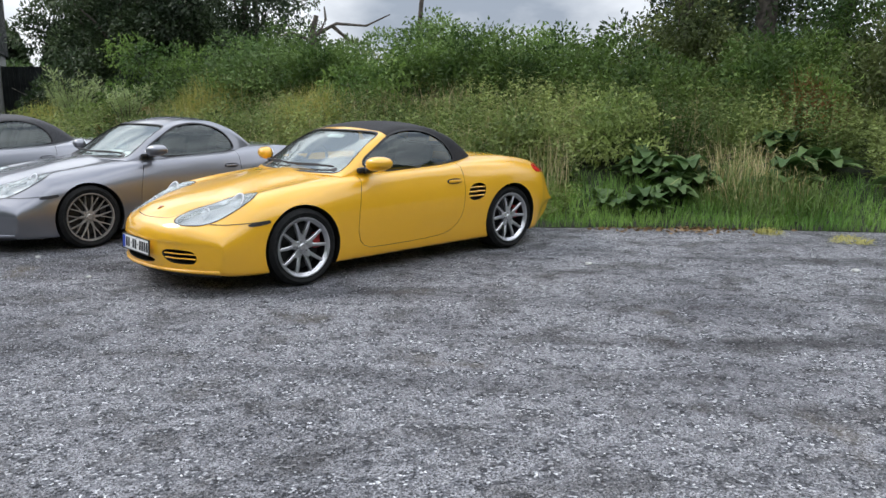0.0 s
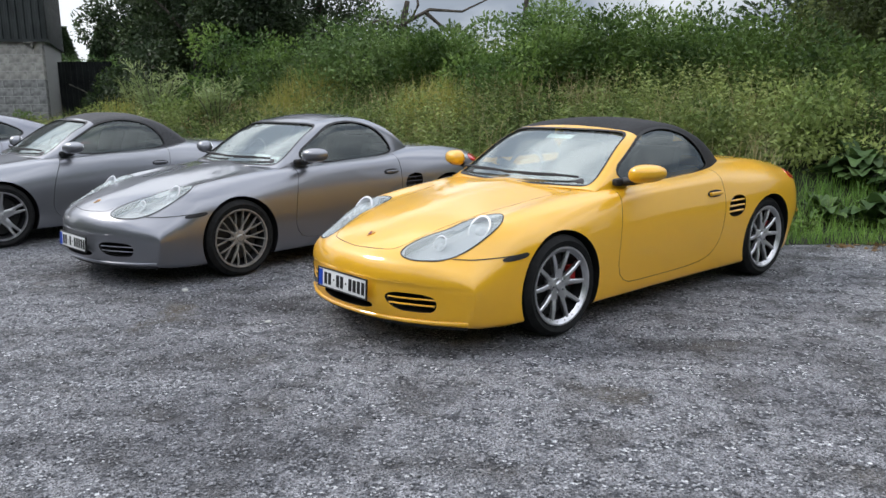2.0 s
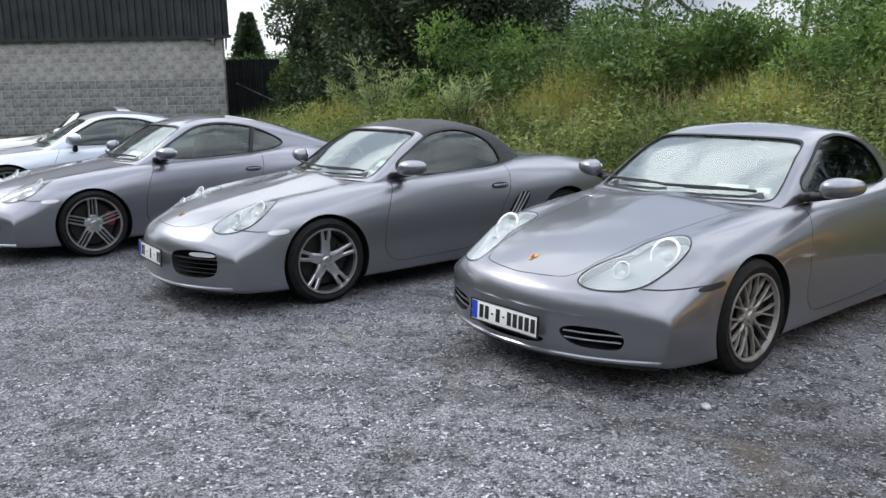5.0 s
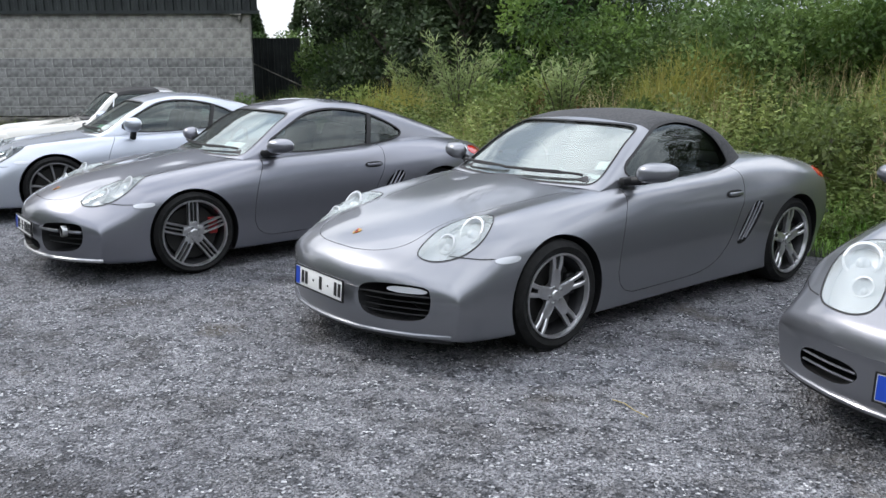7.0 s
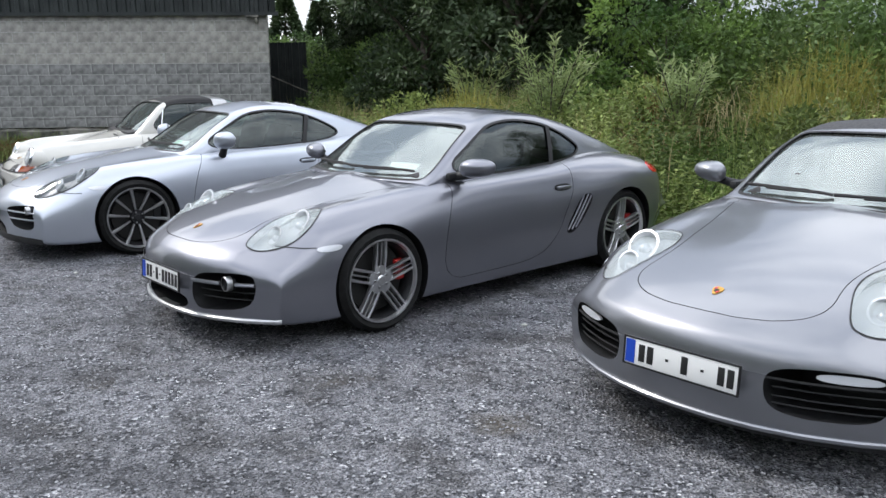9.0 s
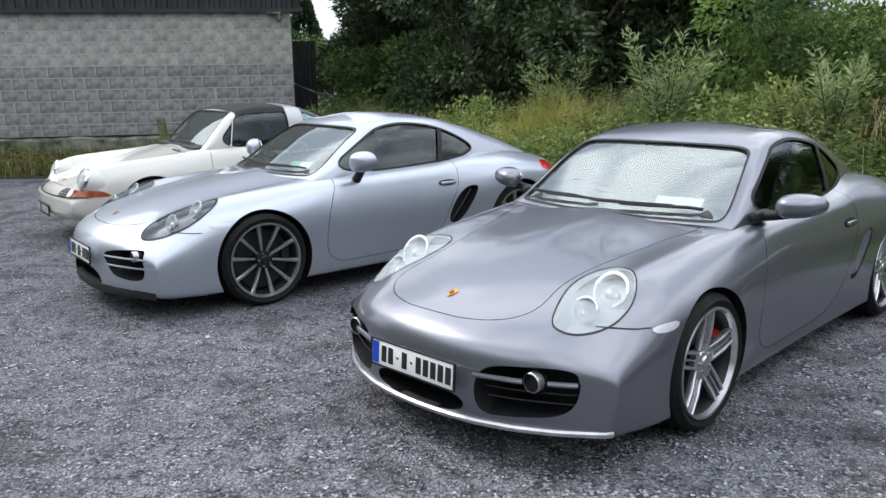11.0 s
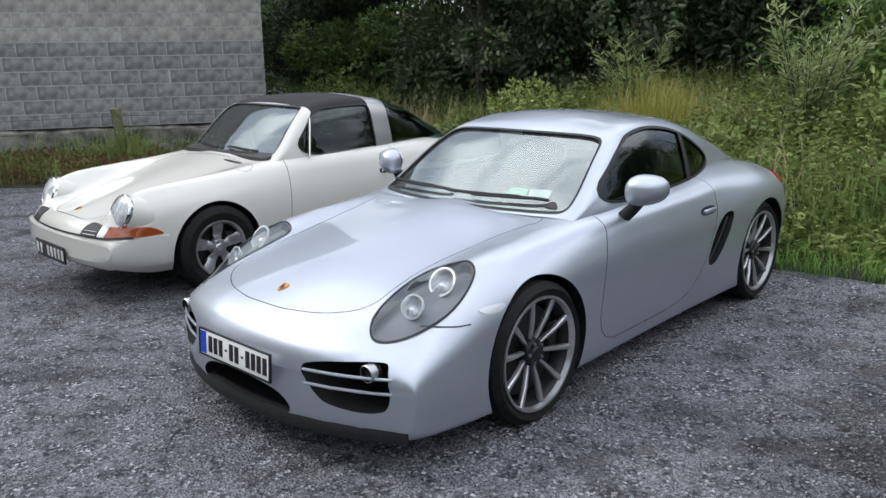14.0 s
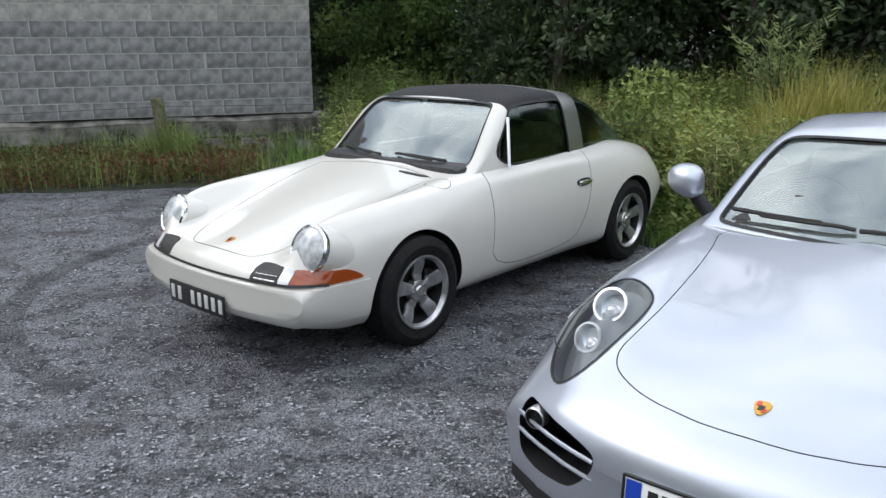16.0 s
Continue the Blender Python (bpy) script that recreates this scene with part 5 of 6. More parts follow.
def gravel_material():
    """Crushed grey stone: chips of several sizes, dark damp patches, brown dust and worn wheel tracks."""
    m = material("gravel", (0.1, 0.1, 0.11), 0.82)
    n, l, p = nodes_of(m)
    co = n.new("ShaderNodeTexCoord")

    def chips(scale):
        v = n.new("ShaderNodeTexVoronoi")
        v.inputs["Scale"].default_value = scale
        l.new(co.outputs["Object"], v.inputs["Vector"])
        return v

    def cloud(scale, detail, lo, hi):
        t = n.new("ShaderNodeTexNoise")
        t.inputs["Scale"].default_value, t.inputs["Detail"].default_value = scale, detail
        l.new(co.outputs["Object"], t.inputs["Vector"])
        r = n.new("ShaderNodeMapRange")
        r.inputs["From Min"].default_value, r.inputs["From Max"].default_value = lo, hi
        l.new(t.outputs["Fac"], r.inputs["Value"])
        return r.outputs["Result"]

    def mix(kind, fac, a, b):
        x = n.new("ShaderNodeMixRGB")
        x.blend_type = kind
        for k, v in (("Fac", fac), ("Color1", a), ("Color2", b)):
            if isinstance(v, (int, float)):
                x.inputs[k].default_value = v
            elif isinstance(v, tuple):
                x.inputs[k].default_value = (*v, 1)
            else:
                l.new(v, x.inputs[k])
        return x.outputs["Color"]
    a, b = chips(72), chips(150)
    sep = n.new("ShaderNodeSeparateColor")
    l.new(a.outputs["Color"], sep.inputs["Color"])
    ramp = n.new("ShaderNodeValToRGB")
    e = ramp.color_ramp.elements
    e[0].position, e[0].color = 0.0, (0.020, 0.021, 0.025, 1)
    e[1].position, e[1].color = 1.0, (0.92, 0.92, 0.94, 1)
    e.new(0.55).color = (0.122, 0.126, 0.142, 1)
    e.new(0.85).color = (0.33, 0.333, 0.355, 1)
    l.new(sep.outputs["Red"], ramp.inputs["Fac"])
    sep2 = n.new("ShaderNodeSeparateColor")
    l.new(b.outputs["Color"], sep2.inputs["Color"])
    ramp2 = n.new("ShaderNodeValToRGB")
    ramp2.color_ramp.elements[0].color, ramp2.color_ramp.elements[1].color = (0.026, 0.027, 0.032, 1), (0.52, 0.52, 0.55, 1)
    l.new(sep2.outputs["Green"], ramp2.inputs["Fac"])
    c = mix("MIX", cloud(9, 4, 0.42, 0.58), ramp.outputs["Color"], ramp2.outputs["Color"])
    c = mix("MULTIPLY", cloud(0.55, 5, 0.52, 0.66), c, (0.52, 0.52, 0.54))
    c = mix("MULTIPLY", cloud(2.6, 5, 0.50, 0.64), c, (0.52, 0.51, 0.50))
    c = mix("MIX", cloud(1.3, 6, 0.62, 0.85), c, (0.16, 0.13, 0.09))
    # wheel tracks run along the row of cars
    mp, tk, tr = n.new("ShaderNodeMapping"), n.new("ShaderNodeTexNoise"), n.new("ShaderNodeMapRange")
    mp.inputs["Rotation"].default_value = (0, 0, radians(33))
    mp.inputs["Scale"].default_value = (0.28, 1.9, 1.0)
    tk.inputs["Scale"].default_value, tk.inputs["Detail"].default_value = 1.0, 6
    tr.inputs["From Min"].default_value, tr.inputs["From Max"].default_value = 0.52, 0.66
    l.new(co.outputs["Object"], mp.inputs["Vector"])
    l.new(mp.outputs["Vector"], tk.inputs["Vector"])
    l.new(tk.outputs["Fac"], tr.inputs["Value"])
    c = mix("MULTIPLY", tr.outputs["Result"], c, (0.50, 0.50, 0.51))
        # a swept arc left by a turning tyre
    off, ln, ab, side = n.new("ShaderNodeVectorMath"), n.new("ShaderNodeVectorMath"), n.new("ShaderNodeMath"), n.new("ShaderNodeMapRange")
    off.operation, ln.operation, ab.operation = "SUBTRACT", "LENGTH", "COMPARE"
    off.inputs[1].default_value = (-13.80, 15.43, 0)
    ab.inputs[1].default_value, ab.inputs[2].default_value = 2.10, 0.085
    l.new(co.outputs["Object"], off.inputs[0])
    l.new(off.outputs["Vector"], ln.inputs[0])
    l.new(ln.outputs["Value"], ab.inputs[0])
    sp = n.new("ShaderNodeSeparateXYZ")
    l.new(off.outputs["Vector"], sp.inputs["Vector"])
    side.inputs["From Min"].default_value, side.inputs["From Max"].default_value = -0.95, -1.58
    l.new(sp.outputs["X"], side.inputs["Value"])
    both_in = n.new("ShaderNodeMath")
    both_in.operation = "MULTIPLY"
    l.new(ab.outputs[0], both_in.inputs[0])
    l.new(side.outputs["Result"], both_in.inputs[1])
    c = mix("MULTIPLY", both_in.outputs[0], c, (0.55, 0.55, 0.56))
    # the gravel colour gets darker towards the shed
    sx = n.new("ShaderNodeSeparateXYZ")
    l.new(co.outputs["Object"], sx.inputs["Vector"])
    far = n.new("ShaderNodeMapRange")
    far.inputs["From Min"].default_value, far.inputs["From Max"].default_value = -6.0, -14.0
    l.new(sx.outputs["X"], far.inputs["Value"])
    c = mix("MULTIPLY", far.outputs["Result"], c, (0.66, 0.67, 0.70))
    l.new(c, p.inputs["Base Color"])
    h = n.new("ShaderNodeMath")
    h.operation = "ADD"
    l.new(a.outputs["Distance"], h.inputs[0])
    l.new(sep.outputs["Red"], h.inputs[1])
    bp = n.new("ShaderNodeBump")
    bp.inputs["Strength"].default_value, bp.inputs["Distance"].default_value = 1.0, 0.022
    l.new(h.outputs[0], bp.inputs["Height"])
    l.new(bp.outputs["Normal"], p.inputs["Normal"])
    return m


def leaf_material(name, a, b, scale=1.3, rand=0.35, through=0.35, rough=0.55):
    """Leaves that vary one by one and in drifts, letting some light through."""
    m = mottle(material(name, a, rough, spec=0.3), a, b, scale, 4, rand=rand)
    n, l, p = nodes_of(m)
    base = p.inputs["Base Color"].links[0].from_socket
    tr, mx, out = n.new("ShaderNodeBsdfTranslucent"), n.new("ShaderNodeMixShader"), n["Material Output"]
    mx.inputs["Fac"].default_value = through
    l.new(base, tr.inputs["Color"])
    l.new(p.outputs[0], mx.inputs[1])
    l.new(tr.outputs[0], mx.inputs[2])
    l.new(mx.outputs[0], out.inputs["Surface"])
    return m


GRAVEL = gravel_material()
# soil coloured near black, which paints the shade in the gaps between plants
SOIL = mottle(material("shade_dark_soil", (0.05, 0.06, 0.03), 0.9), (0.010, 0.012, 0.006), (0.025, 0.032, 0.012), 6, 8, 0.6, 0.03)
LAWN = leaf_material("fresh_grass_blades", (0.10, 0.21, 0.035), (0.25, 0.40, 0.09), 0.9, 0.4)
GRASS = leaf_material("grass_blades", (0.12, 0.19, 0.045), (0.28, 0.34, 0.115), 0.9, 0.4)
STRAW = leaf_material("dry_straw", (0.396, 0.324, 0.156), (0.540, 0.456, 0.252), 1.2, 0.3, 0.3)
SEDGE = leaf_material("yellow_green_sedge", (0.28, 0.29, 0.065), (0.42, 0.38, 0.11), 1.5, 0.35)
WEED = leaf_material("weed_leaves", (0.085, 0.14, 0.034), (0.35, 0.41, 0.135), 0.7, 0.65)
BRAMBLE = leaf_material("bramble_leaves", (0.040, 0.085, 0.020), (0.185, 0.28, 0.065), 0.8, 0.45)
DARKLEAF = leaf_material("dark_tree_leaves", (0.026, 0.046, 0.020), (0.085, 0.125, 0.050), 0.5, 0.6, 0.15)
MIDLEAF = leaf_material("hedge_tree_leaves", (0.055, 0.105, 0.030), (0.20, 0.29, 0.085), 0.5, 0.6, 0.25)
OLIVE = leaf_material("olive_elder_leaves", (0.060, 0.085, 0.026), (0.20, 0.24, 0.08), 0.9, 0.55)
WILLOW = leaf_material("pale_willow_leaves", (0.20, 0.27, 0.10), (0.36, 0.43, 0.20), 2, 0.3)
DOCK = leaf_material("broad_dock_leaves", (0.040, 0.085, 0.024), (0.105, 0.165, 0.050), 2.5, 0.35, 0.25, 0.55)
RUST = leaf_material("rusty_dock_seed", (0.182, 0.078, 0.033), (0.312, 0.156, 0.058), 3, 0.4, 0.2)
BARK = mottle(material("tree_bark", (0.08, 0.065, 0.05), 0.9), (0.035, 0.03, 0.024), (0.12, 0.10, 0.08), 9, 8, 0.8, 0.03)


def sheet(name, verts, faces, mat, label, category, kind="stuff", parent=None, group=""):
    """One mesh from arrays; faces: an array of equal-length rows."""
    me = bpy.data.meshes.new(name)
    verts, faces = np.asarray(verts, np.float32), np.asarray(faces, np.int32)
    me.vertices.add(len(verts))
    me.vertices.foreach_set("co", verts.ravel())
    k = faces.shape[1]
    me.loops.add(faces.size)
    me.loops.foreach_set("vertex_index", faces.ravel())
    me.polygons.add(len(faces))
    me.polygons.foreach_set("loop_start", np.arange(0, faces.size, k, dtype=np.int32))
    me.update(calc_edges=True)
    me.materials.append(mat)
    ob = new(name, me)
    if parent is not None:
        ob.parent = parent
        return ob
    return tagged(ob, label, category, group, kind)


def unit(v):
    return v / np.maximum(np.linalg.norm(v, axis=1, keepdims=True), 1e-6)


def leaves(pos, way, length, width, fold=0.25):
    """Pointed, folded leaves: four corners and a raised rim each. Returns vertices and quads."""
    n = len(pos)
    way = unit(way)
    side = unit(np.cross(way, unit(rng.normal(size=(n, 3)))))
    up = np.cross(side, way)
    L, W = np.broadcast_to(length, n)[:, None], np.broadcast_to(width, n)[:, None]
    mid = pos + way * L * 0.45
    v = np.stack([pos, mid + side * W * 0.5 + up * W * fold, pos + way * L - up * L * 0.12, mid - side * W * 0.5 + up * W * fold], 1)
    return v.reshape(-1, 3), np.arange(4 * n).reshape(-1, 4)


def blades(pos, height, width, lean, droop=0.35):
    """Bent grass blades of two joined pieces."""
    n = len(pos)
    a = rng.uniform(0, 2 * np.pi, n)
    out = np.stack([np.cos(a), np.sin(a), np.zeros(n)], 1)
    side = np.stack([-np.sin(a), np.cos(a), np.zeros(n)], 1)
    H, W, K = np.broadcast_to(height, n)[:, None], np.broadcast_to(width, n)[:, None], np.broadcast_to(lean, n)[:, None]
    z = np.array([[0, 0, 1.0]])
    mid = pos + z * H * 0.6 + out * H * K * 0.35
    tip = pos + z * H * (1 - droop * K) + out * H * K
    v = np.stack([pos - side * W / 2, pos + side * W / 2, mid + side * W * 0.4, mid - side * W * 0.4, tip + side * W * 0.08, tip - side * W * 0.08], 1).reshape(-1, 3)
    i = 6 * np.arange(n)[:, None]
    f = np.concatenate([i + np.array([[0, 1, 2, 3]]), i + np.array([[3, 2, 4, 5]])])
    return v, f


def strip_points(n, x0, x1, d0, d1, power=1.0):
    """Random places on the bank, d metres behind its edge."""
    x = rng.uniform(x0, x1, n)
    d = d0 + (d1 - d0) * rng.uniform(0, 1, n) ** power
    y = np.array([EDGE(q) for q in x]) + d
    z = np.array([bank_height(p, q) for p, q in zip(x, y)])
    return np.stack([x, y, z], 1), d


# ground and bank
gb = bmesh.new()
bmesh.ops.create_grid(gb, x_segments=100, y_segments=100, size=600)
for v in gb.verts:
    if max(abs(v.co.x), abs(v.co.y)) > 200:
        v.co.z -= 0.5
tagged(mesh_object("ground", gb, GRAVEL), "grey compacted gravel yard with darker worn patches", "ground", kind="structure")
xs = np.concatenate([np.arange(-40, -18, 1.0), np.arange(-18, 8, 0.3), np.arange(8, 41, 1.5)])
ds = np.concatenate([[-0.12], np.arange(0, 10, 0.35), [12, 16, 22, 32, 48, 80, 140, 240]])
bv = [(x, EDGE(x) + d + (0.16 * noise.noise(Vector((x * 1.7, 0, 0))) if d < 0.5 else 0), (bank_height(x, EDGE(x) + d) + 0.02 if d >= 0 else -0.03)) for x in xs for d in ds]
k = len(ds)
bf = [(i * k + j, (i + 1) * k + j, (i + 1) * k + j + 1, i * k + j + 1) for i in range(len(xs) - 1) for j in range(k - 1)]
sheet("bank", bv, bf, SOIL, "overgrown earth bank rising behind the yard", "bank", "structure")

# loose chips on the yard, near the path
path = np.array([e[:2] for _, e, _, _ in PATH])
n = 120000
t = rng.uniform(0, len(path) - 1.001, n)
i = t.astype(int)
base = path[i] + (path[i + 1] - path[i]) * (t - i)[:, None]
pos = base + np.stack([rng.uniform(-3.5, 3.5, n), rng.uniform(0.6, 6.5, n) * rng.uniform(0.3, 1, n)], 1)
pos = pos[pos[:, 1] < np.array([EDGE(q) for q in pos[:, 0]]) - 0.05]
n = len(pos)
r = 0.003 + 0.009 * rng.uniform(0, 1, n) ** 2.5
jit = rng.uniform(0.6, 1.25, (n, 6, 1))
octa = np.array([[1, 0, 0], [0, 1, 0], [-1, 0, 0], [0, -1, 0], [0, 0, 0.75], [0, 0, -0.5]], float)[None] * jit
ang = rng.uniform(0, 6.28, n)
ca, sa = np.cos(ang)[:, None], np.sin(ang)[:, None]
octa = np.stack([octa[..., 0] * ca - octa[..., 1] * sa, octa[..., 0] * sa + octa[..., 1] * ca, octa[..., 2]], 2)
vv = np.concatenate([pos, np.full((n, 1), 0.0)], 1)[:, None, :] + octa * r[:, None, None] + np.array([0, 0, 1.0]) * r[:, None, None] * 0.3
tri = np.array([[0, 1, 4], [1, 2, 4], [2, 3, 4], [3, 0, 4], [1, 0, 5], [2, 1, 5], [3, 2, 5], [0, 3, 5]])
CHIP = mottle(material("stone_chips", (0.2, 0.2, 0.21), 0.8), (0.07, 0.071, 0.078), (0.29, 0.29, 0.305), 30, 3, rand=0.9)
sheet("gravel_chips", vv.reshape(-1, 3), (6 * np.arange(n)[:, None, None] + tri[None]).reshape(-1, 3), CHIP, "loose grey crushed stone chips lying on the yard", "gravel")


def stone(at, size, mat, label):
    bm = bmesh.new()
    bmesh.ops.create_icosphere(bm, subdivisions=2, radius=size)
    for v in bm.verts:
        v.co *= 1 + 0.35 * noise.noise(v.co * 40 + Vector(at))
        v.co.z *= 0.55
    ob = mesh_object("stone", bm, mat)
    ob.matrix_basis = pose(*at)
    return tagged(ob, label, "stone", "loose stones")


PALE = mottle(material("pale_stone", (0.5, 0.5, 0.48), 0.8), (0.35, 0.35, 0.33), (0.6, 0.6, 0.57), 30)
for at, s in (((1.749, 7.142, 0.012), 0.03), ((-3.47, 7.08, 0.012), 0.028), ((4.05, 7.0, 0.012), 0.035), ((-8.03, 10.07, 0.01), 0.02), ((-11.68, 11.04, 0.01), 0.018), ((-2.55, 6.3, 0.01), 0.022)):
    stone(at, s, PALE, "pale loose stone lying on the gravel")

# grasses
p, d = strip_points(26000, -14.5, 9, -0.10, 1.6, 1.3)
v, f = blades(p, 0.10 + 0.30 * rng.uniform(0, 1, len(p)) * np.minimum(1, 0.35 + d), 0.008, rng.uniform(0.2, 0.9, len(p)))
sheet("short_grass", v, f, LAWN, "green grass fringe along the gravel edge", "grass")
p, d = strip_points(34000, -14, 9, 0.6, 7.0)
p = p[~((p[:, 0] > 1.9) & (p[:, 0] < 5.8) & (d < 2.3))]
keep = np.array([noise.noise(Vector((a, b, 3)) * 0.6) > -0.02 for a, b, _ in p])
p = p[keep]
v, f = blades(p, 0.40 + 0.55 * rng.uniform(0, 1, len(p)) ** 1.3, 0.010, rng.uniform(0.1, 0.7, len(p)))
sheet("tall_grass", v, f, GRASS, "tall green meadow grass growing on the bank", "grass")
p, d = strip_points(11000, -14, 9, 0.8, 6.0)
p = p[~((p[:, 0] > 1.9) & (p[:, 0] < 5.8) & (d < 2.3))]
keep = np.array([noise.noise(Vector((a, b, 9)) * 0.7) > 0.02 for a, b, _ in p])
p = p[keep]
v, f = blades(p, 0.6 + 0.5 * rng.uniform(0, 1, len(p)), 0.009, rng.uniform(0.15, 0.6, len(p)), 0.6)
sheet("seeding_grass", v, f, STRAW, "pale seeding grass stems among the weeds", "grass")


def stand(name, at, radius, count, height, width, mat, label, category, lean=(0.1, 0.5), droop=0.35):
    """A tuft of blades as one plant."""
    a, q = rng.uniform(0, 6.28, count), radius * np.sqrt(rng.uniform(0, 1, count))
    pts = np.stack([at[0] + q * np.cos(a), at[1] + q * np.sin(a), np.zeros(count)], 1)
    pts[:, 2] = [bank_height(x, y) for x, y, _ in pts]
    vv, ff = blades(pts, height * rng.uniform(0.35, 1.0, count) * (1 - 0.35 * (q / radius) ** 2), width, rng.uniform(*lean, count) * (1 + q / radius), droop)
    return sheet(name, vv, ff, mat, label, category, "")


stand("straw_tuft", (4.1, 10.7), 0.9, 430, 0.90, 0.010, STRAW, "dry straw-coloured grass tuft at the gravel edge", "grass", (0.15, 0.6), 0.6)
stand("grass_tuft", (4.2, 10.3), 0.9, 1100, 0.75, 0.011, GRASS, "rank green grass at the gravel edge", "grass", (0.2, 0.7), 0.5)
stand("straw_tuft", (-4.6, 12.6), 0.5, 420, 0.95, 0.010, STRAW, "dry straw-coloured grass tuft behind the cars", "grass", (0.2, 0.7), 0.5)
stand("straw_tuft", (-1.0, 11.2), 0.45, 420, 0.9, 0.010, STRAW, "dry straw-coloured grass tuft behind the cars", "grass", (0.2, 0.7), 0.5)
stand("sedge_stand", (-9.3, 17.2), 0.65, 1500, 1.35, 0.013, SEDGE, "tall yellow-green sedge stand", "sedge", (0.05, 0.35))
stand("sedge_stand", (-10.6, 17.6), 0.6, 1000, 1.0, 0.013, SEDGE, "tall yellow-green sedge stand", "sedge", (0.05, 0.35))
stand("sedge_stand", (-4.8, 15.2), 0.8, 1400, 1.35, 0.013, SEDGE, "tall yellow-green sedge stand", "sedge", (0.05, 0.4))
stand("sedge_stand", (-2.4, 13.6), 0.7, 1300, 1.25, 0.013, SEDGE, "tall yellow-green sedge stand", "sedge", (0.05, 0.4))
stand("rusty_dock", (5.5, 12.6), 0.5, 800, 1.25, 0.016, RUST, "rust-brown dock seed stems", "weed", (0.05, 0.3))
stand("rusty_dock", (-10.9, 18.0), 0.4, 350, 0.9, 0.014, RUST, "rust-brown dock seed stems", "weed", (0.05, 0.4))
stand("rusty_dock", (-6.7, 15.9), 0.6, 500, 1.1, 0.014, RUST, "rust-brown dock seed stems", "weed", (0.1, 0.5))
stand("rusty_dock", (-12.6, 20.0), 0.5, 500, 0.8, 0.014, RUST, "rust-brown dock seed stems", "weed", (0.1, 0.5))

# leafy weeds: stems with leaves all the way up
p, d = strip_points(15000, -14, 9, 0.3, 6.8)
keep = ~((p[:, 0] > 1.9) & (p[:, 0] < 5.8) & (d < 2.1))
p, d = p[keep], d[keep]
vs, fs, off = [], [], 0
per = 22
patchy = np.array([0.75 + 0.9 * noise.noise(Vector((a, b, 6)) * 0.55) for a, b, _ in p])
h = (0.35 + 0.6 * rng.uniform(0, 1, len(p))) * np.minimum(1.0, 0.45 + 0.5 * d) * np.clip(patchy, 0.35, 1.4)
k = np.tile(np.linspace(0.12, 1.0, per), len(p))
pos = np.repeat(p, per, 0)
hh = np.repeat(h, per)
sway = np.repeat(rng.normal(0, 0.10, (len(p), 2)), per, 0)
pos = pos + np.stack([sway[:, 0] * k, sway[:, 1] * k, hh * k], 1) + rng.normal(0, 0.012, pos.shape)
a = rng.uniform(0, 6.28, len(pos))
way = np.stack([np.cos(a), np.sin(a), rng.uniform(-0.3, 0.7, len(pos))], 1)
v, f = leaves(pos, way, (0.05 + 0.09 * rng.uniform(0, 1, len(pos))) * (1.15 - 0.5 * k), 0.027)
sheet("leafy_weeds", v, f, WEED, "dense leafy green weeds and nettles on the bank", "weeds")


def dock_plant(at, count, size):
    """Broad arching leaves with a rib and a cupped blade, from one root."""
    z0 = bank_height(*at)
    root = thing("dock_plant", pose(at[0], at[1], z0), "broad-leaved green dock plant at the bank's foot", "plant", "dock plants")
    for i in range(count):
        ang, tilt, L = rng.uniform(0, 6.28), rng.uniform(0.5, 1.9), size * rng.uniform(0.6, 1.0)
        bm = bmesh.new()
        rows = []
        for s in range(7):
            q = s / 6
            w = 0.22 * L * math.sin(math.pi * (0.06 + 0.92 * q) ** 0.8) ** 0.8 * (q > 0.15) + 0.008
            out = 0.2 * L * q + L * max(0.25, 0.55 + 0.4 * (1.2 - tilt)) * q
            up = L * (1.0 * tilt * q - 0.75 * q * q * tilt) + 0.1 * L
            c = Vector((math.cos(ang) * out, math.sin(ang) * out, up))
            sd = Vector((-math.sin(ang), math.cos(ang), 0))
            rows.append([bm.verts.new(c - sd * w + Vector((0, 0, w * 0.35 + 0.012 * math.sin(9 * q + i)))), bm.verts.new(c), bm.verts.new(c + sd * w + Vector((0, 0, w * 0.35 + 0.012 * math.cos(8 * q + i))))])
        for r0, r1 in zip(rows, rows[1:]):
            for j in range(2):
                bm.faces.new((r0[j], r0[j + 1], r1[j + 1], r1[j]))
        part("leaf", bm, DOCK, root, angle=80)
    return root


for at, c, s in (((2.6, 9.8), 20, 0.65), ((3.0, 10.1), 26, 0.65), ((2.2, 10.0), 16, 0.5), ((3.3, 10.6), 30, 0.8), ((2.9, 11.0), 24, 0.85), ((4.7, 10.7), 20, 0.85), ((5.2, 11.0), 16, 0.9), ((4.9, 11.6), 16, 0.95), ((6.0, 9.9), 16, 0.95), ((6.8, 10.2), 14, 0.9), ((-6.0, 13.0), 12, 0.6), ((-5.6, 13.3), 10, 0.55),
                 ((-7.8, 15.0), 12, 0.55), ((-7.2, 14.6), 10, 0.5), ((-2.0, 11.6), 10, 0.5), ((0.4, 10.6), 10, 0.5), ((-8.8, 15.4), 10, 0.5)):
    dock_plant(at, int(c * 1.35), s * 0.82)


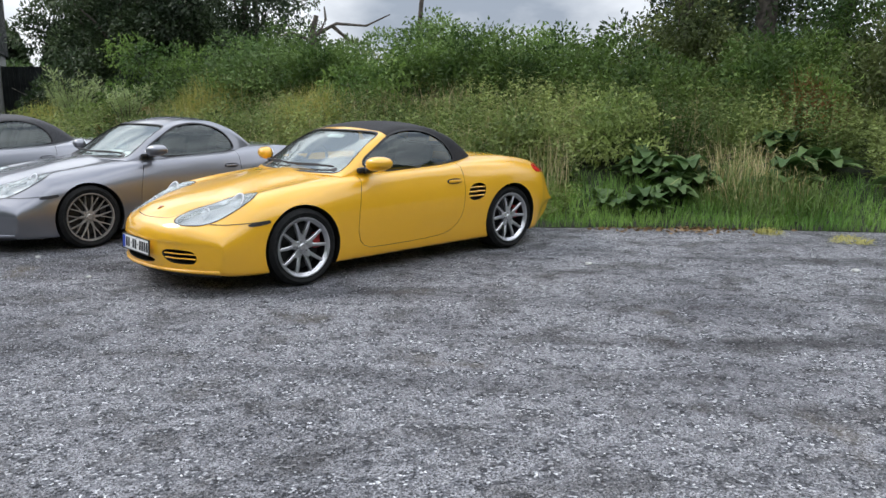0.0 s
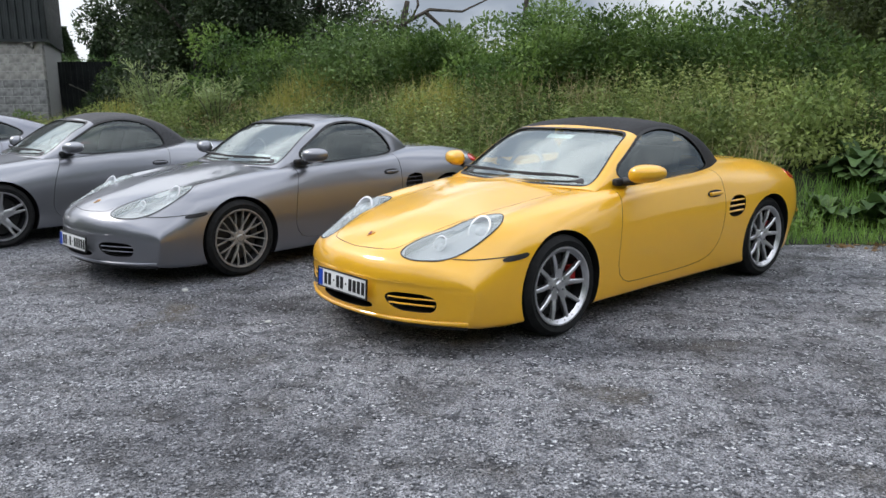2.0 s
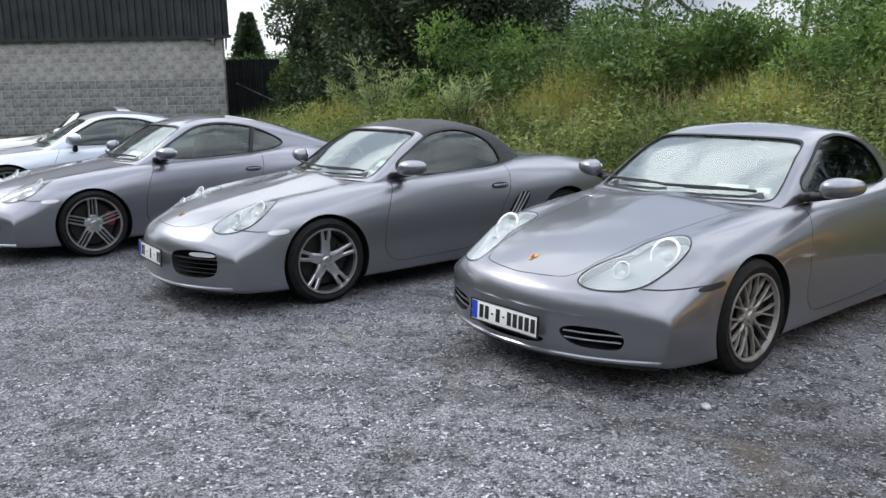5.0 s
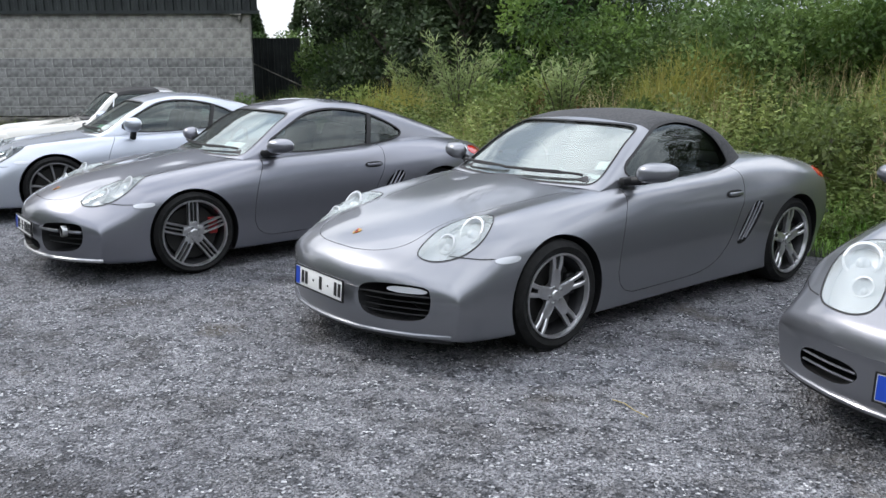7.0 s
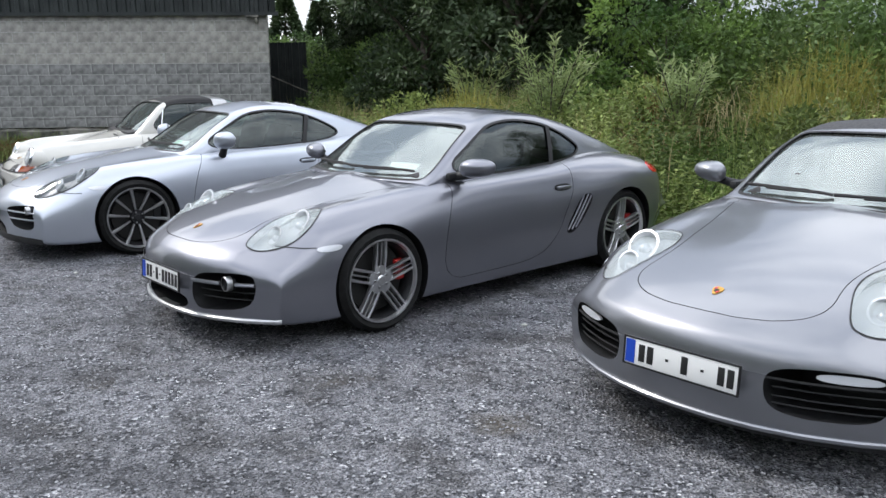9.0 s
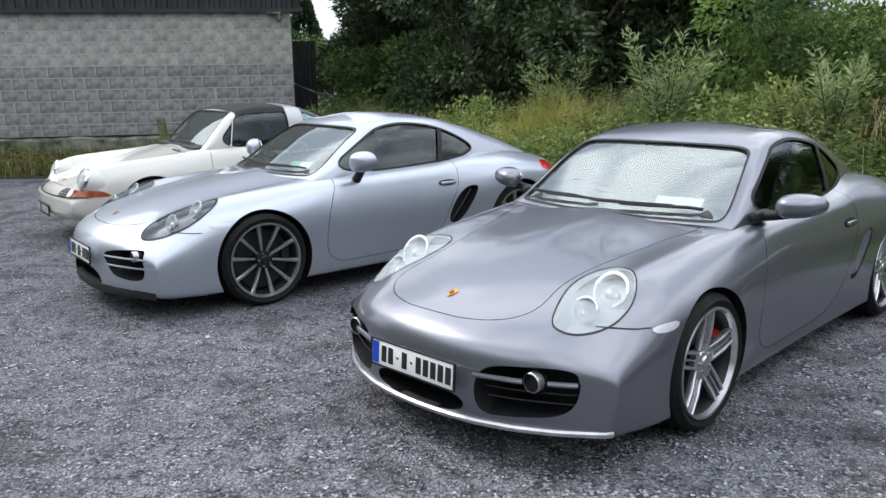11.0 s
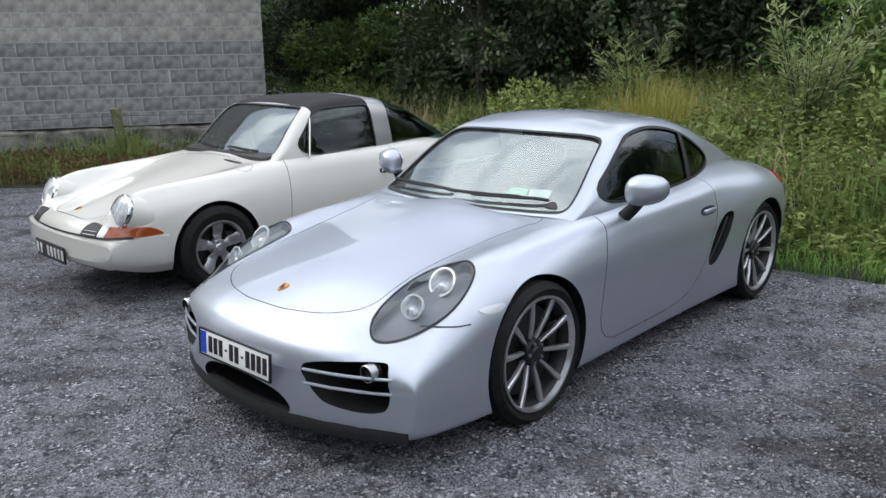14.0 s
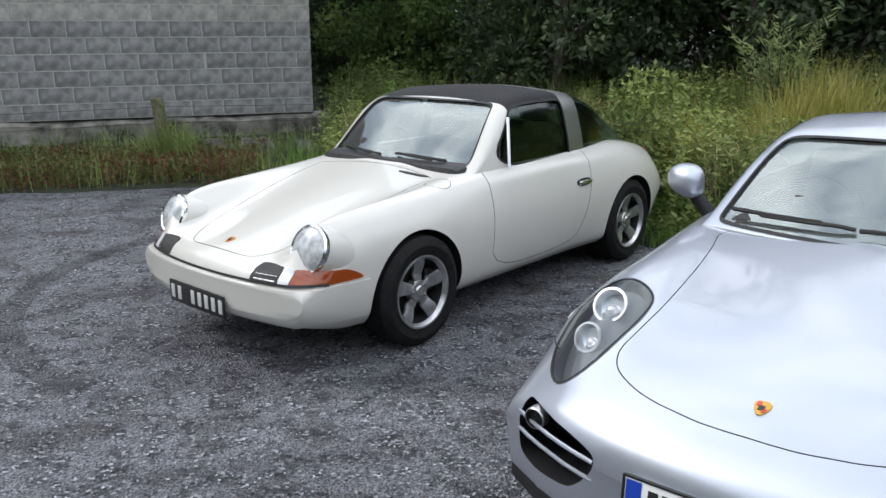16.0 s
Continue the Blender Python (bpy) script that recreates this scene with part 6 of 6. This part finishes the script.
def clump(centres, radii, count, length, width):
    """Leaves through a cloud of overlapping lobes, thicker towards their skins."""
    c, r = np.asarray(centres, float), np.asarray(radii, float)
    i = rng.choice(len(c), count, p=(r ** 2) / (r ** 2).sum())
    u = unit(rng.normal(size=(count, 3)))
    q = rng.uniform(0.35, 1.0, count) ** 0.5
    pos = c[i] + u * (r[i] * q * rng.uniform(0.85, 1.12, count))[:, None] * np.array([1, 1, 0.8])
    way = u + rng.normal(0, 0.6, (count, 3)) + np.array([0, 0, -0.15])
    return leaves(pos, way, length * rng.uniform(0.6, 1.2, count), width * rng.uniform(0.7, 1.1, count))


def lobes(height, spread, n, low):
    out = []
    for i in range(n):
        a, k = rng.uniform(0, 6.28), rng.uniform(0, 1) ** 0.6
        z = low + (height - low) * rng.uniform(0, 1)
        taper = 1 - 0.5 * max(0, (z - low) / (height - low) - 0.4)
        out.append((spread * k * taper * math.cos(a), spread * k * taper * math.sin(a), z))
    return out


def tree(at, height, spread, mat, label, count=7000, low=0.8, leaf=0.13, trunk=0.14, name="tree", slim=0.5):
    z0 = bank_height(*at) - 0.05
    root = thing(name, pose(at[0], at[1], z0), label, "tree" if name == "tree" else "bush", "hedgerow" if name == "tree" else "bushes")
    pts = [(0, 0, -0.2)]
    for i in range(1, 6):
        pts.append((0.12 * height / 6 * noise.noise(Vector((at[0], i, 0))), 0.12 * height / 6 * noise.noise(Vector((at[1], i, 5))), height * 0.8 * i / 5))
    stem = part("trunk", tube(pts, trunk, 10, 0.3), BARK, root)
    c = lobes(height, spread, 26, low)
    for q in c[::3]:
        zb = max(0.15 * height, q[2] * 0.55)
        part("branch", tube([(0, 0, zb), (q[0] * 0.5, q[1] * 0.5, zb + (q[2] - zb) * 0.6), q], trunk * 0.3, 6, 0.3), BARK, stem)
    v, f = clump(c, [spread * rng.uniform(0.26, 0.5) for _ in c], count, leaf, leaf * slim)
    crown = sheet("crown", v, f, mat, "", "", parent=root)
    return root


def bush(at, height, spread, mat, label, count=5000, leaf=0.10, slim=0.5):
    return tree(at, height, spread, mat, label, count, 0.15, leaf, 0.035, "bush", slim)


DT = "dark green hedgerow tree with a dense crown"
for at, hgt, sp in (((-13.2, 29.5), 4.0, 1.6), ((-11.2, 26.5), 6.4, 2.4), ((-8.4, 30.5), 7.0, 2.4), ((-12.0, 26.0), 3.4, 1.4), ((-9.6, 23.0), 6.0, 2.2), ((-7.6, 21.6), 6.4, 2.4), ((-6.6, 23.5), 6.0, 2.2), ((-10.6, 21.8), 4.2, 1.6), ((-8.6, 19.9), 4.2, 1.6), ((-6.6, 19.0), 3.9, 1.5), ((-14.6, 31.5), 4.6, 1.5), ((-13.0, 27.5), 3.6, 1.4)):
    tree(at, hgt, sp, DARKLEAF, DT, 15000, 0.3, 0.13)
for at, hgt, sp in (((4.6, 17.4), 4.8, 1.9), ((7.6, 17.0), 6.0, 2.4), ((9.8, 15.5), 5.5, 2.2), ((6.4, 20.0), 6.5, 2.4), ((11.5, 19.0), 7.0, 2.6)):
    tree(at, hgt, sp, DARKLEAF, DT, 10500, 0.6, 0.14, 0.2)
tree((5.9, 16.2), 7.5, 2.2, DARKLEAF, "tall dark tree with a thick bare trunk", 7000, 3.6, 0.15, 0.24)
BR = "bright green bramble and elder thicket on the bank"
for at, hgt, sp in (((-5.2, 16.8), 1.3, 1.2), ((-3.9, 16.2), 1.2, 1.2), ((-2.6, 15.6), 1.1, 1.2), ((-1.2, 15.0), 1.1, 1.3), ((0.2, 14.6), 1.0, 1.2), ((1.6, 14.2), 1.0, 1.2), ((3.2, 13.8), 1.0, 1.2), ((-3.0, 17.6), 1.3, 1.3), ((-1.0, 16.8), 1.2, 1.4), ((0.9, 16.2), 1.1, 1.3),
                    ((5.2, 13.6), 1.2, 1.2), ((7.2, 13.0), 1.3, 1.3), ((-6.4, 17.2), 1.5, 1.2), ((2.6, 15.8), 1.1, 1.3), ((9.2, 12.4), 1.4, 1.4), ((-4.8, 18.4), 1.7, 1.3), ((4.4, 15.4), 1.4, 1.2), ((6.6, 15.0), 1.7, 1.3)):
    bush(at, hgt * rng.uniform(0.85, 1.2), sp, (BRAMBLE, OLIVE, BRAMBLE, MIDLEAF)[int(rng.integers(4))], BR, 6500)
for at, hgt, sp in (((-9.2, 15.6), 0.75, 0.6), ((-7.2, 15.9), 0.9, 0.7), ((-5.3, 14.0), 0.8, 0.6), ((-3.6, 13.0), 0.8, 0.6), ((-11.2, 17.2), 0.8, 0.6), ((1.2, 11.0), 0.9, 0.7), ((2.6, 11.6), 0.9, 0.7), ((-12.4, 19.2), 0.6, 0.5), ((-10.2, 18.6), 0.9, 0.7)):
    bush(at, hgt, sp, WEED, "low leafy green weed clump", 2400, 0.085)
for at, hgt in (((-13.2, 25.6), 1.7), ((-11.9, 24.9), 1.9), ((-10.9, 24.2), 2.0)):
    bush(at, hgt, 1.0, MIDLEAF, "dark hedge shrub beside the fence", 4500, 0.12)
for at, hgt in (((-15.2, 33.5), 2.4), ((-16.8, 34.0), 2.6), ((-18.5, 34.3), 2.4), ((-20.2, 34.8), 2.5), ((-22.0, 35.2), 2.4)):
    bush(at, hgt, 1.3, MIDLEAF, "dense hedge shrub behind the metal fence", 4500, 0.14)


def sapling(at, height, stems, label):
    """Slim upright wands, each with narrow leaves along it."""
    z0 = bank_height(*at)
    root = thing("willow_sapling", pose(at[0], at[1], z0), label, "shrub", "willow saplings")
    for i in range(stems):
        a, k, hh = rng.uniform(0, 6.28), rng.uniform(0.1, 0.42), height * rng.uniform(0.6, 1.0)
        pts = [(k * hh * q ** 1.4 * math.cos(a), k * hh * q ** 1.4 * math.sin(a), hh * q * (1 - 0.12 * q)) for q in (0, 0.25, 0.5, 0.75, 1.0)]
        wand = part("stem", tube(pts, 0.012, 5, 0.3), BARK, root)
        n = 70
        q = rng.uniform(0.25, 1.0, n)
        pos = np.stack([k * hh * q ** 1.4 * math.cos(a), k * hh * q ** 1.4 * math.sin(a), hh * q * (1 - 0.12 * q)], 1) + rng.normal(0, 0.02, (n, 3))
        b = rng.uniform(0, 6.28, n)
        v, f = leaves(pos, np.stack([np.cos(b) + 0.6 * math.cos(a), np.sin(b) + 0.6 * math.sin(a), rng.uniform(0.2, 1.2, n)], 1), rng.uniform(0.09, 0.16, n), 0.022)
        sheet("leaves", v, f, WILLOW, "", "", parent=wand)
    return root


sapling((-8.0, 16.3), 2.0, 26, "pale feathery willow sapling rising from the weeds")
sapling((-6.4, 15.3), 1.5, 18, "pale feathery willow sapling rising from the weeds")
sapling((-9.2, 18.2), 1.7, 16, "pale feathery willow sapling rising from the weeds")
bush((-12.95, 19.6), 1.0, 0.42, BRAMBLE, "ivy-covered stump with pale flower heads", 1800, 0.07)

# bare fallen trunk and dead limbs on the skyline
dead = thing("dead_tree", pose(-3.7, 19.5, bank_height(-3.7, 19.5) - 0.4), "bare dead tree stump with twisted limbs", "tree")
stem = part("trunk", tube([(0, 0, 0), (0.05, 0, 1.2), (0.0, 0.1, 1.9), (0.1, 0.1, 2.3)], 0.11, 10, 0.5), BARK, dead)
for pts in ([(0, 0, 1.9), (0.6, 0, 2.2), (1.3, 0.1, 2.15), (1.9, 0, 2.4)], [(0, 0, 1.8), (-0.5, 0, 2.0), (-0.9, 0.1, 1.9)], [(0.5, 0, 2.15), (0.9, 0.1, 1.8), (1.4, 0.1, 1.7)], [(0.2, 0, 2.0), (0.35, 0, 2.3), (0.3, 0.1, 2.6)]):
    part("branch", tube([(a, b, c - 0.1) for a, b, c in pts], 0.05, 7, 0.3), BARK, stem)
pole = thing("leaning_pole", pose(-1.15, 18.5, bank_height(-1.15, 18.5)), "thin dark leaning stake on the skyline", "pole")
part("stake", tube([(0, 0, 0), (0.3, 0, 3.0)], 0.05, 8), BARK, pole)

# far trees behind the shed gap
for x, y, hgt in ((-20, 46, 7.5), (-22.5, 48, 8.5), (-24.5, 45, 7), (-17.5, 50, 8), (-27, 50, 9), (-14, 48, 7.5), (-26.5, 44, 7.0), (-29, 47, 8.5), (-31, 45, 7.5)):
    z0, hgt = 1.0, hgt * 0.56
    root = thing("conifer", pose(x, y, z0), "distant dark green conifer tree", "tree", "distant conifers")
    part("trunk", tube([(0, 0, 0), (0, 0, hgt * 0.9)], 0.16, 8, 0.2), BARK, root)
    n = 2600
    k = rng.uniform(0.05, 1, n) ** 0.7
    a = rng.uniform(0, 6.28, n)
    rad = (1 - k) * hgt * 0.36 * rng.uniform(0.4, 1.0, n) + 0.1
    pos = np.stack([rad * np.cos(a), rad * np.sin(a), k * hgt], 1)
    v, f = leaves(pos, np.stack([np.cos(a), np.sin(a), rng.uniform(-0.5, 0.5, n)], 1), 0.34, 0.15)
    sheet("crown", v, f, DARKLEAF, "", "", parent=root)

# ---- shed ----
BLOCK = mottle(material("concrete_block", (0.24, 0.24, 0.235), 0.95), (0.15, 0.15, 0.147), (0.31, 0.31, 0.30), 7, 9, 0.5, 0.006, rand=0.22)
BLOCK_PALE = mottle(material("pale_concrete_block", (0.36, 0.35, 0.32), 0.95), (0.22, 0.215, 0.20), (0.41, 0.395, 0.36), 6, 9, 0.5, 0.006, rand=0.22)
MORTAR = mottle(material("mortar", (0.35, 0.35, 0.33), 0.95), (0.32, 0.32, 0.30), (0.47, 0.47, 0.445), 20, 6, 0.4, 0.004)
CLAD = mottle(material("dark_green_cladding", (0.018, 0.024, 0.024), 0.5, 0.1), (0.012, 0.016, 0.016), (0.03, 0.036, 0.035), 2.5, 6)
RUBBLE = mottle(material("rendered_rubble", (0.15, 0.14, 0.12), 0.95), (0.045, 0.045, 0.038), (0.25, 0.24, 0.21), 4.5, 9, 0.9, 0.04)
CORNER, ALONG = Vector((-14.25, 22.75)), 180 + 13
BASE_Z, TOP_Z, LONG = 0.50, 2.95, 13.5
wall = thing("wall_shed", pose(CORNER.x, CORNER.y, 0, 0, 0, ALONG), "grey concrete block shed wall, paler at the top", "wall", kind="structure")
part("mortar_core", merge(box((LONG - 0.02, 0.18, TOP_Z - BASE_Z), (LONG / 2 + 0.01, -0.0925, (TOP_Z + BASE_Z) / 2))), MORTAR, wall)
bp_ = box((0.440, 0.2, 0.214), (0, 0, 0), 0.003, seg=1)
hb_ = box((0.215, 0.2, 0.214), (0, 0, 0), 0.003, seg=1)
full, half_b = bpy.data.meshes.new("block"), bpy.data.meshes.new("half_block")
bp_.to_mesh(full), hb_.to_mesh(half_b)
full_pale, half_pale = full.copy(), half_b.copy()
for me, mt in ((full, BLOCK), (half_b, BLOCK), (full_pale, BLOCK_PALE), (half_pale, BLOCK_PALE)):
    me.materials.append(mt)
courses = int(round((TOP_Z - BASE_Z) / 0.225))
rest = []
for c in range(courses):
    z = BASE_Z + 0.1125 + c * 0.225
    x = 0.0
    first = True
    while x < LONG - 0.3:
        w = 0.225 if (first and c % 2) else 0.45
        pale = c >= courses - 5
        at = (x + w / 2, -0.1 + rng.uniform(-0.002, 0.002), z)
        if x < 11.5:
            ob = new("block", (half_pale if pale else half_b) if w < 0.3 else (full_pale if pale else full))
            ob.parent = wall
            ob.matrix_basis = pose(*at, 0, 0, rng.uniform(-0.25, 0.25))
        else:
            rest.append(box((w - 0.014, 0.2, 0.211), at, 0))
        x += w
        first = False
if rest:
    far = part("far_blocks", merge(*rest), BLOCK, wall)
    far["kind"] = "stuff"
tagged(mesh_object("wall_shed_end", box((0.2, 7.8, TOP_Z - BASE_Z), (0, 0, 0)), MORTAR), "pale rendered end wall of the shed", "wall", kind="structure").matrix_basis = pose(CORNER.x, CORNER.y, 0, 0, 0, ALONG) @ pose(0.02, -0.21, 0, 0, 0, 15) @ pose(0.11, -3.92, (TOP_Z + BASE_Z) / 2)
plinth = bmesh.new()
bmesh.ops.create_grid(plinth, x_segments=110, y_segments=8, size=0.5)
for v in plinth.verts:
    x, z = (v.co.x + 0.5) * (LONG + 4.5) - 4.5, (v.co.y + 0.5)
    v.co = (x, 0.10 + 0.07 * noise.noise(Vector((x * 2.2, z * 3, 0))) + 0.03 * noise.noise(Vector((x * 9, z * 9, 2))) - (0.22 if z > 0.99 else 0), -0.1 + z * (BASE_Z + 0.1 + (0.05 * noise.noise(Vector((x * 1.3, 4, 0))) if z > 0.8 else 0)))
bmesh.ops.reverse_faces(plinth, faces=plinth.faces)
tagged(mesh_object("wall_plinth", smooth(plinth, 50), RUBBLE), "rough weathered rubble plinth below the block wall", "wall", kind="structure").matrix_basis = pose(CORNER.x, CORNER.y, 0, 0, 0, ALONG)


def corrugated(length, height, pitch=0.2, depth=0.035):
    bm = bmesh.new()
    rows = []
    x = 0.0
    prof = ((0.0, 0), (0.35, 0), (0.45, 1), (0.85, 1), (0.95, 0))
    pts = []
    while x < length:
        pts += [(x + q * pitch, h * depth) for q, h in prof]
        x += pitch
    for z in (0, height):
        rows.append([bm.verts.new((a, b, z)) for a, b in pts])
    back = [[bm.verts.new((a, b - 0.006, z)) for a, b in pts] for z in (0, height)]
    for i in range(len(pts) - 1):
        bm.faces.new((rows[0][i], rows[0][i + 1], rows[1][i + 1], rows[1][i]))
        bm.faces.new((back[0][i + 1], back[0][i], back[1][i], back[1][i + 1]))
        bm.faces.new((rows[0][i + 1], rows[0][i], back[0][i], back[0][i + 1]))
    return bm


clad = thing("cladding", pose(CORNER.x, CORNER.y, 0, 0, 0, ALONG), "dark green ribbed metal shed cladding above the blocks", "cladding", kind="structure")
bm = corrugated(LONG + 0.2, 2.6)
bmesh.ops.translate(bm, vec=(-0.12, 0.02, TOP_Z - 0.03), verts=bm.verts)
mesh_object("sheet_front", bm, CLAD, clad)
bm = corrugated(8.2, 2.6)
bmesh.ops.transform(bm, matrix=pose(0, 0, 0, 0, 0, 15) @ pose(-0.10, -8.15, TOP_Z - 0.03, 0, 0, 90), verts=bm.verts)
mesh_object("sheet_end", bm, CLAD, clad)
part("drip_flashing", merge(box((LONG + 0.3, 0.10, 0.03), (LONG / 2 - 0.1, 0.04, TOP_Z - 0.03)), box((LONG + 0.3, 0.015, 0.07), (LONG / 2 - 0.1, 0.09, TOP_Z - 0.06))), CLAD, clad)
part("roof", box((LONG + 0.6, 9, 0.06), (LONG / 2, -4.2, TOP_Z + 2.62), turn=pose(0, 0, 0, 4, 0, 0)), CLAD, clad)
part("corner_trim", box((0.12, 0.12, 2.6), (-0.13, 0.04, TOP_Z + 1.27), 0.01), CLAD, clad)
for i in range(26):
    sc = lathe([(0, 0.012), (0.011, 0.010), (0.014, 0), (0, 0)], 8, "y", closed=False)
    bmesh.ops.translate(sc, vec=(0.2 + i * 0.4 + 0.02 * math.sin(i * 5), 0.022, TOP_Z + 0.09 + 0.02 * math.sin(i * 3)), verts=sc.verts)
    part("screw", sc, STEEL, clad)
part("lamp_bracket", merge(box((0.26, 0.10, 0.05), (0.30, 0.10, TOP_Z - 0.12), 0.015), box((0.07, 0.12, 0.14), (0.22, 0.08, TOP_Z - 0.2), 0.03)), RUBBLE, clad, "weathered bracket under the eave")
fence = thing("sheet_fence", pose(-19.0, 27.4, 0, 0, 0, 8), "dark ribbed metal fence beside the shed", "fence", kind="structure")
bm = corrugated(3.9, 2.3)
bmesh.ops.translate(bm, vec=(0, 0, 0.2), verts=bm.verts)
mesh_object("sheet", bm, CLAD, fence)
part("rail", tube([(2.6, -0.25, 1.75), (4.4, -1.2, 1.05)], 0.02, 8), RUBBLE, fence)
MOSS = mottle(material("mossy_post", (0.10, 0.11, 0.05), 0.95), (0.07, 0.09, 0.03), (0.17, 0.15, 0.10), 14, 8, 0.7, 0.02)
RUSTWIRE = material("rusty_wire", (0.06, 0.045, 0.035), 0.8, 0.3)
post = thing("fence_post", pose(-16.0, 20.4, 0, 0, -4, 20), "mossy old wooden fence post in the weeds", "post")
part("post", box((0.14, 0.14, 0.98), (0, 0, 0.42), 0.02), MOSS, post)
for j, z in enumerate((0.35, 0.6, 0.8)):
    w = thing("fence_wire", pose(0, 0, 0), "thin rusty fence wire along the weeds", "wire", "fence wires")
    part("strand", tube([(-22, 18.6, z), (-19, 19.55, z - 0.05), (-16, 20.4, z), (-14.3, 20.9, z - 0.04), (-12.8, 21.2, z)], 0.003, 5), RUSTWIRE, w)
for i, (x, y) in enumerate(((-14.3, 21.0), (-14.9, 20.9), (-13.8, 21.2), (-15.4, 20.7))):
    bm = bmesh.new()
    bmesh.ops.create_icosphere(bm, subdivisions=2, radius=0.22 + 0.05 * (i % 2))
    for v in bm.verts:
        v.co *= 1 + 0.4 * noise.noise(v.co * 4 + Vector((i * 7, 0, 0)))
        v.co.z *= 0.6
    ob = mesh_object("rubble_stone", smooth(bm, 20), RUBBLE)
    ob.matrix_basis = pose(x, y, bank_height(x, y) + 0.08, 10 * i, 15, 40 * i)
    tagged(ob, "rough weathered rubble stone by the shed", "stone", "rubble stones")
# weeds in front of the shed
n = 5200
p = np.stack([rng.uniform(-24, -13.2, n), np.zeros(n), np.zeros(n)], 1)
p[:, 1] = np.array([EDGE(q) for q in p[:, 0]]) + rng.uniform(0.0, 2.2, n)
p[:, 2] = [bank_height(a, b) for a, b, _ in p]
v, f = blades(p, 0.15 + 0.35 * rng.uniform(0, 1, n), 0.009, rng.uniform(0.2, 0.8, n))
sheet("shed_grass", v, f, GRASS, "green grass growing before the shed plinth", "grass")
REDWEED = leaf_material("red_tinged_weeds", (0.16, 0.06, 0.04), (0.12, 0.15, 0.04), 2.2, 0.4)
n = 16000
p = np.stack([rng.uniform(-24, -14.8, n), np.zeros(n), np.zeros(n)], 1)
p[:, 1] = np.array([EDGE(q) for q in p[:, 0]]) + rng.uniform(0.0, 1.4, n)
p[:, 2] = [bank_height(a, b) for a, b, _ in p]
p[:, 2] += rng.uniform(0, 0.30, n)
v, f = leaves(p, rng.normal(size=(n, 3)) + np.array([0, 0, 0.4]), 0.06, 0.03)
sheet("red_weeds", v, f, REDWEED, "low red-tinged weeds before the shed", "weeds")
stand("shed_shrub", (-15.9, 20.2), 0.4, 700, 0.85, 0.012, GRASS, "bushy green tuft round the fence post", "weed", (0.1, 0.5))
stand("shed_shrub", (-19.6, 20.0), 0.35, 400, 1.1, 0.012, SEDGE, "thin yellow-green weed before the wall", "weed", (0.1, 0.5))

# fallen leaves and straw on the gravel
LITTER = leaf_material("fallen_leaves", (0.16, 0.10, 0.05), (0.34, 0.22, 0.10), 8, 0.4, 0.1)
n = 260
p = np.stack([rng.normal(2.9, 0.45, n), np.zeros(n), np.full(n, 0.008)], 1)
p[:, 1] = np.array([EDGE(q) for q in p[:, 0]]) - np.abs(rng.normal(0.02, 0.16, n))
v, f = leaves(p, rng.normal(size=(n, 3)) * np.array([1, 1, 0.15]) + np.array([0, 0, 0.08]), 0.06, 0.035, 0.1)
sheet("leaf_litter", v, f, LITTER, "brown fallen leaves scattered at the gravel edge", "leaves")
straw = thing("straw_stalk", pose(-5.62, 7.87, 0.012, 0, 0, 130), "single pale straw stalk lying on gravel", "straw")
part("stalk", tube([(-0.11, 0, 0), (-0.03, 0.01, 0.004), (0.05, 0.0, 0.006), (0.12, 0.012, 0.0)], 0.003, 6), STRAW, straw)
for x, y, s in ((4.6, 8.5, 0.22), (5.4, 8.75, 0.18), (3.9, 8.95, 0.15)):
    stand("grass_tuft", (x, y), s, 160, 0.10, 0.006, SEDGE, "small flat tuft of grass in gravel", "grass", (0.5, 1.2), 0.6)

# ---- unseen hedge added to close the yard behind the path, tall to darken the car flanks ----
hv = []
for i in range(91):
    a = radians(150 + 225 * i / 90)
    rad = 19 + 1.5 * noise.noise(Vector((i * 0.35, 0, 1)))
    x, y = -5 + 1.15 * rad * math.cos(a), 4 + rad * math.sin(a)
    top = 8.5 + 1.8 * noise.noise(Vector((i * 0.4, 3, 0))) + 0.6 * noise.noise(Vector((i * 1.7, 8, 0)))
    for j in range(7):
        k = j / 6
        bulge = 0.7 * math.sin(math.pi * (0.15 + 0.8 * k)) + 0.3 * noise.noise(Vector((i * 0.9, j * 1.3, 4)))
        hv.append((x - bulge * math.cos(a), y - bulge * math.sin(a), top * k - 0.05))
hf = [(i * 7 + j, (i + 1) * 7 + j, (i + 1) * 7 + j + 1, i * 7 + j + 1) for i in range(90) for j in range(6)]
sheet("backdrop", hv, hf, DARKLEAF, "unseen tall dark hedge closing the yard, added to dim the horizon", "hedge", "structure")
